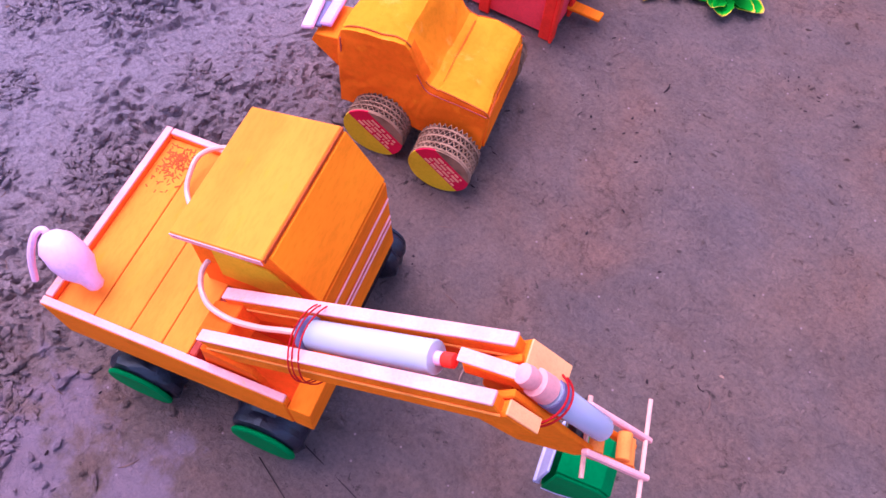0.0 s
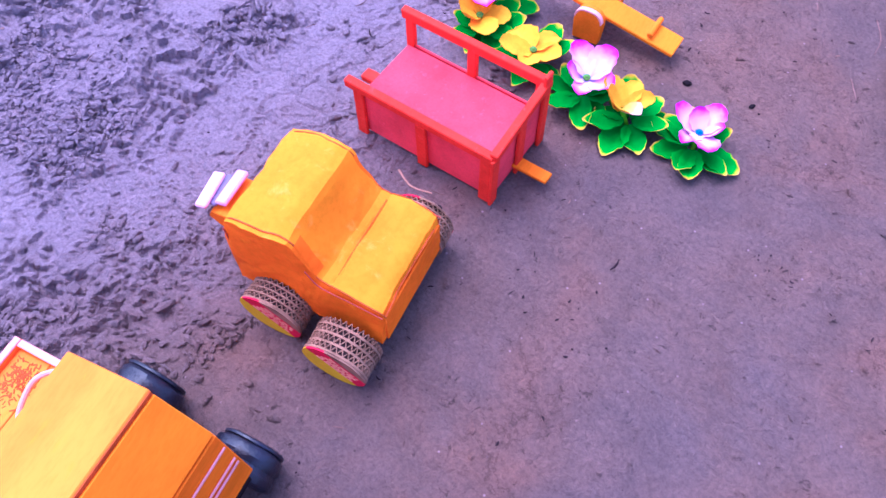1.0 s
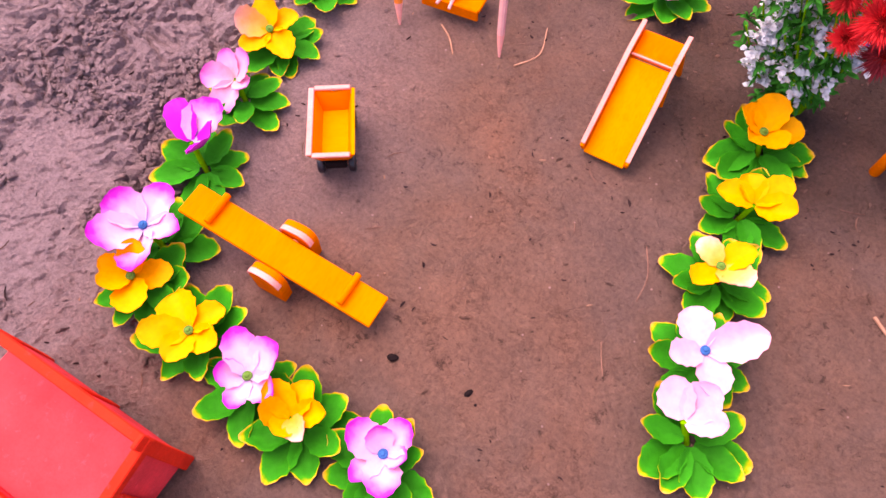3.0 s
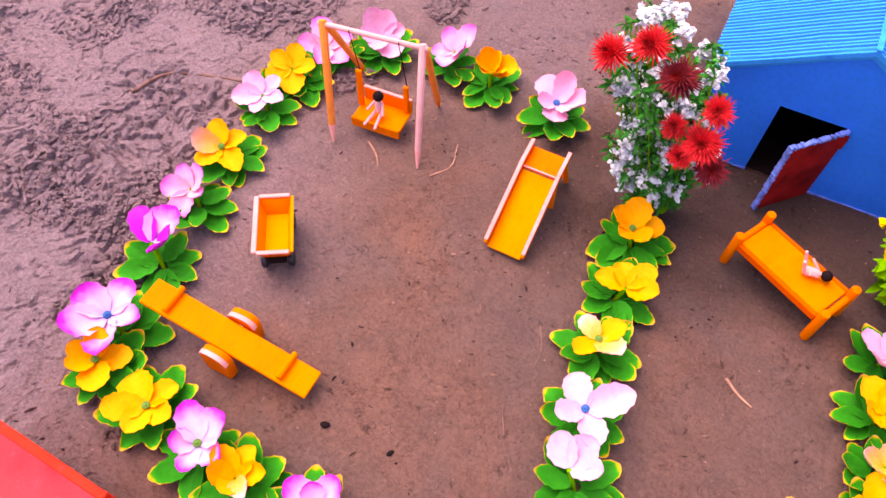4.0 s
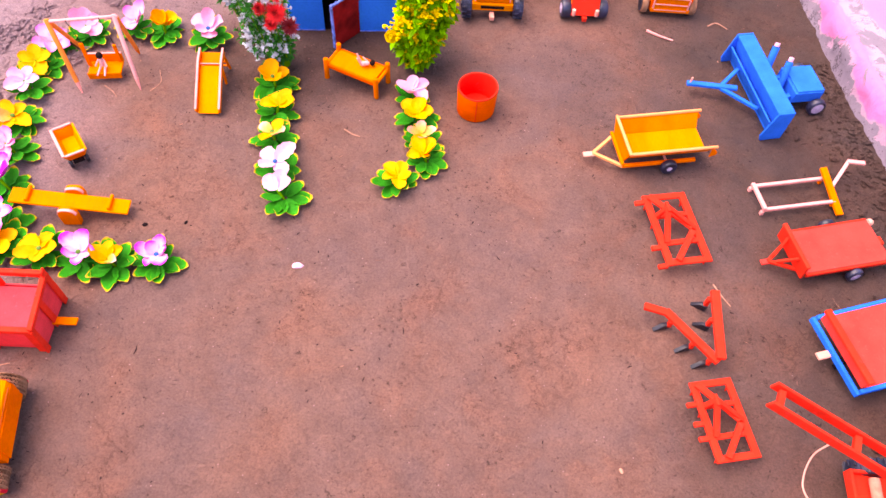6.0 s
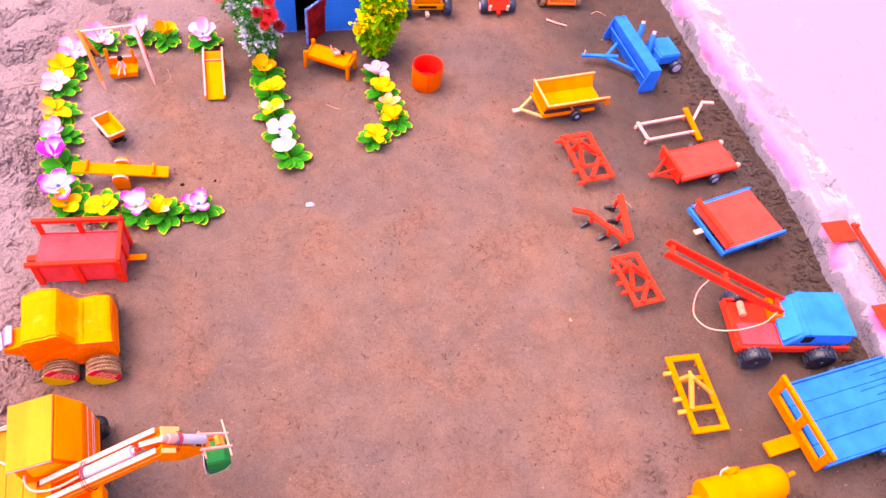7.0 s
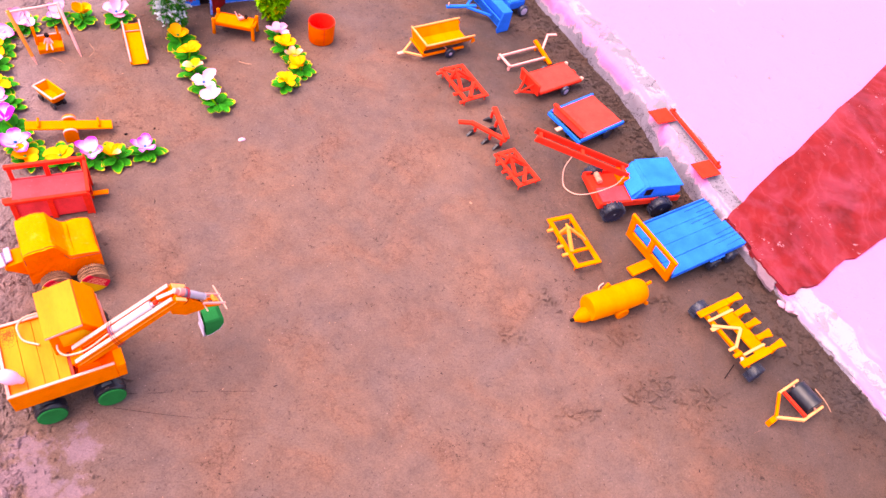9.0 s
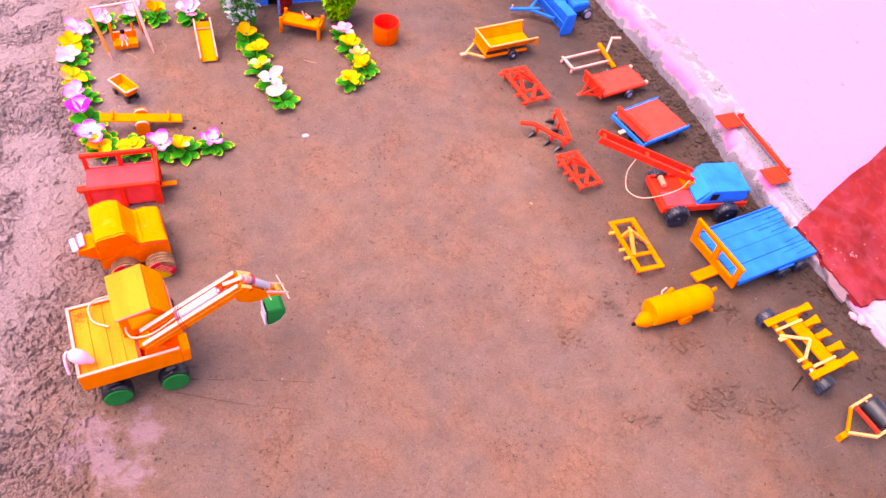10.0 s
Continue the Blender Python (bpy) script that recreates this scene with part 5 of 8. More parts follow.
def spiky(bm, c, up, r, n, rnd):
    """A red thistle-like bloom of narrow petals."""
    up = Vector(up).normalized()
    q = up.to_track_quat("Z", "Y").to_matrix()
    for i in range(n):
        a = 2.399 * i
        el = -0.10 + 1.5 * (i / n)
        d = q @ Vector((math.cos(a) * math.cos(el), math.sin(a) * math.cos(el), math.sin(el)))
        s = q @ Vector((-math.sin(a), math.cos(a), 0))
        ll = r * rnd.uniform(0.70, 1.20)
        w = r * 0.05
        v = [bm.verts.new(x) for x in (c, c + d * ll * 0.6 + s * w, c + d * ll, c + d * ll * 0.6 - s * w, c + d * ll * 0.6 + up * w)]
        for k in range(4):
            bm.faces.new((v[k], v[(k + 1) % 4], v[4]))


def bunch(name, x, y, axis, length, radius, label, kinds, seed):
    """A leaning bunch: wire stems fanning out along axis, small leaves and blossoms along each."""
    rnd = random.Random(seed)
    T = thing(name, x, y, 0, label, "artificial plant", z=0.0)
    ax = Vector(axis).normalized()
    q = ax.to_track_quat("Z", "Y").to_matrix()
    leaves, blossoms = B(), B()
    tips = []
    n_st = 44
    for i in range(n_st):
        a = 2.399 * i
        rr = math.sqrt((i + 0.5) / n_st)
        t = rnd.uniform(0.45, 1.0)
        side = q @ Vector((math.cos(a), math.sin(a), 0))
        root = side * radius * 0.12
        end = ax * length * t + side * radius * rr * rnd.uniform(0.55, 1.35)
        end.z = max(end.z, 0.012)
        midp = ax * length * t * 0.5 + side * radius * rr * 0.85
        midp.z = max(midp.z, 0.008)
        root.z = max(root.z, 0.001)
        part("stem", tube(B(), [root, midp, end], 0.0011, 5, 0.0006, 5), LIME_GREEN, T)
        path = smooth_path([root, midp, end], 7)
        for p in path[2:]:
            tuft(leaves, p + Vector((rnd.uniform(-1, 1), rnd.uniform(-1, 1), rnd.uniform(-1, 1))) * 0.006, kinds["leaf_n"], kinds["leaf_l"], kinds["leaf_w"], rnd)
        tips.append((end, side))
        for k in range(kinds["clumps"]):
            c = path[rnd.randrange(4, len(path))] + Vector((rnd.uniform(-1, 1), rnd.uniform(-1, 1), rnd.uniform(-0.3, 1))) * 0.008
            for _ in range(kinds["blossom_n"]):
                p = c + Vector((rnd.gauss(0, 1), rnd.gauss(0, 1), rnd.gauss(0, 1))) * kinds["clump_r"]
                tuft(blossoms, p, 6, kinds["blossom_l"], 0.42, rnd, 0.1)
    tagged(part("foliage", leaves, kinds["leaf_m"], T, kinds["leaf_label"], 180), kind="stuff")
    tagged(part("blossoms", blossoms, kinds["blossom_m"], T, kinds["blossom_label"], 180), kind="stuff")
    return T, rnd


SPRIG = dict(leaf_n=8, leaf_l=0.010, leaf_w=0.16, leaf_m=SPRIG_GREEN, leaf_label="small dark green leaves", clumps=4, clump_r=0.0038, blossom_n=10, blossom_l=0.0052, blossom_m=SPRIG_WHITE, blossom_label="tiny white blossoms")
T, rnd = bunch("artificial_plant", -0.130, 0.378, (-0.16, 0.0, 0.55), 0.205, 0.042, "artificial bunch of tiny white blossoms with spiky red blooms", SPRIG, 41)
for dx, dy, dz, r in ((0.016, -0.042, 0.147, 0.018), (0.014, -0.030, 0.172, 0.014), (0.028, -0.026, 0.110, 0.016), (-0.076, -0.032, 0.175, 0.018),
                      (-0.020, -0.038, 0.190, 0.018), (-0.048, -0.034, 0.202, 0.017), (-0.008, -0.044, 0.152, 0.012), (0.004, -0.040, 0.122, 0.012)):
    up = Vector((dx * 5, -0.7, 0.6)).normalized()
    b = B()
    spiky(b, Vector((dx, dy, dz)), up, r, 170, rnd)
    bl = part("red_bloom", b, BLOOM_DULL if dz in (0.110, 0.190) else BLOOM_RED, T, "spiky red cloth bloom", 180)
    b = B()
    spiky(b, Vector((dx, dy, dz)) + up * r * 0.55, up, r * 0.42, 40, rnd)
    part("bloom_heart", b, MAROON, bl, "dark bloom heart", 180)
LIMEY = dict(leaf_n=8, leaf_l=0.0165, leaf_w=0.25, leaf_m=LIME_GREEN, leaf_label="bright green leaves", clumps=3, clump_r=0.0062, blossom_n=13, blossom_l=0.0062, blossom_m=BLOOM_YELLOW, blossom_label="clusters of small yellow blossoms")
T, rnd = bunch("artificial_plant", 0.080, 0.425, (0.12, 0.05, 1.0), 0.200, 0.040, "artificial bunch of yellow blossoms and bright green leaves", LIMEY, 42)
for dx, dy, dz, tilt in ((-0.020, -0.022, 0.190, 45), (-0.030, -0.034, 0.090, 55)):
    c = Vector((dx, dy, dz))
    t = dz * 4
    b = B()
    for ring, (n, op, ln) in enumerate(((6, 18, 0.0130), (6, 42, 0.0122), (5, 62, 0.0110), (4, 78, 0.0095))):
        for i in range(n):
            bl = blade(ln, ln * 0.95, 0.22, 0.5, i + ring * 9 + int(t * 900), 0.0, 0, 5, 4)
            move(bl, Matrix.Translation(c) @ rot(tilt, 0, 0) @ rot(0, 0, 360 / n * i + 25 * ring) @ rot(0, -op, 0))
            me = bpy.data.meshes.new("tmp")
            bl.to_mesh(me)
            bl.free()
            b.from_mesh(me)
            bpy.data.meshes.remove(me)
    part("yellow_bloom", b, BLOOM_YELLOW, T, "cupped yellow cloth bloom", 60)


# ---- see-saw ----
def build_seesaw():
    T = thing("toy_seesaw", -0.336, 0.022, 11.0, "yellow wooden toy see-saw tipped to one side", "toy see-saw")
    m = Matrix.Translation((0, 0, 0.0235)) @ rot(0, 9.2, 0)
    pl = part("plank", box(B(), (-0.079, -0.0125, 0.0), (0.079, 0.0125, 0.004), m), YELLOW, T)
    for x in (-0.056, 0.053):
        part("handle", rod(B(), m @ Vector((x, -0.010, 0.0075)), m @ Vector((x, 0.015, 0.0075)), 0.0026, n=12, bevel=0.0004), AMBER, pl)
        part("handle_post", box(B(), (x - 0.002, -0.002, 0.0041), (x + 0.002, 0.002, 0.007), m, 0.0003), AMBER, pl)
    arc = [(0.0135 * math.copysign(abs(math.cos(a)) ** 0.7, math.cos(a)), 0.019 + 0.015 * math.sin(a) ** 0.8) for a in np.linspace(0.0, math.pi, 13)]
    arc = [(x, z.real) for x, z in arc]
    for y in (-0.0235, 0.0145):
        s = part("support", prism(B(), [(-0.0125, 0), (0.0125, 0)] + arc, 0.009, Matrix.Translation((0, y, 0))), AMBER, T)
        rim = [(x * 1.02, z + 0.0004) for x, z in arc[1:-1]] + [(x * 0.93, z - 0.0012) for x, z in arc[1:-1][::-1]]
        part("support_edge", prism(B(), rim, 0.0040, Matrix.Translation((0, y - 0.0002, 0)), 0), RAW, s, "bare pale edge")
    part("pivot_pin", rod(B(), (0, -0.0145, 0.021), (0, 0.0145, 0.021), 0.0022, n=10), WOODY, T)


build_seesaw()


# ---- small wagon ----
def build_wagon():
    T = thing("toy_wagon", -0.383, 0.120, -46.0, "small open yellow box wagon on black wheels", "toy wagon")
    a, b, z0, z1, t = 0.030, 0.0160, 0.0155, 0.0345, 0.0028
    af, bf = a * 0.72, b * 0.66
    part("box_floor", box(B(), (-af, -bf, z0), (af, bf, z0 + t)), LIFTED_YELLOW, T)
    for s in (-1, 1):
        ln = prism(B(), [(-af - 0.001, z0 + 0.001), (af + 0.001, z0 + 0.001), (a, z1), (-a, z1)], t, Matrix.Translation((0, s * bf - t / 2, 0)), 0.0004)
        bmesh.ops.transform(ln, matrix=Matrix(((1, 0, 0, 0), (0, 1, s * (b - bf) / (z1 - z0), -s * (b - bf) / (z1 - z0) * z0), (0, 0, 1, 0), (0, 0, 0, 1))), verts=ln.verts[:])
        sd = part("box_side", ln, LIFTED_YELLOW, T)
        if s < 0:
            part("side_edge", box(B(), (-a, s * b - 0.0022, z1 - 0.0004), (a, s * b + 0.0022, z1 + 0.0016), I4, 0.0004), RAW, sd, "bare pale edge")
        en = prism(B(), [(-bf, z0 + 0.001), (bf, z0 + 0.001), (b - 0.002, z1 - 0.0006), (0, z1 - 0.0030 if s < 0 else z1 - 0.0006), (-b + 0.002, z1 - 0.0006)], t, rot(0, 0, 90) @ Matrix.Translation((0, -s * af - t / 2, 0)), 0.0004)
        bmesh.ops.transform(en, matrix=Matrix(((1, 0, s * (a - af) / (z1 - z0), -s * (a - af) / (z1 - z0) * z0), (0, 1, 0, 0), (0, 0, 1, 0), (0, 0, 0, 1))), verts=en.verts[:])
        ed = part("box_end", en, AMBER if s > 0 else YELLOW, T)
        part("side_edge", box(B(), (s * a - 0.0018, -b + 0.0023, z1 - 0.0006), (s * a + 0.0018, b - 0.0023, z1 + 0.0014), I4, 0.0004), RAW, ed, "bare pale edge")
    for x, y in ((0.020, -0.015), (0.020, 0.015), (-0.020, -0.015), (-0.020, 0.015)):
        wheel(T, (x, y * 0.8, 0.0078), 0.0078, 0.005, tyre=BLACK, hub=BLACK)
    part("axle", rod(B(), (0.020, -0.015, 0.0075), (0.020, 0.015, 0.0075), 0.0015, n=8), WOODY, T)
    part("axle", rod(B(), (-0.020, -0.015, 0.0075), (-0.020, 0.015, 0.0075), 0.0015, n=8), WOODY, T)
    part("bearer", box(B(), (-0.026, -0.008, 0.0085), (0.026, 0.008, 0.0154)), DARK, T)


build_wagon()


# ---- slide ----
def build_slide():
    T = thing("toy_slide", -0.2165, 0.240, 11.6, "small yellow toy slide with pale side edges", "toy slide")
    w = 0.0165
    A, Bq, C = Vector((0, 0.0, 0.005)), Vector((0, 0.072, 0.038)), Vector((0, 0.098, 0.042))
    part("chute", beam(B(), A, Bq, 2 * w, 0.0025), LIFTED_YELLOW, T)
    part("platform", beam(B(), Bq + Vector((0, 0.0008, 0.001)), C, 2 * w, 0.0025), AMBER, T)
    part("platform_lip", beam(B(), Bq + Vector((-w, 0.001, 0.0035)), Bq + Vector((w, 0.001, 0.0035)), 0.0016, 0.0016, bevel=0.0003), RAW, T, "bare pale edge")
    for s in (-1, 1):
        o = Vector((s * (w + 0.0018), 0, 0.004))
        for p, q in ((A, Bq), (Bq, C)):
            r = part("side_rail", beam(B(), p + o, q + o, 0.003, 0.011), YELLOW, T)
            part("rail_edge", beam(B(), p + o + Vector((0, 0, 0.0062)), q + o + Vector((0, 0, 0.0062)), 0.0036, 0.0014, bevel=0.0003), RAW, r, "bare pale edge")
        part("leg", beam(B(), C + Vector((s * w, -0.004, 0)), Vector((s * (w + 0.003), 0.106, 0.0)), 0.004, 0.004), AMBER, T)
        part("leg", beam(B(), Bq + Vector((s * w, 0.002, -0.002)), Vector((s * (w + 0.002), 0.070, 0.0)), 0.004, 0.004), AMBER, T)
    for k in range(3):
        part("rung", beam(B(), (-w, 0.1045 - 0.002 * k, 0.008 + 0.010 * k), (w, 0.1045 - 0.002 * k, 0.008 + 0.010 * k), 0.0028, 0.0028, bevel=0.0003), AMBER, T)


build_slide()


# ---- swing and its doll ----
def build_swing():
    T = thing("toy_swing", -0.405, 0.290, 15.5, "toy swing of bare sticks with an orange seat", "toy swing")
    h = 0.105
    l, r = Vector((-0.060, 0.0065, h)), Vector((0.038, 0.0150, h))
    d = (r - l).normalized()
    part("top_bar", rod(B(), l - d * 0.005, r + d * 0.005, 0.0026, n=10, bevel=0.0005), PALESTICK, T)
    for top, foot, w, m in ((l, (-0.036, -0.041, 0.0), 0.0040, PALEAMBER), (r, (0.055, -0.038, 0.0), 0.0036, PALESTICK)):
        f = Vector(foot)
        knee = f.lerp(top, 0.16)
        lg = part("front_leg", rod(B(), knee, top + (top - f) * 0.03, w * 0.92, w, n=9, bevel=0.0004), m, T)
        part("leg_point", rod(B(), f, knee, 0.0010, w * 0.92, n=9), RAW, lg, "whittled pale point")
    for top, foot in ((l, (-0.0506, 0.0607, 0.0)), (r, (0.042, 0.0465, 0.0))):
        f = Vector(foot)
        knee = f.lerp(top, 0.12)
        lg = part("back_leg", rod(B(), knee, top + Vector((0, 0.006, -0.006)), 0.0034, 0.0038, n=9, bevel=0.0004), PALEAMBER, T)
        part("leg_point", rod(B(), f, knee, 0.0012, 0.0034, n=9), AMBER, lg)
    st = part("seat", box(B(), (-0.026, -0.016, 0.014), (0.026, 0.012, 0.018)), YELLOW, T)
    part("seat_back", box(B(), (-0.026, 0.0122, 0.0145), (0.026, 0.0155, 0.032)), YELLOW, st)
    part("seat_front", box(B(), (-0.026, -0.0192, 0.008), (0.026, -0.0162, 0.020)), AMBER, st)
    part("back_edge", box(B(), (-0.026, 0.0122, 0.0321), (0.026, 0.0155, 0.0338), I4, 0.0004), RAW, st, "bare pale edge")
    for x, foot, top, w in ((-0.0245, 0.002, 0.064, 0.0060), (0.0215, 0.0100, 0.052, 0.0050)):
        hg = part("hanger", beam(B(), (x, foot, 0.0185), (x, foot + 0.001, top), w, 0.0040, up=(0, 1, 0)), AMBER, T)
        end = l.lerp(r, 0.28 if x < 0 else 0.78)
        part("hanger_thread", tube(B(), [(x, foot + 0.0035, top - 0.012), (x, foot + 0.003, top), tuple(end + Vector((0, -0.003, 0.002))), tuple(end + Vector((0, 0.003, 0.002)))], 0.0005, 5, steps=2, smooth=False), DARK, hg, "thin dark thread")


build_swing()


def doll(name, x, y, z, rz, tilt, scale, label):
    """A matchstick doll: ball head, body and limbs in one mesh."""
    b = B()
    s = scale
    bmesh.ops.create_uvsphere(b, u_segments=12, v_segments=8, radius=0.0055 * s, matrix=Matrix.Translation((0, 0, 0.026 * s)))
    for f in b.faces:
        f.material_index = 1
    lathe(b, [(0.0022 * s, 0.004 * s), (0.0048 * s, 0.008 * s), (0.0042 * s, 0.016 * s), (0.0018 * s, 0.021 * s)], 12)
    for k in (-1, 1):
        rod(b, (k * 0.003 * s, 0, 0.006 * s), (k * 0.006 * s, -0.020 * s, 0.001 * s), 0.0019 * s, 0.0014 * s, 8)
        rod(b, (k * 0.004 * s, 0, 0.018 * s), (k * 0.009 * s, -0.008 * s, 0.010 * s), 0.0014 * s, n=8)
    move(b, pose(x, y, z, tilt, 0, rz))
    tagged(part(name, b, [SKIN, DARK]), label, "doll")


doll("doll", -0.4055, 0.286, 0.0182, 10, 0, 1.0, "tiny pale doll with dark hair sitting on the swing seat")


# ---- bed ----
def build_bed():
    T = thing("toy_bed", -0.005, 0.371, -16.0, "orange wooden toy bed with round posts", "toy bed")
    a, b = 0.046, 0.018
    part("mattress_board", box(B(), (-a + 0.004, -b, 0.028), (a - 0.004, b, 0.034)), YELLOW, T)
    for s in (-1, 1):
        part("end_rail", rod(B(), (s * a, -b - 0.001, 0.030), (s * a, b + 0.001, 0.030), 0.0032, n=12), AMBER, T)
        for k in (-1, 1):
            part("bed_post", rod(B(), (s * (a + 0.001), k * (b + 0.002), 0.0), (s * a, k * (b + 0.002), 0.043), 0.0042, n=14, bevel=0.0008), AMBER, T)
        part("side_rail", box(B(), (-a + 0.004, s * b - 0.002 + s * 0.0022, 0.026), (a - 0.004, s * b + 0.002 + s * 0.0022, 0.034)), ORANGE, T)


build_bed()
doll("doll", -0.002, 0.369, 0.0385, -75, -84, 0.9, "tiny pale doll with dark hair lying on the bed")


# ---- orange pot ----
def build_pot():
    T = thing("toy_pot", 0.199, 0.352, 0, "round orange pot with a red inside", "pot")
    b = lathe(B(), [(0.006, 0.0), (0.0300, 0.0), (0.0312, 0.002), (0.0325, 0.050), (0.0318, 0.0525), (0.0298, 0.0515), (0.0288, 0.006), (0.004, 0.0055)], 40, I4, 0.008, 3)
    for f in b.faces:
        c = f.calc_center_median()
        if c.z > 0.0505 or c.z > 0.005 and math.hypot(c.x, c.y) < 0.0300:
            f.material_index = 1
    part("wall", b, [ORANGE, RED], T)
    part("seam", beam(B(), (0.004, -0.0319, 0.003), (0.0042, -0.0331, 0.050), 0.0012, 0.001), RED, T)


build_pot()


# ---- the blue house ----
def build_house():
    T = thing("toy_house", -0.152, 0.461, 12.3, "blue cardboard toy house with a ridged roof and an open door", "toy house")
    W, D, E, A, xa = 0.204, 0.215, 0.114, 0.172, 0.106
    t = 0.004
    d0, d1, dh = 0.064, 0.124, 0.090
    # front gable with the doorway cut through
    f = B()
    prism(f, [(0, 0), (d0, 0), (d0, dh), (d1, dh), (d1, 0), (W, 0), (W, E), (xa, A), (0, E)], t, I4, 0.0005)
    wl = part("front_wall", f, HOUSE_BLUE, T)
    part("back_wall", prism(B(), [(0, 0), (W, 0), (W, E), (xa, A), (0, E)], t, Matrix.Translation((0, D - t, 0)), 0.0005), HOUSE_BLUE, T)
    part("side_wall", box(B(), (0, t, 0), (t, D - t, E)), HOUSE_BLUE, T)
    part("side_wall", box(B(), (W - t, t, 0), (W, D - t, E)), HOUSE_BLUE, T)
    part("house_floor", box(B(), (t, t, 0.0), (W - t, D - t, 0.003)), DARK, T)
    # corrugated roof sheets: real ridges running down the slope
    for x0, z0, x1, z1 in ((xa, A + 0.004, -0.008, E - 0.001), (xa, A + 0.004, W + 0.008, E - 0.001)):
        b = B()
        n = 46
        y0, y1 = -0.004, D + 0.006
        p, q = Vector((x0, 0, z0)), Vector((x1, 0, z1))
        nrm = Vector((-(q - p).z, 0, (q - p).x)).normalized()
        nrm = nrm if nrm.z > 0 else -nrm
        rows = []
        for i in range(n * 5 + 1):
            y = y0 + (y1 - y0) * i / (n * 5)
            hgt = (0.0006, 0.0010, 0.0006, -0.0040, -0.0040)[i % 5] + 0.0005 * noise.noise(Vector((y * 130, x1 * 9, 0)))
            rows.append([b.verts.new(p.lerp(q, k / 6) + nrm * (hgt + 0.0006 * noise.noise(Vector((y * 60, k, x1)))) + Vector((0, y, 0))) for k in range(7)])
        for a, c in zip(rows, rows[1:]):
            for k in range(6):
                b.faces.new((a[k], a[k + 1], c[k + 1], c[k]))
        g = bmesh.ops.extrude_face_region(b, geom=b.faces[:])
        for v in g["geom"]:
            if isinstance(v, bmesh.types.BMVert):
                v.co -= nrm * 0.0045
        part("roof_sheet", b, ROOF_BLUE, T, "ridged light blue card roof", 50)
    part("ridge_strip", beam(B(), (xa, -0.0045, A + 0.0055), (xa, D + 0.006, A + 0.0055), 0.005, 0.002), ROOF_BLUE, T)
    # door, standing open on its hinge side
    dm = Matrix.Translation((d1 - 0.001, -0.0006, 0.001)) @ rot(0, 0, 46)
    dr = part("door", box(B(), (-0.058, -0.004, 0), (0, 0.0, dh - 0.003), dm), MAROON, T, "open dark maroon door")
    rnd = random.Random(5)
    b, c = B(), B()
    for k in range(30):
        x0 = -0.0605 + 0.0605 * k / 30
        box(b, (x0, -0.0042 + rnd.uniform(-0.0006, 0.0006), dh - 0.003), (x0 + 0.0021, 0.0002 + rnd.uniform(-0.0005, 0.0005), dh - 0.0004 + rnd.uniform(-0.0009, 0.0011)), dm, 0.0003)
    for k in range(44):
        z0 = (dh - 0.003) * k / 44
        box(c, (-0.0605 + rnd.uniform(-0.0010, 0.0005), -0.0045 + rnd.uniform(-0.0006, 0.0004), z0), (-0.0580, 0.0004 + rnd.uniform(-0.0004, 0.0006), z0 + 0.0021), dm, 0.0003)
    part("door_edge", b, PALEBLUE, dr, "ragged pale blue card edge")
    part("door_edge", c, PALEBLUE, dr, "ragged pale blue card edge")
    for a, c in ((0.0, d0), (d1, W)):
        b = B()
        n = 14
        for k in range(n):
            x0, x1 = a + (c - a) * k / n, a + (c - a) * (k + 1) / n
            hh = 0.0020 + 0.0014 * noise.noise(Vector((x0 * 210, 3.3, 0)))
            box(b, (x0, -0.0012, 0.0), (x1 + 0.0003, 0.0002, hh), I4, 0.0002)
        part("wall_edge", b, PALEBLUE, wl, "thin worn pale edge")
    part("hinge", rod(B(), (d1 + 0.001, -0.003, 0.070), (d1 + 0.001, -0.003, 0.084), 0.0026, n=10), MAROON, dr)


build_house()


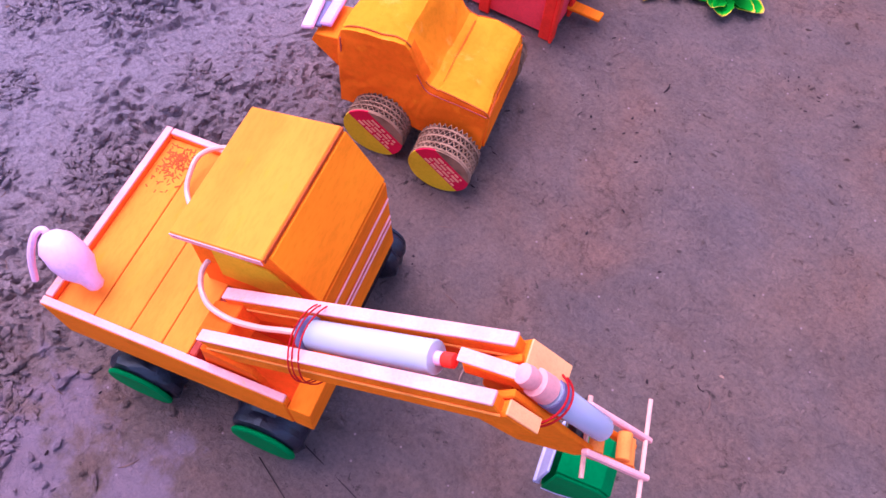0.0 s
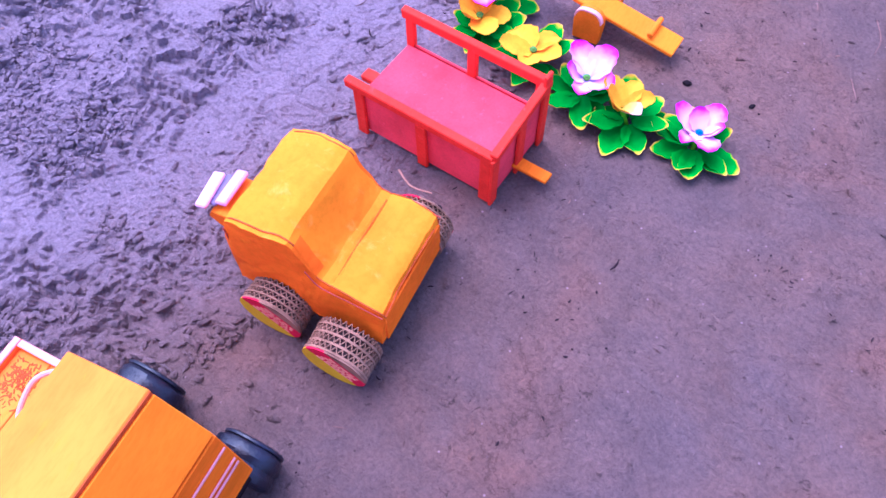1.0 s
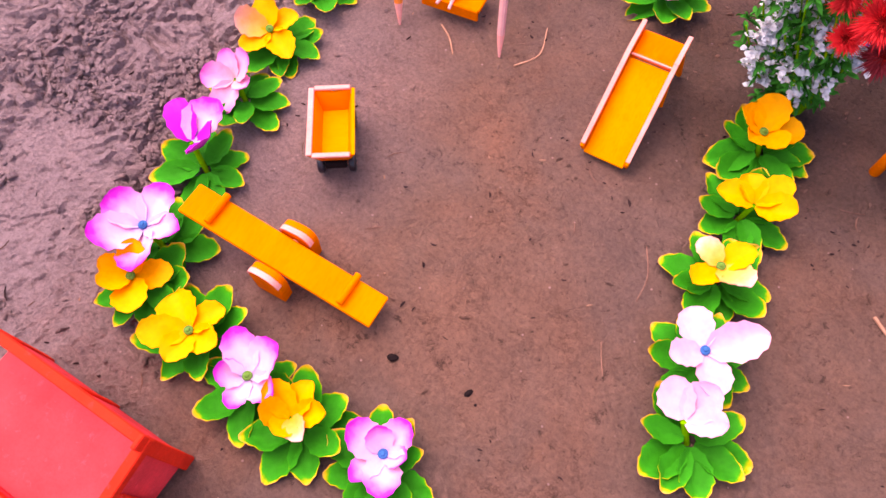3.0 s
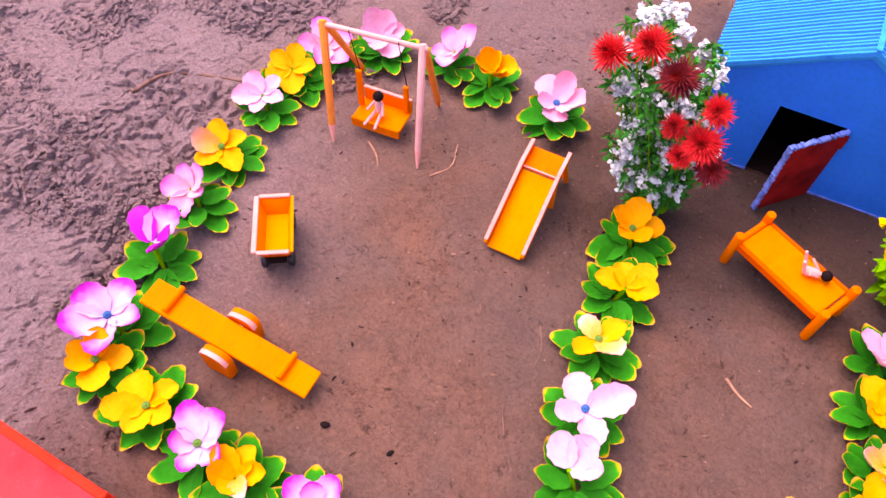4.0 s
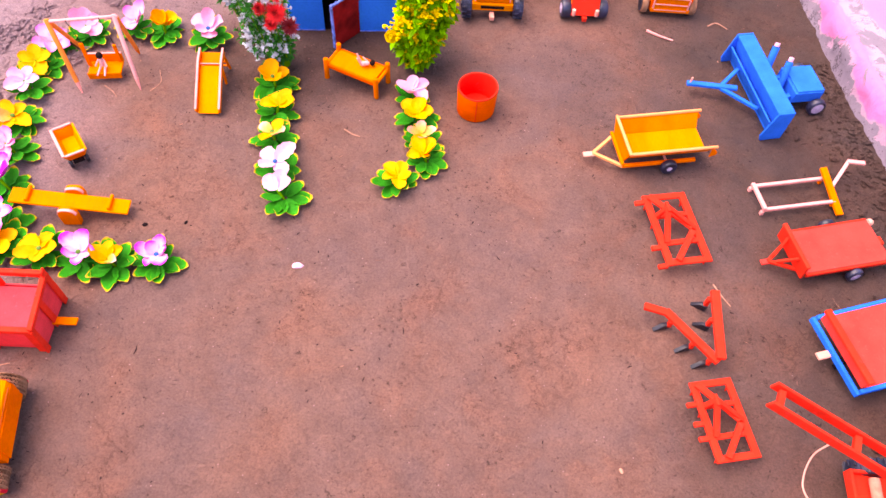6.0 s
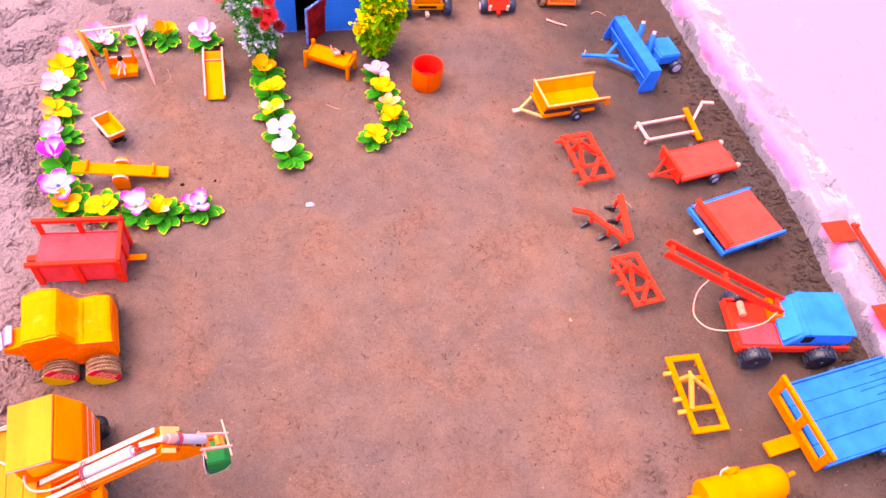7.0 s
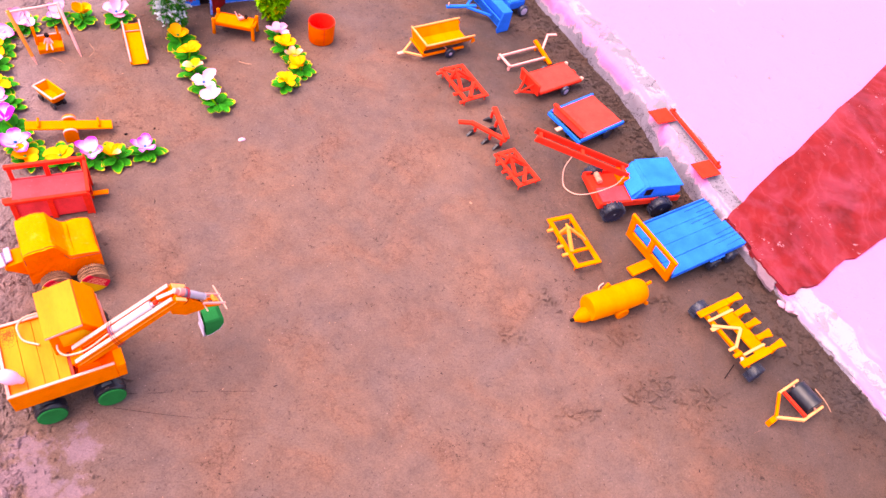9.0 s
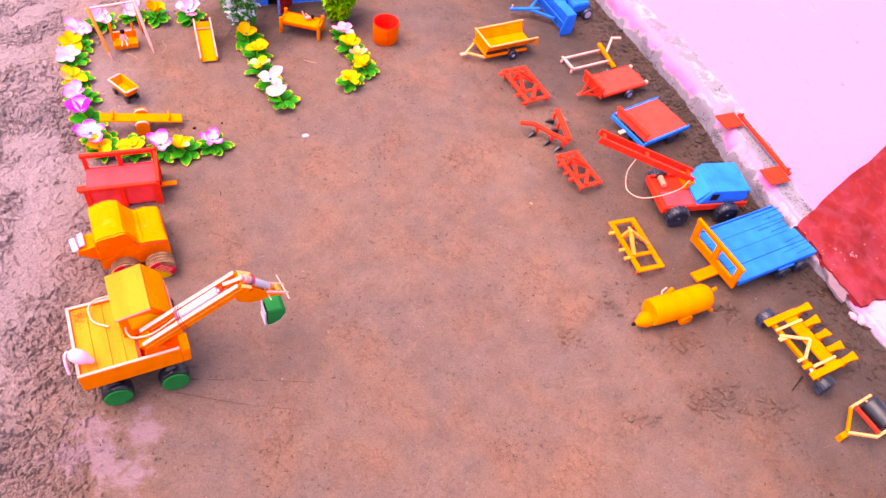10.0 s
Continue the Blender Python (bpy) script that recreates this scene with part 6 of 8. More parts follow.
# ---- the three tractors and trucks at the far side ----
def build_tractor(x, y, rz, hood, grille, label, track, fw, rw, hood_w, hood_l, hood_z, tread, hubm, seatm, lamps, grille_z):
    """A toy tractor; +x is its front, the origin under the middle of the front axle."""
    T = thing("toy_tractor", x, y, rz, label, "toy tractor")
    h = track / 2
    for s in (-1, 1):
        wheel(T, (0, s * h, fw), fw, 0.017, tyre=RUBBER, hub=hubm, treads=tread, labels=("black lugged tyre" if tread else "", ""))
        wheel(T, (-0.098, s * (h + 0.006), rw), rw, 0.022, tyre=RUBBER, hub=hubm, treads=tread + 6 if tread else 0)
    part("front_axle", box(B(), (-0.008, -h + 0.009, fw - 0.006), (0.010, h - 0.009, fw + 0.008)), hood, T)
    part("axle_slot", box(B(), (0.0102, -h * 0.45, fw - 0.001), (0.0112, h * 0.45, fw + 0.005)), DARK, T)
    part("rear_axle", rod(B(), (-0.098, -h, rw), (-0.098, h, rw), 0.004), DARK, T)
    b = prism(B(), [(0.010 if lamps else 0.004, hood_z - 0.030), (-0.002 if lamps else 0.004, hood_z - 0.006), (-0.006, hood_z), (-hood_l, hood_z + 0.006), (-hood_l, hood_z - 0.030)], hood_w, Matrix.Translation((0, -hood_w / 2, 0)), 0.0012)
    hd = part("bonnet", b, hood, T)
    part("bonnet_top", beam(B(), (-0.004, 0, hood_z + 0.0014), (-hood_l, 0, hood_z + 0.0074), hood_w + 0.003, 0.002), hood, hd)
    if lamps:
        part("grille", beam(B(), (-0.0030, 0, hood_z - 0.001), (0.0165, 0, grille_z), hood_w * 0.98, 0.003, up=(1, 0, 0)), grille, hd, "sloping red grille")
        part("cross_bar", box(B(), (-0.082, -0.058, 0.050), (-0.073, 0.058, 0.056)), RED, T, "red cross bar")
        for sd in (-1, 1):
            part("strut", tube(B(), [(-0.022, sd * hood_w * 0.51, 0.034), (-0.045, sd * 0.042, 0.040), (-0.072, sd * 0.052, 0.057)], 0.0016, 7), WOODY, T, "bent pale strut")
    else:
        part("grille", box(B(), (0.0042, -hood_w * 0.49, grille_z), (0.0068, hood_w * 0.49, hood_z - 0.006)), grille, hd)
        for sd in (-1, 1):
            part("bonnet_edge", box(B(), (0.0044, sd * hood_w * 0.505 - 0.0012, grille_z), (0.0080, sd * hood_w * 0.505 + 0.0012, hood_z - 0.004), I4, 0.0004), RAW, hd, "bare pale edge")
    for k in range(0 if lamps else 7):
        part("grille_rib", box(B(), (0.0069, hood_w * (-0.44 + 0.14 * k), grille_z + 0.002), (0.0078, hood_w * (-0.40 + 0.14 * k), hood_z - 0.008), I4, 0.0002), YELLOW, hd)
    part("exhaust", rod(B(), (-hood_l * 0.55, hood_w * 0.05, hood_z), (-hood_l * 0.55, hood_w * 0.05, hood_z + (0.018 if lamps else 0.009)), 0.0034 if lamps else 0.0062, n=16, bevel=0.0006), DARK, hd, "dark round exhaust cap")
    part("hitch", box(B(), (0.008, -0.004, 0.006), (0.024, 0.004, 0.014)), RED if lamps else WOODY, T, "red hitch stub" if lamps else "pale stick hitch")
    if lamps:
        for s in (-1, 1):
            part("headlamp", rod(B(), (0.0165, s * hood_w * 0.40, 0.014), (0.0165, s * hood_w * 0.40, 0.027), 0.0034, n=12, bevel=0.0006), WOODY, hd, "pale round headlamp")
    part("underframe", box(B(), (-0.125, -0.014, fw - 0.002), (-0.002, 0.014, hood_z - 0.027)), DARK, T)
    part("footplate", box(B(), (-0.125, -h + 0.010, 0.030), (-hood_l - 0.001, h - 0.010, 0.034)), seatm, T)
    part("seat", box(B(), (-0.120, -0.016, 0.035), (-0.096, 0.016, 0.046)), DARK, T)
    part("seat_back", box(B(), (-0.126, -0.016, 0.047), (-0.121, 0.016, 0.070)), DARK, T)
    ring = [(-hood_l - 0.010 + 0.004 * math.cos(a), 0.013 * math.sin(a), hood_z + 0.012 + 0.011 * math.cos(a)) for a in np.linspace(0, 2 * math.pi, 18)]
    part("steering_wheel", tube(B(), ring, 0.0014, 6, steps=2), DARK, T)
    for s in (-1, 1):
        y0 = s * (h + 0.006)
        pts = [(-0.098 + (rw + 0.004) * math.cos(a), rw + (rw + 0.004) * math.sin(a)) for a in np.linspace(0.35, 2.5, 10)]
        pts += [(-0.098 + (rw + 0.0015) * math.cos(a), rw + (rw + 0.0015) * math.sin(a)) for a in np.linspace(2.5, 0.35, 10)]
        part("mudguard", prism(B(), pts, 0.024, Matrix.Translation((0, y0 - 0.012, 0)), 0), seatm, T)
    return T


build_tractor(0.190, 0.586, -79.3, LIFTED_YELLOW, YELLOW, "yellow toy tractor with black lugged tyres", 0.092, 0.0225, 0.036, 0.061, 0.070, 0.060, 14, RUBBER, AMBER, False, 0.035)
build_tractor(0.354, 0.623, -78.0, AMBER, RED, "orange toy tractor with a red radiator grille", 0.066, 0.017, 0.030, 0.052, 0.070, 0.056, 0, HUB, RED, True, 0.014)


def build_tipper():
    T = thing("toy_tipper_truck", 0.510, 0.662, -82.0, "orange toy tipper truck with pale board edges", "toy truck")
    w = 0.037
    # +x is the front
    b = prism(B(), [(0.0, 0.010), (0.002, 0.042), (-0.006, 0.050), (-0.030, 0.054), (-0.030, 0.010)], 2 * w, Matrix.Translation((0, -w, 0)), 0.0008)
    c = part("cab", b, ORANGE, T)
    part("bumper", box(B(), (0.0015, -w + 0.001, 0.010), (0.0050, w - 0.001, 0.018)), AMBER, c)
    for z0, z1, s in ((0.014, 0.0165, 0), (0.040, 0.0425, 0), (0.026, 0.028, 0)):
        part("panel_edge", box(B(), (0.0015, -w + 0.0068, z0), (0.0052, w - 0.0068, z1)), RAW, c, "bare pale edge")
    for y in (-w + 0.004, w - 0.0065):
        part("panel_edge", box(B(), (0.0014, y, 0.0168), (0.0050, y + 0.0025, 0.0398)), RAW, c, "bare pale edge")
    part("front_panel", box(B(), (0.001, -w + 0.0068, 0.0168), (0.0035, w - 0.0068, 0.0398)), AMBER, c)
    # hopper
    hp = [(-0.034, 0.030), (-0.022, 0.074), (-0.020, 0.082), (-0.120, 0.082), (-0.120, 0.030)]
    for y in (-w - 0.004, w + 0.001):
        part("hopper_side", prism(B(), hp, 0.003, Matrix.Translation((0, y, 0))), ORANGE, T)
        part("side_edge", beam(B(), (-0.020, y + 0.0015, 0.083), (-0.120, y + 0.0015, 0.083), 0.0034, 0.0016, bevel=0.0003), RAW, T, "bare pale edge")
    part("hopper_front", beam(B(), (-0.0335, 0, 0.030), (-0.0215, 0, 0.076), 2 * w, 0.003, up=(1, 0, 0)), AMBER, T)
    part("hopper_lip", box(B(), (-0.022, -w - 0.006, 0.077), (-0.006, w + 0.006, 0.0815)), CORAL, T, "faded red hopper lip")
    part("lip_edge", box(B(), (-0.0056, -w - 0.006, 0.077), (-0.0044, w + 0.006, 0.0813)), RAW, T, "bare pale edge")
    part("hopper_floor", box(B(), (-0.120, -w, 0.030), (-0.036, w, 0.034)), MAROON, T)
    part("hopper_back", box(B(), (-0.120, -w, 0.0345), (-0.117, w, 0.080)), ORANGE, T)
    for x in (-0.012, -0.098):
        for s in (-1, 1):
            wheel(T, (x, s * (w + 0.010 if s < 0 else w + 0.004), 0.019), 0.019, 0.012, tyre=CARD, hub=RUBBER, hub_r=0.86, labels=("pale wooden tread", "black wheel face"))
    part("chassis", box(B(), (-0.115, -0.018, 0.012), (-0.031, 0.018, 0.0296)), DARK, T)
    for x in (-0.012, -0.098):
        part("axle", rod(B(), (x, -w - 0.01, 0.019), (x, w + 0.01, 0.019), 0.0028), WOODY, T)


build_tipper()


# ---- yellow tipping trailer ----
def build_yellow_trailer():
    T = thing("toy_trailer", 0.4399, 0.2966, 19.2, "yellow toy trailer with pale stick edges and a drawbar", "toy trailer", size=0.957)
    L, y0, y1 = 0.140, -0.030, 0.046
    # +x away from the drawbar; trough with sloping sides, open at its tail
    part("trough_floor", box(B(), (0.002, y0 + 0.014, 0.022), (L, y1 - 0.012, 0.025)), YELLOW, T)
    for s, ya, yb in ((1, y0 + 0.014, y0), (-1, y1 - 0.012, y1 + 0.004)):
        sd = part("trough_side", beam(B(), (0.001 + L / 2, ya, 0.0245), (0.001 + L / 2, yb, 0.0475), L, 0.003, up=(0, 0, 1)), YELLOW, T)
        part("side_stick", rod(B(), (0.0, yb, 0.049), (L + 0.006, yb, 0.049), 0.0026, n=10, bevel=0.0005), PALE_YELLOW, sd, "pale round stick edge")
        part("flare", prism(B(), [(0, 0), (0.012, 0.004), (0.012, 0.010), (0, 0.024)], 0.002, Matrix.Translation((L - 0.002, yb - 0.001, 0.026))), AMBER, sd)
    hb = part("headboard", prism(B(), [(y0 + 0.012, 0.018), (y1 - 0.010, 0.018), (y1 + 0.006, 0.050), (y0 - 0.002, 0.050)], 0.003, rot(0, 0, 90) @ I4), AMBER, T)
    part("head_stick", rod(B(), (-0.001, y0 - 0.003, 0.051), (-0.001, y1 + 0.006, 0.051), 0.0026, n=10), PALE_YELLOW, hb, "pale round stick edge")
    for y in (y0 + 0.004, y1 - 0.006):
        part("chassis_stick", beam(B(), (-0.006, y, 0.0165), (L - 0.02, y, 0.0165), 0.006, 0.006), AMBER, T)
    part("cross_stick", beam(B(), (-0.006, y0 + 0.002, 0.022), (-0.006, y1 - 0.004, 0.022), 0.005, 0.005), AMBER, T)
    tip = Vector((-0.046, 0.008, 0.014))
    part("drawbar", beam(B(), (-0.004, y0 + 0.004, 0.015), tip, 0.0055, 0.005), PALE_YELLOW, T, "pale stick drawbar")
    part("drawbar", beam(B(), (-0.004, y1 - 0.008, 0.015), tip, 0.0055, 0.005), PALE_YELLOW, T, "pale stick drawbar")
    part("hitch_tab", box(B(), (-0.062, 0.003, 0.0105), (-0.040, 0.013, 0.0135)), WOODY, T)
    for y in (y0 - 0.004, y1 + 0.004):
        wheel(T, (0.072, y, 0.0135), 0.0135, 0.011, tyre=RUBBER, hub=HUB, hub_r=0.35)
    part("axle", rod(B(), (0.072, y0 - 0.004, 0.0135), (0.072, y1 + 0.004, 0.0135), 0.002), WOODY, T)


build_yellow_trailer()


# ---- blue grader / seed drill ----
def build_seeder():
    T = thing("toy_land_leveller", 0.6573, 0.4839, 18.9, "blue toy land leveller with a wide blade and two wheels", "toy implement", size=0.951)
    # local y along the blade, +x to the wheels
    hw = 0.094
    b = prism(B(), [(-hw, 0.0), (hw, 0.0), (hw, 0.008), (0.030, 0.034), (-0.030, 0.034), (-hw, 0.008)], 0.004, rot(0, 0, 90))
    part("blade", b, BLUE, T)
    part("blade_face", beam(B(), (-0.002, 0, 0.004), (-0.018, 0, 0.040), 2 * hw * 0.98, 0.003), BLUE, T)
    part("hopper_front", beam(B(), (-0.004, 0, 0.028), (-0.012, 0, 0.062), 2 * hw, 0.003, up=(1, 0, 0)), BLUE, T)
    part("hopper_top", box(B(), (-0.014, -hw, 0.0605), (0.016, hw, 0.0635)), BLUE, T)
    part("hopper_back", box(B(), (0.013, -hw, 0.020), (0.016, hw, 0.0603)), BLUE, T)
    for s in (-1, 1):
        part("end_plate", prism(B(), [(-0.022, 0.0), (0.016, 0.002), (0.016, 0.064), (-0.014, 0.064), (-0.026, 0.012)], 0.003, Matrix.Translation((0, s * (hw + 0.002) - 0.0015, 0))), BLUE, T)
    part("drawbar", beam(B(), (-0.034, 0.004, 0.024), (-0.118, 0.030, 0.020), 0.010, 0.006), BLUE, T)
    part("drawbar_brace", beam(B(), (-0.012, 0.054, 0.020), (-0.062, 0.014, 0.021), 0.007, 0.006), BLUE, T)
    part("drawbar_brace", beam(B(), (-0.012, -0.044, 0.020), (-0.062, 0.010, 0.021), 0.007, 0.006), BLUE, T)
    part("hitch_pin", rod(B(), (-0.113, 0.0285, 0.023), (-0.113, 0.0285, 0.034), 0.0018, n=8), WOODY, T)
    part("box", box(B(), (0.052, -0.036, 0.020), (0.106, 0.030, 0.042)), BLUE, T)
    part("box_lid", box(B(), (0.056, -0.034, 0.0422), (0.107, 0.028, 0.0448)), BLUE, T)
    part("link_arm", box(B(), (0.0165, -0.030, 0.022), (0.0518, -0.022, 0.030)), BLUE, T)
    part("link_arm", box(B(), (0.0165, 0.016, 0.022), (0.0518, 0.024, 0.030)), BLUE, T)
    for y, x0 in ((0.034, 0.020), (0.008, 0.040)):
        c = part("cylinder", rod(B(), (x0, y - 0.012, 0.030), (x0 + 0.012, y + 0.010, 0.078 if y > 0.02 else 0.066), 0.0062, n=14, bevel=0.0008), BLUE, T)
        part("cylinder_cap", rod(B(), (x0 + 0.0122, y + 0.0103, 0.0788 if y > 0.02 else 0.0668), (x0 + 0.0138, y + 0.0133, 0.084 if y > 0.02 else 0.073), 0.0045, n=12, bevel=0.0006), WHITE, c, "pale cap")
    for y in (-0.046, 0.042):
        wheel(T, (0.098, y, 0.0165), 0.0165, 0.012, tyre=RUBBER, hub=HUB, hub_r=0.68)
    part("axle", rod(B(), (0.098, -0.046, 0.0165), (0.098, 0.042, 0.0165), 0.002), DARK, T)


build_seeder()


# ---- bare stick frame with a cranked handle ----
def build_stickframe():
    T = thing("toy_ridger_frame", 0.6547, 0.2585, 20.3, "bare pale stick frame with a cranked handle", "toy implement", size=0.932)
    L, h = 0.128, 0.024
    for y in (-h, h):
        part("long_stick", beam(B(), (0, y, 0.012), (L, y, 0.012), 0.0058, 0.0055), RAW, T)
        part("short_post", box(B(), (L - 0.004, y - 0.003, 0.0), (L + 0.002, y + 0.003, 0.009)), AMBER, T)
    part("end_stick", beam(B(), (0.0, -h - 0.003, 0.0172), (0.0, h + 0.003, 0.0172), 0.0065, 0.005), RAW, T)
    part("end_foot", box(B(), (-0.003, -h - 0.003, 0.0), (0.003, -h + 0.003, 0.009)), RAW, T)
    part("end_foot", box(B(), (-0.003, h - 0.003, 0.0), (0.003, h + 0.003, 0.009)), RAW, T)
    part("cross_bar", beam(B(), (L, -h - 0.024, 0.006), (L, h + 0.012, 0.026), 0.011, 0.006), AMBER, T, "amber cross bar")
    part("handle", beam(B(), (L + 0.004, 0.002, 0.018), (L + 0.046, 0.040, 0.030), 0.006, 0.004), RAW, T)
    part("handle_grip", beam(B(), (L + 0.044, 0.040, 0.0316), (L + 0.072, 0.032, 0.0316), 0.008, 0.004), RAW, T)


build_stickframe()


# ---- harrows: a frame with a headstock and tines ----
def build_harrow(x, y, rz, L, W, mat, label, tabs, size=1.0, mast=True):
    T = thing("toy_harrow", x, y, rz, label, "toy harrow", "harrows", size=size)
    z = 0.016
    for s in (-1, 1):
        part("side_bar", box(B(), (-L / 2, s * W / 2 - 0.0055, z), (L / 2, s * W / 2 + 0.0055, z + 0.004)), mat, T)
        part("end_bar", box(B(), (s * (L / 2 - 0.005) - 0.005, -W / 2 + 0.0047, z + 0.0005), (s * (L / 2 - 0.005) + 0.005, W / 2 - 0.0047, z + 0.0045)), mat, T)
    for u in (-0.18, 0.20):
        part("cross_bar", box(B(), (u * L - 0.004, -W / 2 + 0.0047, z + 0.001), (u * L + 0.004, W / 2 - 0.0047, z + 0.005)), mat, T)
    pale = PALEAMBER if mat is AMBER else mat
    if mast:
        a = Vector((-0.02, -W * 0.25, z + 0.030))
        part("mast", beam(B(), (-0.18 * L, -W * 0.40, z + 0.005), a, 0.008, 0.005), pale, T)
        part("mast", beam(B(), (0.20 * L, -W * 0.40, z + 0.005), a, 0.008, 0.005), pale, T)
        part("mast_brace", beam(B(), a, (0.05 * L, W * 0.46, z + 0.005), 0.0065, 0.005), pale, T)
        part("mast_pin", rod(B(), a + Vector((-0.008, 0, 0)), a + Vector((0.008, 0, 0)), 0.0028, n=10), pale, T)
    if mat is RED:
        p, q = Vector((-L * 0.46, -W * 0.44, z + 0.0075)), Vector((L * 0.05, W * 0.36, z + 0.0085))
        part("diagonal_board", beam(B(), p, q, 0.010, 0.004), mat, T)
        part("diagonal_board", beam(B(), q + Vector((0.004, 0, -0.001)), Vector((L * 0.46, -W * 0.30, z + 0.0075)), 0.009, 0.004), mat, T)
    for u in tabs:
        part("hitch_tab", box(B(), (u * L - 0.0035, -W / 2 - 0.020, z + 0.001), (u * L + 0.0035, -W / 2 - 0.0057, z + 0.006)), pale, T)
    for u in (-0.42, -0.14, 0.14, 0.42):
        for s in (-1, 1):
            part("tine", rod(B(), (u * L, s * W / 2, z + 0.001), (u * L + 0.003, s * W / 2, 0.0), 0.0024, 0.0012, n=8), mat, T)
    return T


build_harrow(0.5275, 0.1693, -70.0, 0.124, 0.058, RED, "red toy harrow frame with a headstock", (-0.40, 0.25, 0.5))
build_harrow(0.5926, -0.1136, -70.0, 0.118, 0.054, RED, "red toy harrow frame with stubby hitch tabs", (-0.22, 0.02, 0.20), 0.90)
build_harrow(0.6641, -0.3265, -77.8, 0.140, 0.054, AMBER, "amber toy harrow frame with pale pegs", (-0.28, 0.06, 0.22), 0.954)


# ---- V-shaped red plough ----
def build_plough():
    T = thing("toy_plough", 0.5807, -0.0375, 2.7, "red V-shaped toy plough with black shares", "toy plough")
    z = 0.026
    a, b_, c, k = Vector((-0.094, 0.066, z)), Vector((-0.062, 0.060, z)), Vector((0.0, 0.0, z)), Vector((0.0, 0.098, z))
    part("handle", beam(B(), a, b_, 0.010, 0.006), RED, T)
    part("beam", beam(B(), b_, c, 0.011, 0.006, ext=0.004), RED, T)
    part("beam", beam(B(), c + Vector((0.004, 0.002, 0.0062)), k + Vector((0.002, 0, 0.0062)), 0.012, 0.006, ext=0.003), RED, T)
    for p, d in (((-0.056, 0.050), 1), ((-0.028, 0.022), 1), ((-0.006, 0.002), 1), ((-0.004, 0.090), -1), ((-0.003, 0.058), -1)):
        lg = part("share_leg", box(B(), (p[0] - 0.003, p[1] - 0.003, 0.008), (p[0] + 0.003, p[1] + 0.003, z - 0.0032 if d > 0 else z + 0.0030)), RED, T)
        bb = prism(B(), [(-0.016, 0.0), (0.006, 0.0), (0.007, 0.012), (-0.004, 0.012)], 0.006, Matrix.Translation((p[0] - 0.004, p[1] - 0.003, 0.0)) @ rot(0, 0, 20 * d))
        part("share", bb, BLACK, lg, "black plough share")


build_plough()


# ---- red flat trailer ----
def build_red_trailer():
    T = thing("toy_trailer", 0.6985, 0.1575, 22.3, "red flat toy trailer with a headboard and pale tail knobs", "toy trailer", size=0.853)
    L, h = 0.158, 0.041
    part("bed", box(B(), (0.0, -h, 0.026), (L, h, 0.031)), BRICK, T)
    for s in (-1, 1):
        part("side_rail", box(B(), (0, s * h - 0.002 + s * 0.0021, 0.022), (L, s * h + 0.002 + s * 0.0021, 0.030)), RED, T)
        part("tail_knob", lathe(B(), [(0.002, 0), (0.0062, 0.001), (0.0068, 0.006), (0.004, 0.010), (0.001, 0.0105)], 14, Matrix.Translation((L + 0.001, s * (h - 0.004), 0.027)) @ rot(0, 90, 0)), WOODY, T, "round pale knob")
        wheel(T, (0.092, s * (h + 0.010), 0.0145), 0.0145, 0.010, tyre=RUBBER, hub=HUB, hub_r=0.6)
    part("tail_tab", box(B(), (L + 0.0004, -0.008, 0.022), (L + 0.010, 0.008, 0.026)), RED, T)
    hb = part("headboard", box(B(), (-0.006, -h - 0.003, 0.020), (-0.001, h + 0.003, 0.055), rot(0, -8, 0)), RED, T)
    part("head_rail", box(B(), (-0.0075, -h - 0.004, 0.0552), (0.0, h + 0.004, 0.0595), rot(0, -8, 0)), RED, hb)
    tip = Vector((-0.046, 0.0, 0.016))
    for s in (-1, 1):
        part("drawbar", beam(B(), (-0.002, s * 0.028, 0.020), tip, 0.006, 0.006), RED, T)
        part("headboard_brace", beam(B(), (-0.012, s * 0.022, 0.050), (-0.034, s * 0.006, 0.020), 0.005, 0.005), RED, T)
    part("hitch_tab", box(B(), (-0.058, -0.005, 0.013), (-0.042, 0.005, 0.0165)), BRICK, T)
    part("axle", rod(B(), (0.092, -h - 0.01, 0.0145), (0.092, h + 0.01, 0.0145), 0.002), DARK, T)
    part("axle_block", box(B(), (0.082, -0.02, 0.016), (0.102, 0.02, 0.0258)), DARK, T)


build_red_trailer()


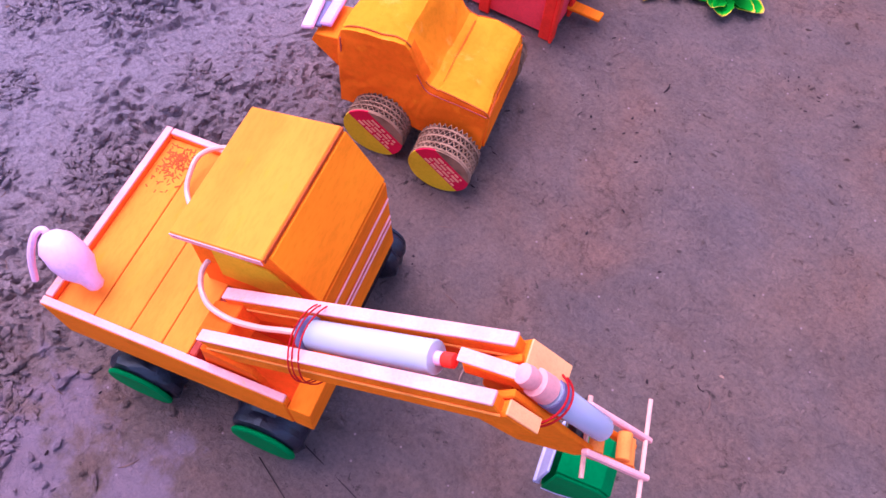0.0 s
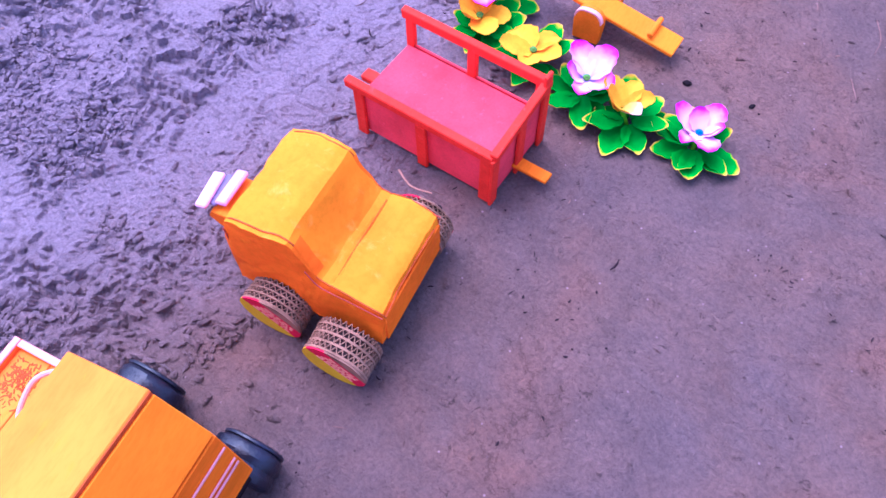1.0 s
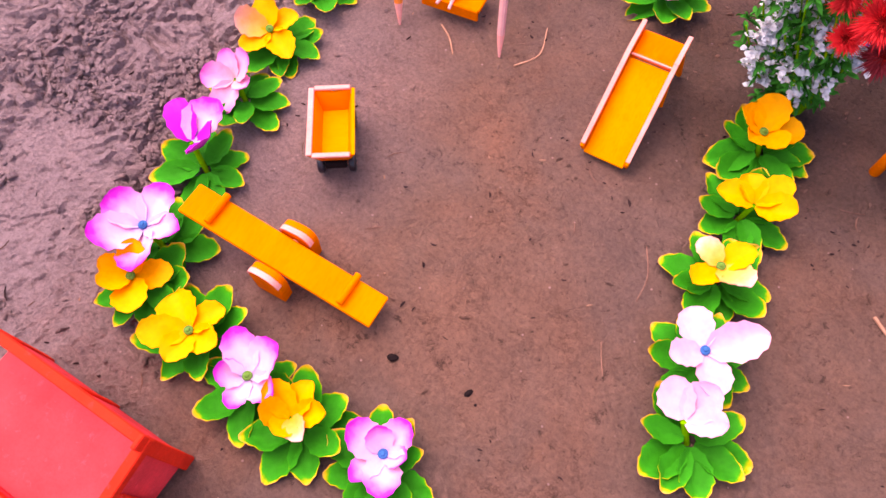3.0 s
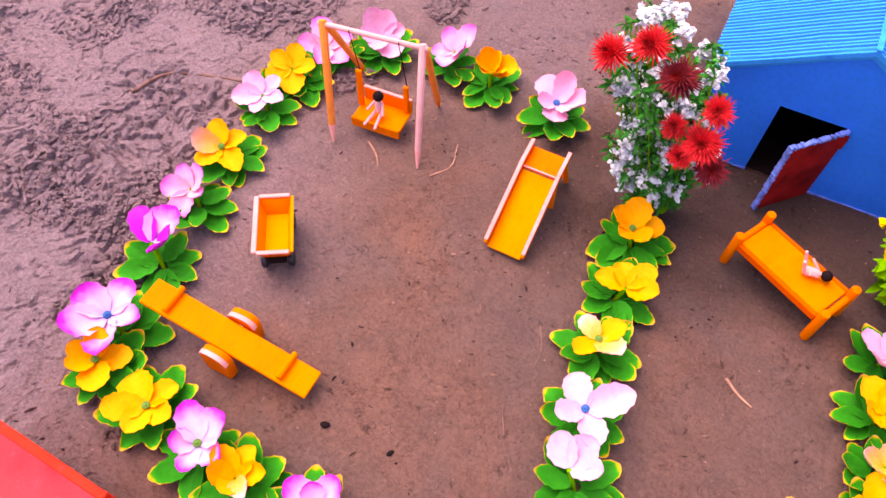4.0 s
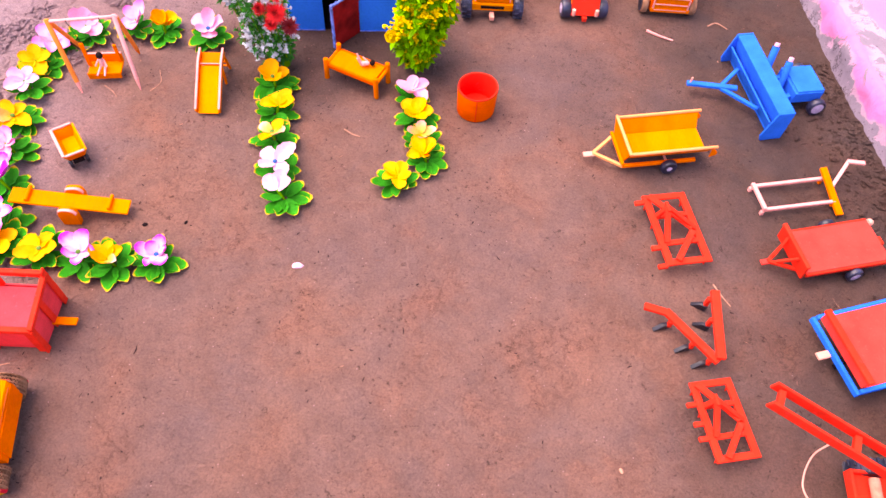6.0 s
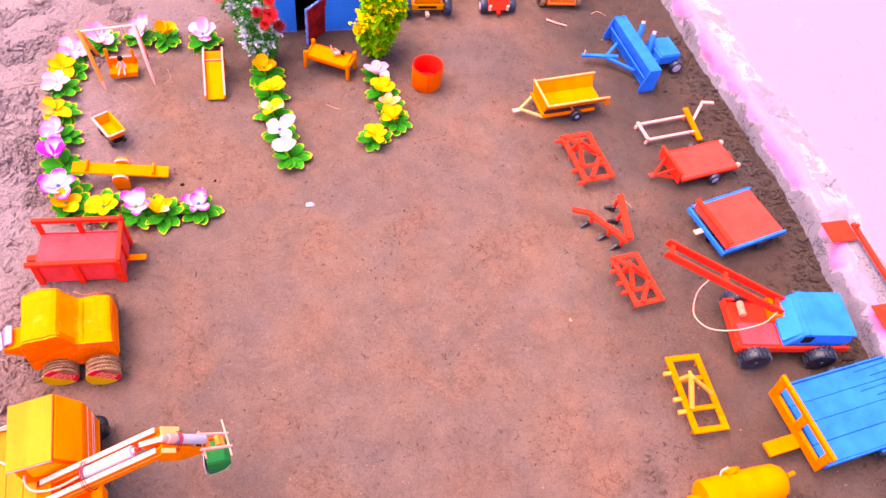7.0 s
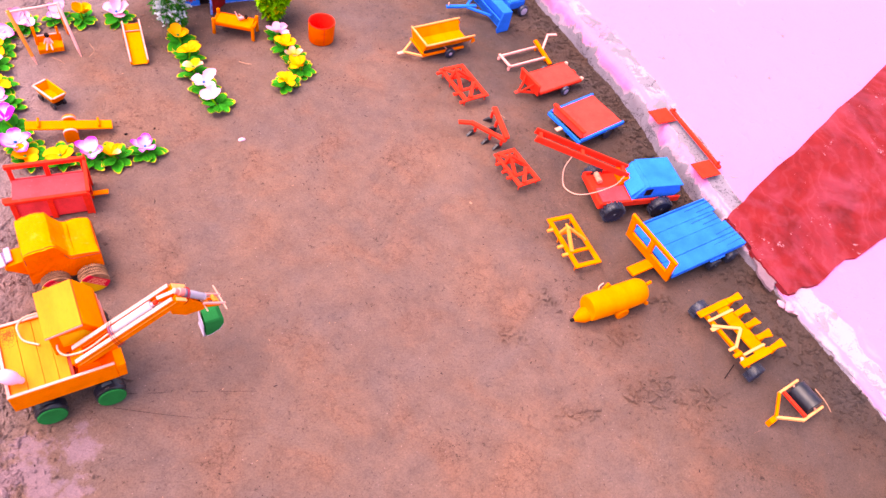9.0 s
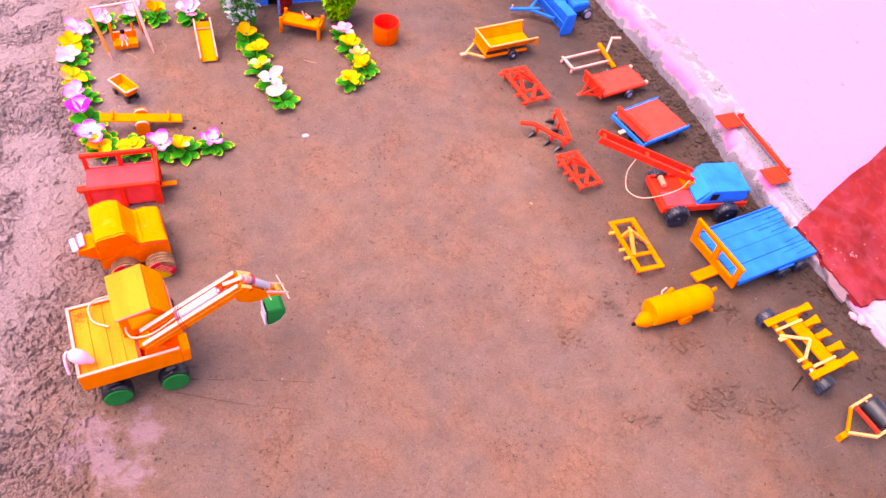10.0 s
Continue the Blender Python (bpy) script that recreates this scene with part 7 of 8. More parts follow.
# ---- red and blue trailer ----
def build_red_blue_trailer():
    T = thing("toy_trailer", 0.7448, 0.0046, 25.6, "red flat toy trailer on a blue frame", "toy trailer", size=0.964)
    L, h = 0.140, 0.054
    part("bed", box(B(), (0.004, -h, 0.030), (L, h, 0.034)), BRICK, T)
    for s in (-1, 1):
        part("frame_rail", box(B(), (-0.004, s * (h + 0.003) - 0.003, 0.024), (L + 0.006, s * (h + 0.003) + 0.003, 0.034)), BLUE, T, "blue side rail")
        wheel(T, (0.092, s * (h + 0.002), 0.0145), 0.0145, 0.012, tyre=RUBBER, hub=RUBBER)
    part("frame_front", box(B(), (-0.010, -h - 0.006, 0.020), (-0.0042, h + 0.006, 0.030)), BLUE, T, "blue front rail")
    part("headboard", box(B(), (-0.003, -h + 0.0005, 0.0345), (0.001, h - 0.0005, 0.052)), BRICK, T)
    part("head_rail", box(B(), (-0.006, -h - 0.002, 0.0522), (0.004, h + 0.002, 0.0575)), RED, T)
    part("hitch_tab", box(B(), (-0.030, 0.000, 0.0215), (-0.0105, 0.011, 0.0250)), WOODY, T)
    part("axle", rod(B(), (0.092, -h, 0.0145), (0.092, h, 0.0145), 0.002), DARK, T)
    part("axle_block", box(B(), (0.082, -0.03, 0.017), (0.102, 0.03, 0.0298)), DARK, T)
    part("post", box(B(), (0.0, -0.012, 0.0), (0.008, -0.004, 0.0298)), DARK, T)


build_red_blue_trailer()


# ---- crane lorry ----
def build_crane():
    T = thing("toy_crane_lorry", 0.7430, -0.2530, 4.8, "red and blue toy crane lorry with a long red jib", "toy crane", size=0.985)
    W = 0.098
    part("bed", box(B(), (0.0, 0.004, 0.030), (0.200, W - 0.004, 0.036)), RED, T)
    for y in (0.0, W - 0.004):
        part("bed_side", box(B(), (0.0, y, 0.028), (0.200, y + 0.004, 0.044)), RED, T)
    part("bed_front", box(B(), (-0.004, 0.0, 0.028), (0.0, W, 0.044)), RED, T)
    part("bed_panel", box(B(), (0.010, 0.010, 0.0362), (0.078, 0.052, 0.0385)), CORAL, T, "faded red deck panel")
    prof = [(0.082, 0.036), (0.188, 0.036), (0.200, 0.052), (0.190, 0.072), (0.112, 0.077), (0.104, 0.073)]
    c = part("cab", prism(B(), prof, 0.082, Matrix.Translation((0, 0.008, 0)), 0.0012), BLUE, T, "blue card cab")
    part("cab_roof", box(B(), (0.108, 0.006, 0.0795), (0.194, 0.092, 0.0825), rot(0, 2.2, 0)), CAB_BLUE, c)
    part("cab_screen", beam(B(), (0.0805, 0.049, 0.044), (0.1030, 0.049, 0.072), 0.070, 0.002, up=(-1, 0, 0.5)), HOUSE_BLUE, c)
    part("cab_window", box(B(), (0.106, 0.0062, 0.050), (0.124, 0.0078, 0.068)), DARK, c, "dark side window")
    for x, y in ((0.030, 0.000), (0.150, 0.000), (0.030, W), (0.150, W)):
        wheel(T, (x, y - 0.009 if y < 0.05 else y + 0.006, 0.0250), 0.0250, 0.020, tyre=RUBBER, hub=RUBBER, treads=18)
    for x in (0.030, 0.150):
        part("axle", rod(B(), (x, 0, 0.0250), (x, W, 0.0250), 0.003), DARK, T)
    part("chassis", box(B(), (0.010, 0.022, 0.016), (0.180, W - 0.022, 0.0298)), DARK, T)
    # jib of two boards
    a, b_ = Vector((0.090, 0.072, 0.060)), Vector((-0.124, 0.150, 0.122))
    side = Vector((0.33, 0.94, 0)).normalized()
    for o in (-0.013, 0.013):
        part("jib_board", beam(B(), a + side * o, b_ + side * o, 0.004, 0.016), RED, T)
    for u in (0.05, 0.5, 0.95):
        part("jib_spacer", beam(B(), a.lerp(b_, u) - side * 0.011, a.lerp(b_, u) + side * 0.011, 0.008, 0.008), RED, T)
    part("jib_mount", box(B(), (0.072, 0.055, 0.0365), (0.100, 0.094, 0.058)), AMBER, T, "amber jib mount")
    part("winch_drum", rod(B(), (0.022, 0.062, 0.046), (0.022, 0.088, 0.046), 0.0065, n=16, bevel=0.001), STRAW, T, "tan winch spool")
    part("tubing", tube(B(), [(0.080, 0.062, 0.060), (0.045, 0.040, 0.056), (0.0, 0.032, 0.050), (-0.040, 0.042, 0.036), (-0.060, 0.072, 0.034), (-0.052, 0.105, 0.052), (-0.034, 0.118, 0.080)], 0.0011), TUBING, T, "looped milky tubing")


build_crane()


# ---- blue trailer with an amber headboard ----
def build_blue_trailer():
    T = thing("toy_trailer", 0.8127, -0.3826, 19.6, "bright blue plank trailer with an amber headboard", "toy trailer", size=1.045)
    L, h = 0.208, 0.0625
    for i in range(4):
        y = -h + i * h / 2
        k = 0.006 * math.sin(i * 2.1 + 0.6)
        part("bed_plank", box(B(), (0.002, y + 0.0003, 0.034), (L + k, y + h / 2 - 0.0003, 0.040 + 0.0006 * math.sin(i * 1.7))), BLUE, T)
        for q in (0.3, 0.7):
            b = beam(B(), (L + k - 0.030 - 0.06 * q, y + h / 2 * q, 0.0401), (L + k + 0.001, y + h / 2 * q + 0.002, 0.0401), 0.0008, 0.0006, bevel=0.0)
            part("split", b, DARK, T, "dark split in the plank")
    for s in (-1, 1):
        part("side_strip", box(B(), (0.002, s * (h + 0.0018) - 0.0015, 0.030), (L, s * (h + 0.0018) + 0.0015, 0.043)), BLUE, T)
    part("chassis", box(B(), (0.010, -h + 0.012, 0.028), (L - 0.01, h - 0.012, 0.0338)), DARK, T)
    z0, z1 = 0.024, 0.092
    hm = rot(0, -10, 0)
    hb = part("headboard", box(B(), (-0.004, -h - 0.002, z0), (0.002, h + 0.002, z0 + 0.022), hm), AMBER, T)
    part("head_rail", box(B(), (-0.004, -h - 0.004, z1 - 0.011), (0.002, h + 0.004, z1), hm), AMBER, hb)
    for y in (-h - 0.002, -0.006, h - 0.010):
        part("head_post", box(B(), (-0.0045, y, z0 + 0.0222), (0.0025, y + 0.012, z1 - 0.0112), hm), AMBER, hb)
    part("drawbar", box(B(), (-0.062, -0.026, 0.020), (0.010, -0.004, 0.0255)), AMBER, T, "flat amber stick drawbar")
    for x in (0.126, 0.176):
        for s in (-1, 1):
            wheel(T, (x, s * (h + 0.001), 0.0150), 0.0150, 0.020, tyre=RUBBER, hub=RUBBER, treads=18)
        part("axle", rod(B(), (x, -h, 0.0150), (x, h, 0.0150), 0.0025), DARK, T)
    part("wheel_guard", box(B(), (0.106, -h - 0.0075, 0.0310), (0.148, -h - 0.0035, 0.0345)), BLUE, T)


build_blue_trailer()


# ---- yellow tank ----
def build_tank():
    T = thing("toy_tanker", 0.6083, -0.5149, 14.9, "yellow toy water tanker with rounded ends", "toy tanker", size=0.901)
    m = Matrix.Translation((0.028, 0.006, 0.036)) @ rot(0, 90, 0)
    pf = [(0.004, 0.0), (0.0265, 0.002), (0.029, 0.006), (0.0300, 0.05), (0.0302, 0.11), (0.0290, 0.140), (0.024, 0.150), (0.014, 0.156), (0.003, 0.158)]
    part("tank", lathe(B(), pf, 36, m, 0.010, 8), YELLOW, T, smooth=45)
    part("nose", lathe(B(), [(0.017, 0.0), (0.0168, 0.010), (0.011, 0.022), (0.004, 0.034), (0.001, 0.036)], 20, Matrix.Translation((0.030, 0.002, 0.020)) @ rot(0, -90, 4)), AMBER, T)
    part("nose_tip", lathe(B(), [(0.0045, 0), (0.0035, 0.006), (0.001, 0.009)], 12, Matrix.Translation((-0.004, 0.0, 0.020)) @ rot(0, -90, 4)), DARK, T, "dark green tip")
    part("tap", rod(B(), (0.186, 0.008, 0.050), (0.200, 0.010, 0.050), 0.0038, n=10, bevel=0.0005), AMBER, T)
    part("tap", rod(B(), (0.176, -0.014, 0.020), (0.186, -0.018, 0.012), 0.0050, n=10, bevel=0.0005), AMBER, T)
    part("filler", rod(B(), (0.084, 0.030, 0.052), (0.098, 0.034, 0.058), 0.0048, n=12, bevel=0.0006), AMBER, T)
    part("filler_handle", tube(B(), [(0.070, 0.030, 0.050), (0.074, 0.037, 0.056), (0.086, 0.040, 0.059)], 0.0016, 7), WOODY, T, "pale stick handle")
    for y in (-0.022, 0.040):
        wheel(T, (0.112, y, 0.0165), 0.0165, 0.011, tyre=AMBER, hub=AMBER, hub_r=0.4)
    part("axle", rod(B(), (0.112, -0.02, 0.0165), (0.112, 0.038, 0.0165), 0.003), DARK, T)


build_tank()


# ---- yellow rake with black wheels ----
def build_rake():
    T = thing("toy_rake", 0.8994, -0.5893, -69.5, "yellow toy tooth rake between two black wheels", "toy rake", size=0.911)
    # local x along the axle, +y to the teeth
    for x in (-0.086, 0.088):
        wheel(T, (x, 0.006, 0.0200), 0.0200, 0.021, axis=(1, 0, 0), tyre=RUBBER, hub=RUBBER, treads=18)
    part("axle", rod(B(), (-0.086, 0.006, 0.020), (0.088, 0.006, 0.020), 0.003), AMBER, T)
    part("top_board", box(B(), (-0.070, 0.030, 0.0320), (0.072, 0.062, 0.0360)), YELLOW, T)
    part("front_bar", box(B(), (-0.060, -0.005, 0.0310), (0.062, 0.004, 0.0350)), AMBER, T)
    for x in (-0.066, 0.068):
        part("end_bar", beam(B(), (x - 0.002, -0.022, 0.0384), (x, 0.066, 0.0384), 0.015, 0.004), YELLOW, T)
    for i, x in enumerate((-0.066, -0.032, 0.001, 0.034, 0.068)):
        k = 1.0 + 0.12 * math.sin(i * 2.3)
        t = part("tooth", prism(B(), [(-0.006, 0), (0.006, 0), (0.0065, 0.020), (0.0098 * k, 0.042), (-0.0088, 0.044 * k), (-0.0065, 0.020)], 0.004,
                                Matrix.Translation((x, 0.0585 if 0 < i < 4 else 0.0670, 0.0404)) @ rot(-94, 0, 3 * math.sin(i * 1.7))), YELLOW, T)
        part("prong", beam(B(), (x + 0.002, 0.094, 0.033), (x + 0.002, 0.097, 0.0), 0.004, 0.004), AMBER, t)
    for x, y in ((-0.047, -0.012), (0.050, 0.000)):
        part("cross_strip", beam(B(), (x, y, 0.0376), (x + 0.002, 0.064, 0.0376), 0.006, 0.0026, bevel=0.0004), PALE_YELLOW, T, "bare pale strip")
    a = Vector((0.000, 0.042, 0.0400))
    for p in ((-0.034, -0.014, 0.0385), (0.030, -0.004, 0.0385)):
        part("brace", beam(B(), p, a, 0.0065, 0.0045), PALE_YELLOW, T, "bare pale stick")
    for x, mat, w in ((-0.026, PALE_YELLOW, 0.009), (0.028, PALE_YELLOW, 0.006), (0.044, YELLOW, 0.009)):
        part("peg", beam(B(), (x, 0.002, 0.0372), (x - 0.001, -0.020, 0.0350), w, 0.004), mat, T)
    part("edge_strip", beam(B(), (0.052, -0.007, 0.0368), (0.062, -0.014, 0.0368), 0.007, 0.003), RAW, T, "bare pale strip")
    part("wire", rod(B(), (0.052, -0.008, 0.004), (0.066, -0.050, 0.002), 0.0011, n=6), DARK, T)


build_rake()


# ---- land roller ----
def build_roller():
    T = thing("toy_land_roller", 0.990, -0.735, 22.0, "toy land roller with a black drum in a pale stick frame", "toy roller")
    # +x to the drum
    part("drum", lathe(B(), [(0.002, 0.0), (0.0185, 0.0), (0.0202, 0.002), (0.0196, 0.010), (0.0206, 0.017), (0.0198, 0.024), (0.0205, 0.033), (0.0199, 0.041), (0.0203, 0.046), (0.0185, 0.048), (0.002, 0.048)], 26, Matrix.Translation((0.022, -0.022, 0.0205)) @ rot(-90, 0, 0), 0.035, 6), BLACK, T, "black tape-wrapped drum")
    for y in (-0.029, 0.033):
        part("side_arm", beam(B(), (-0.020, y, 0.022), (0.038, y, 0.022), 0.005, 0.006), PALE_YELLOW, T)
    part("cross_bar", beam(B(), (-0.012, -0.027, 0.026), (-0.012, 0.031, 0.026), 0.006, 0.006), RED, T, "red cross bar")
    tip = Vector((-0.060, 0.002, 0.018))
    part("drawbar", beam(B(), (-0.018, -0.029, 0.022), tip, 0.005, 0.006), PALE_YELLOW, T)
    part("drawbar", beam(B(), (-0.018, 0.033, 0.022), tip, 0.005, 0.006), AMBER, T)
    part("hitch_tab", box(B(), (-0.074, -0.003, 0.0), (-0.056, 0.007, 0.016)), AMBER, T)
    part("axle", rod(B(), (0.022, -0.030, 0.0205), (0.022, 0.034, 0.0205), 0.002), WOODY, T)


build_roller()


# ---- red levelling bar lying on the plinth ----
def build_bar():
    z = plinth_h(-0.1) + 0.0036
    T = thing("toy_levelling_bar", 1.0125, -0.0885, -76.8, "red bar with flat end plates, lying on the plinth", "toy implement", z=z, size=0.85)
    h = 0.106
    part("bar", box(B(), (-h - 0.012, 0.012, 0.004), (h + 0.012, 0.022, 0.012)), RED, T)
    for s in (-1, 1):
        p = part("end_plate", box(B(), (s * h - 0.027, -0.052, 0.0), (s * h + 0.027, 0.012, 0.0035)), RED, T)
        part("rivet", rod(B(), (s * h, 0.017, 0.012), (s * h, 0.017, 0.020), 0.004, n=10, bevel=0.0006), RED, p)


build_bar()


# ---- scraps on the soil ----
def ground_z(x, y):
    return float(soil_height(np.array([x]), np.array([y]))[0])


def scrap(x, y, r, rz, label):
    b = lathe(B(), [(r * 0.3, 0.0), (r, 0.0010), (r * 0.9, 0.0030), (r * 0.35, 0.0045)], 11, pose(x, y, ground_z(x, y), 0, 0, rz) @ Matrix.Diagonal((1.25, 0.75, 1, 1)), 0.30, 3)
    tagged(part("paper_scrap", b, WHITE), label, "scrap")


scrap(0.0, 0.0, 0.0062, 20, "crumpled white scrap of paper on the soil")


def twig(pts, r, mat, label, name="twig"):
    b = tube(B(), [(x, y, ground_z(x, y) + r * 0.8) for x, y in pts], r, 7, r * 0.6, 6)
    tagged(part(name, b, mat), label, "twig", "twigs on the soil")


twig([(-0.132, 0.125), (-0.125, 0.115), (-0.117, 0.106)], 0.0007, TWIG, "thin brown twig on the soil")
twig([(0.000, 0.262), (0.014, 0.255), (0.028, 0.252)], 0.0014, STRAW, "short pale straw on the soil")
twig([(0.474, 0.612), (0.498, 0.603), (0.522, 0.596)], 0.0026, RAW, "pale peeled stick on the soil", "stick")
twig([(0.586, 0.652), (0.602, 0.664), (0.622, 0.652)], 0.0015, STRAW, "bent pale straw on the soil")
twig([(-0.326, 0.268), (-0.318, 0.292), (-0.330, 0.318)], 0.0009, STRAW, "curved dry stalk on the soil")
twig([(-0.150, 0.205), (-0.136, 0.186), (-0.131, 0.165)], 0.0006, TWIG, "curved dry stalk on the soil")
twig([(0.588, 0.096), (0.600, 0.080), (0.612, 0.064)], 0.0011, STRAW, "thin pale straw on the soil")
twig([(-0.640, 0.155), (-0.628, 0.200), (-0.560, 0.240)], 0.0017, TWIG, "forked dry twig on the soil")
twig([(-0.400, 0.262), (-0.386, 0.256), (-0.374, 0.246)], 0.0010, STRAW, "pale straw on the soil")
twig([(-0.352, -0.218), (-0.334, -0.222), (-0.316, -0.216)], 0.0010, STRAW, "pale straw on the soil")
twig([(1.060, -0.700), (1.066, -0.730), (1.068, -0.752)], 0.0012, STRAW, "pale straw on the soil")
# two added strands stand for long scratches in the soil
twig([(-0.213, -0.603), (-0.118, -0.627), (-0.019, -0.646)], 0.0004, BARK, "thin dark strand standing for a scratch in the soil")
twig([(-0.197, -0.579), (-0.090, -0.587), (0.011, -0.596)], 0.0004, BARK, "thin dark strand standing for a scratch in the soil")
twig([(-0.150, -0.470), (-0.146, -0.482), (-0.136, -0.486)], 0.0009, TWIG, "curled dark stalk on the soil")


def splinter(x, y, rz, z, length):
    b = prism(B(), [(-length / 2, 0.0), (length / 2, 0.0008), (length * 0.42, 0.0026), (-length * 0.46, 0.0020)], 0.0022, pose(x, y, z, 90, 0, rz), 0.0003)
    tagged(part("splinter", b, BARK), "short dark wooden splinter on the plinth edge", "splinter", "splinters on the plinth")


for x, y, rz, z, l in ((1.060, -0.350, 6, 0.0325, 0.022), (1.065, -0.374, -4, 0.0300, 0.024), (1.072, -0.396, -12, 0.0275, 0.020)):
    splinter(x, y, rz, z, l)


def pebble(x, y, r, mat, label, seed):
    b = B()
    bmesh.ops.create_icosphere(b, subdivisions=2, radius=r, matrix=pose(x, y, ground_z(x, y) + r * 0.3, 0, 0, seed * 40) @ Matrix.Diagonal((1.3, 0.8, 0.6, 1)))
    for v in b.verts:
        v.co += Vector(noise.noise_vector(v.co * 400 + Vector((seed, 0, 0)))) * r * 0.3
    tagged(part("pebble", b, mat), label, "pebble", "pebbles")


pebble(-0.234, 0.022, 0.0034, DARK, "small dark clod on the soil", 1)
pebble(-0.178, 0.037, 0.0026, DARK, "small dark clod on the soil", 2)
pebble(0.470, -0.200, 0.0030, STRAW, "tiny pale pebble on the soil", 3)


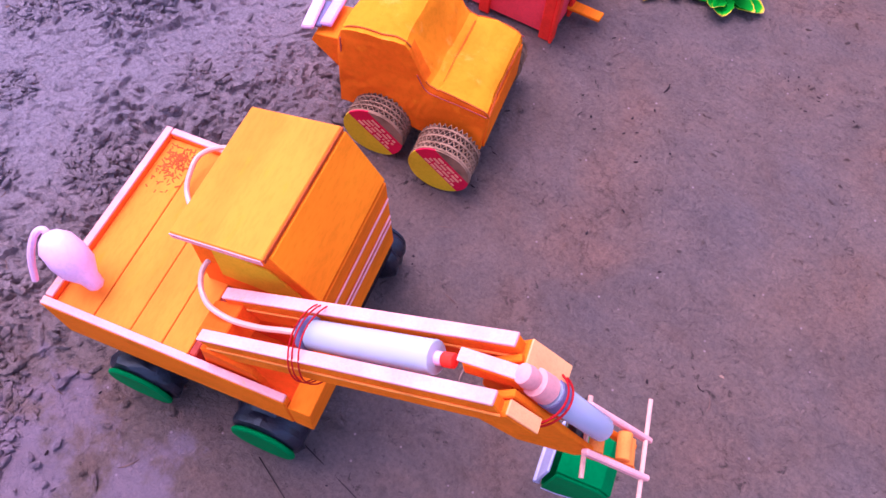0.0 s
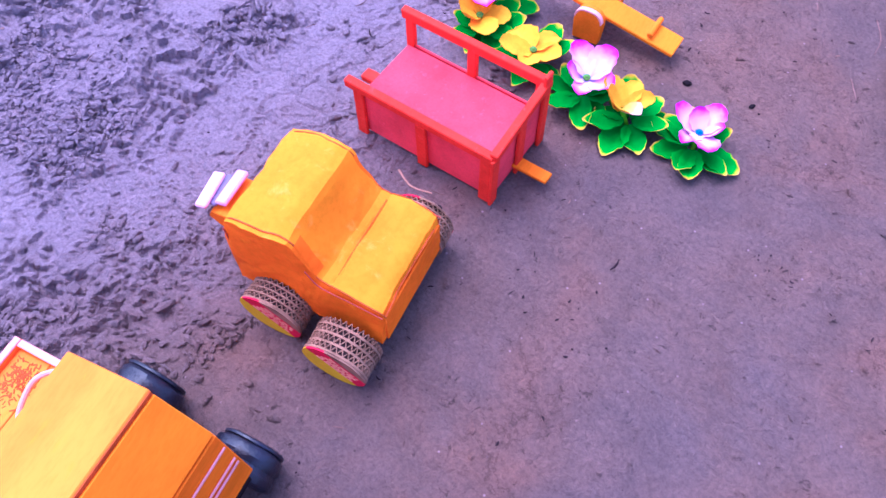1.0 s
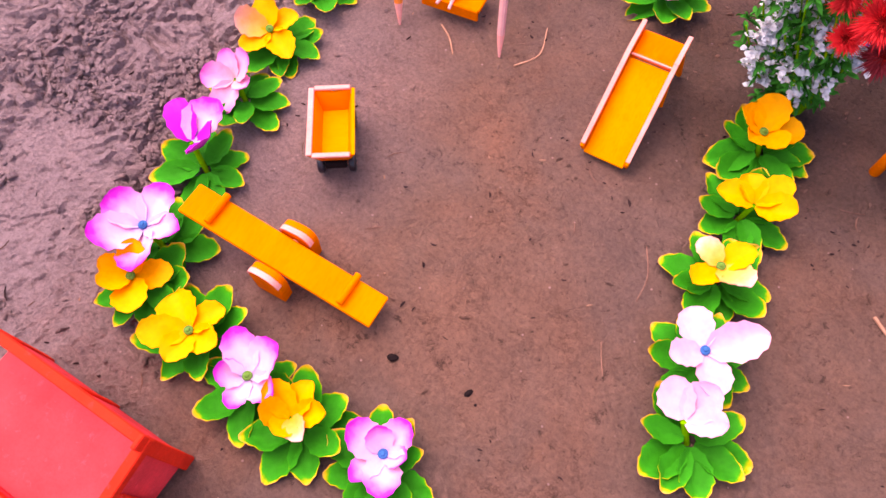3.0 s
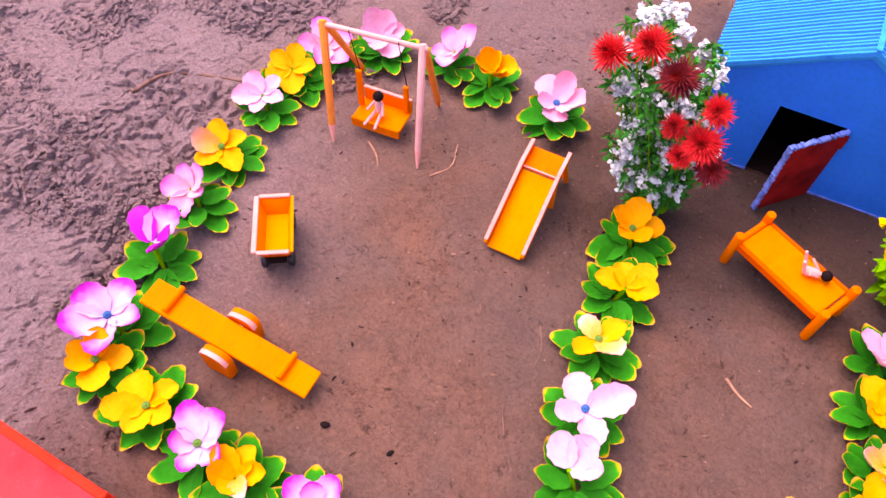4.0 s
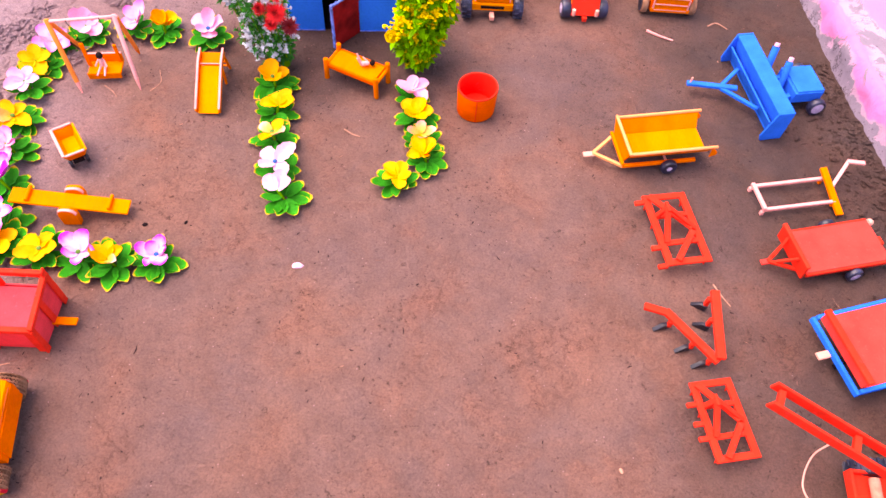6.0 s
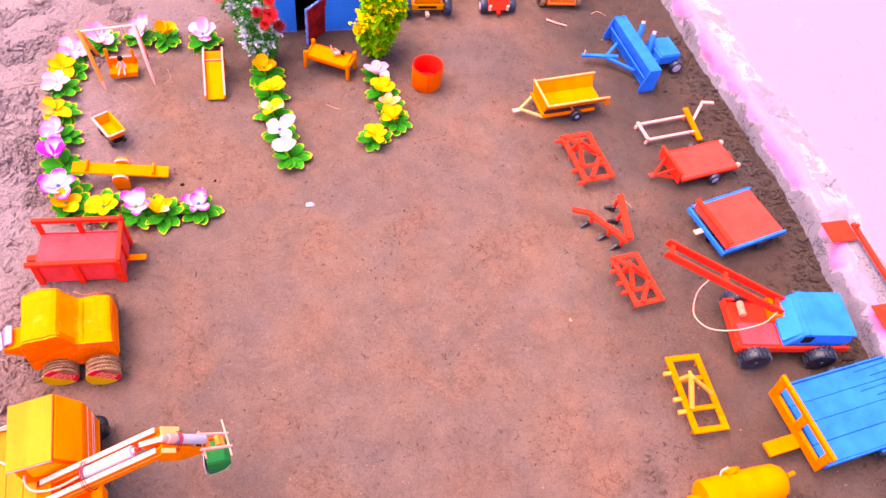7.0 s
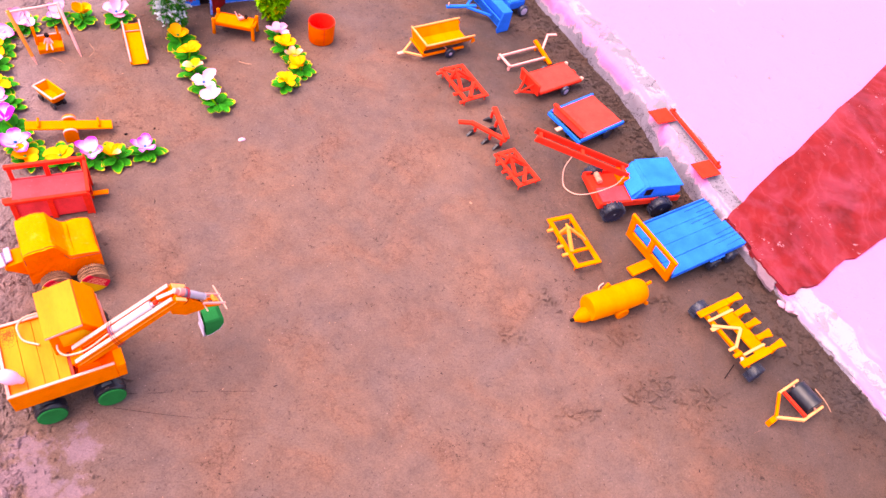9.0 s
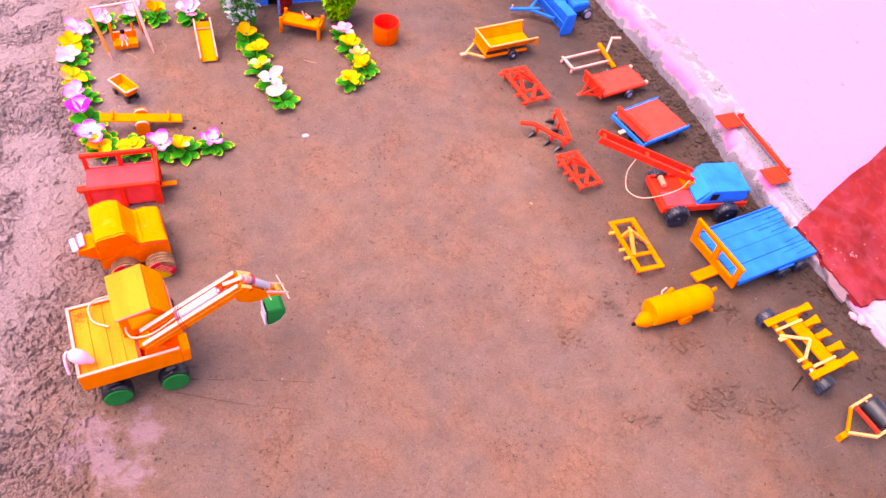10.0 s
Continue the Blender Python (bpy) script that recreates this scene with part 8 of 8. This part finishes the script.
def build_clods():
    """Loose crumbs of soil: thick in the west, few in the yard and by the plinth."""
    rnd = random.Random(12)
    verts, faces = [], []
    base = bmesh.new()
    bmesh.ops.create_icosphere(base, subdivisions=1, radius=1.0)
    bv = [v.co.copy() for v in base.verts]
    bf = [[v.index for v in f.verts] for f in base.faces]
    base.free()
    spots = []
    while len(spots) < 24000:
        x, y = -0.33 - abs(rnd.gauss(0, 0.24)), rnd.uniform(-0.85, 0.75)
        if math.hypot((x + 0.27) / 0.21, (y - 0.17) / 0.26) > 1.05 and float(lattice(np.array([x]), np.array([y]), 0.055, 61)[0]) + rnd.uniform(-0.3, 0.1) > 0.12:
            spots.append((x, y, abs(rnd.gauss(0, 0.0016)) + 0.0006))
    for _ in range(900):
        spots.append((-0.40 + rnd.gauss(0, 0.06), -0.55 + rnd.gauss(0, 0.16), abs(rnd.gauss(0, 0.0016)) + 0.0008))
    for _ in range(7000):
        spots.append((rnd.uniform(-0.45, 1.1), rnd.uniform(-1.0, 0.8), abs(rnd.gauss(0, 0.0007)) + 0.0004))
    for _ in range(2600):
        y = rnd.uniform(-0.85, 0.6)
        spots.append((edge_x(y) - abs(rnd.gauss(0, 0.05)) - 0.004, y, abs(rnd.gauss(0, 0.0019)) + 0.0006))
    # small nests of turned-up crumbs in the yard
    for x, y, n, w in ((0.741, -0.670, 130, 0.026), (0.693, -0.550, 70, 0.016), (0.687, -0.675, 40, 0.012), (0.585, -0.459, 50, 0.014),
                       (0.817, -0.487, 40, 0.014), (0.560, -0.700, 60, 0.020), (0.480, -0.520, 40, 0.018), (0.830, -0.700, 80, 0.024)):
        for _ in range(n):
            spots.append((x + rnd.gauss(0, w), y + rnd.gauss(0, w * 0.7), abs(rnd.gauss(0, 0.0020)) + 0.0007))
    xs, ys = np.array([s[0] for s in spots]), np.array([s[1] for s in spots])
    zs = soil_height(xs, ys)
    for (x, y, r), z in zip(spots, zs):
        n = len(verts)
        k = rnd.uniform(0.45, 2.0)
        a = rnd.uniform(0, 6.28)
        ca, sa = math.cos(a), math.sin(a)
        for c in bv:
            j = 1 + rnd.uniform(-0.28, 0.28)
            px, py = c.x * r * k * j, c.y * r / k * j
            verts.append((x + px * ca - py * sa, y + px * sa + py * ca, float(z) + c.z * r * 0.80 * j + r * 0.40))
        faces += [[i + n for i in f] for f in bf]
    me = bpy.data.meshes.new("soil_crumbs")
    me.from_pydata(verts, [], faces)
    me.materials.append(SOIL)
    dry = me.attributes.new("rim", "FLOAT", "POINT")
    vx, vy = np.array([v[0] for v in verts]), np.array([v[1] for v in verts])
    dry.data.foreach_set("value", np.clip((-0.30 - vx) / 0.25, 0, 1).astype(np.float32))
    # crumbs take the same darkening towards the plinth, damp and falloff together
    damp_shade = me.attributes.new("damp_shade", "FLOAT", "POINT")
    damp_shade.data.foreach_set("value", np.clip((vx + 0.27 * vy - 0.42) / 0.42, 0, 1).astype(np.float32))
    tagged(new("soil_crumbs", me), "loose crumbs and flakes of dry soil", "soil", kind="stuff")


build_clods()


def build_flecks():
    """Bits of chaff, bark and char trodden into the soil."""
    rnd = random.Random(77)
    nests = [(rnd.uniform(-0.3, 0.85), rnd.uniform(-0.9, 0.55)) for _ in range(34)] + [(0.741, -0.670), (0.693, -0.550), (0.687, -0.675), (0.830, -0.700)]
    for mat, n, label in ((BARK, 2000, "dark flecks of bark and char on the soil"), (STRAW, 260, "pale bits of chaff on the soil"), (TWIG, 420, "short dry stalks on the soil")):
        b = B()
        for _ in range(n):
            nest = mat is BARK and rnd.random() < 0.14
            if nest:
                c = rnd.choice(nests)
                x, y = c[0] + rnd.gauss(0, 0.022), c[1] + rnd.gauss(0, 0.014)
            else:
                x, y = rnd.uniform(-0.75, 1.05), rnd.uniform(-0.95, 0.75)
            if x > edge_x(y) - 0.02 or not nest and float(lattice(np.array([x]), np.array([y]), 0.07, 62)[0]) + rnd.uniform(-0.5, 0.3) < 0.1:
                continue
            l, w = rnd.uniform(0.0006, 0.0018 if nest else 0.0026) * (2.4 if rnd.random() < 0.07 else 1), rnd.uniform(0.0004, 0.0013)
            if mat is TWIG:
                l, w = rnd.uniform(0.003, 0.010), rnd.uniform(0.0003, 0.0007)
            a = rnd.uniform(0, math.pi)
            bend = rnd.uniform(-0.3, 0.3)
            z = ground_z(x, y)
            d = Vector((math.cos(a), math.sin(a), 0))
            s = Vector((-d.y, d.x, 0))
            c = Vector((x, y, z + 0.0004))
            rows = []
            for t in (-1, -0.3, 0.4, 1):
                q = c + d * l * t + s * bend * l * t * t
                ww = w * (1.05 - 0.75 * abs(t))
                rows.append([b.verts.new(q + s * ww), b.verts.new(q + Vector((0, 0, w * 0.9))), b.verts.new(q - s * ww)])
            for p, q in zip(rows, rows[1:]):
                for k in range(2):
                    b.faces.new((p[k], p[k + 1], q[k + 1], q[k]))
        tagged(part("ground_litter", b, mat), label, "litter", kind="stuff")


build_flecks()
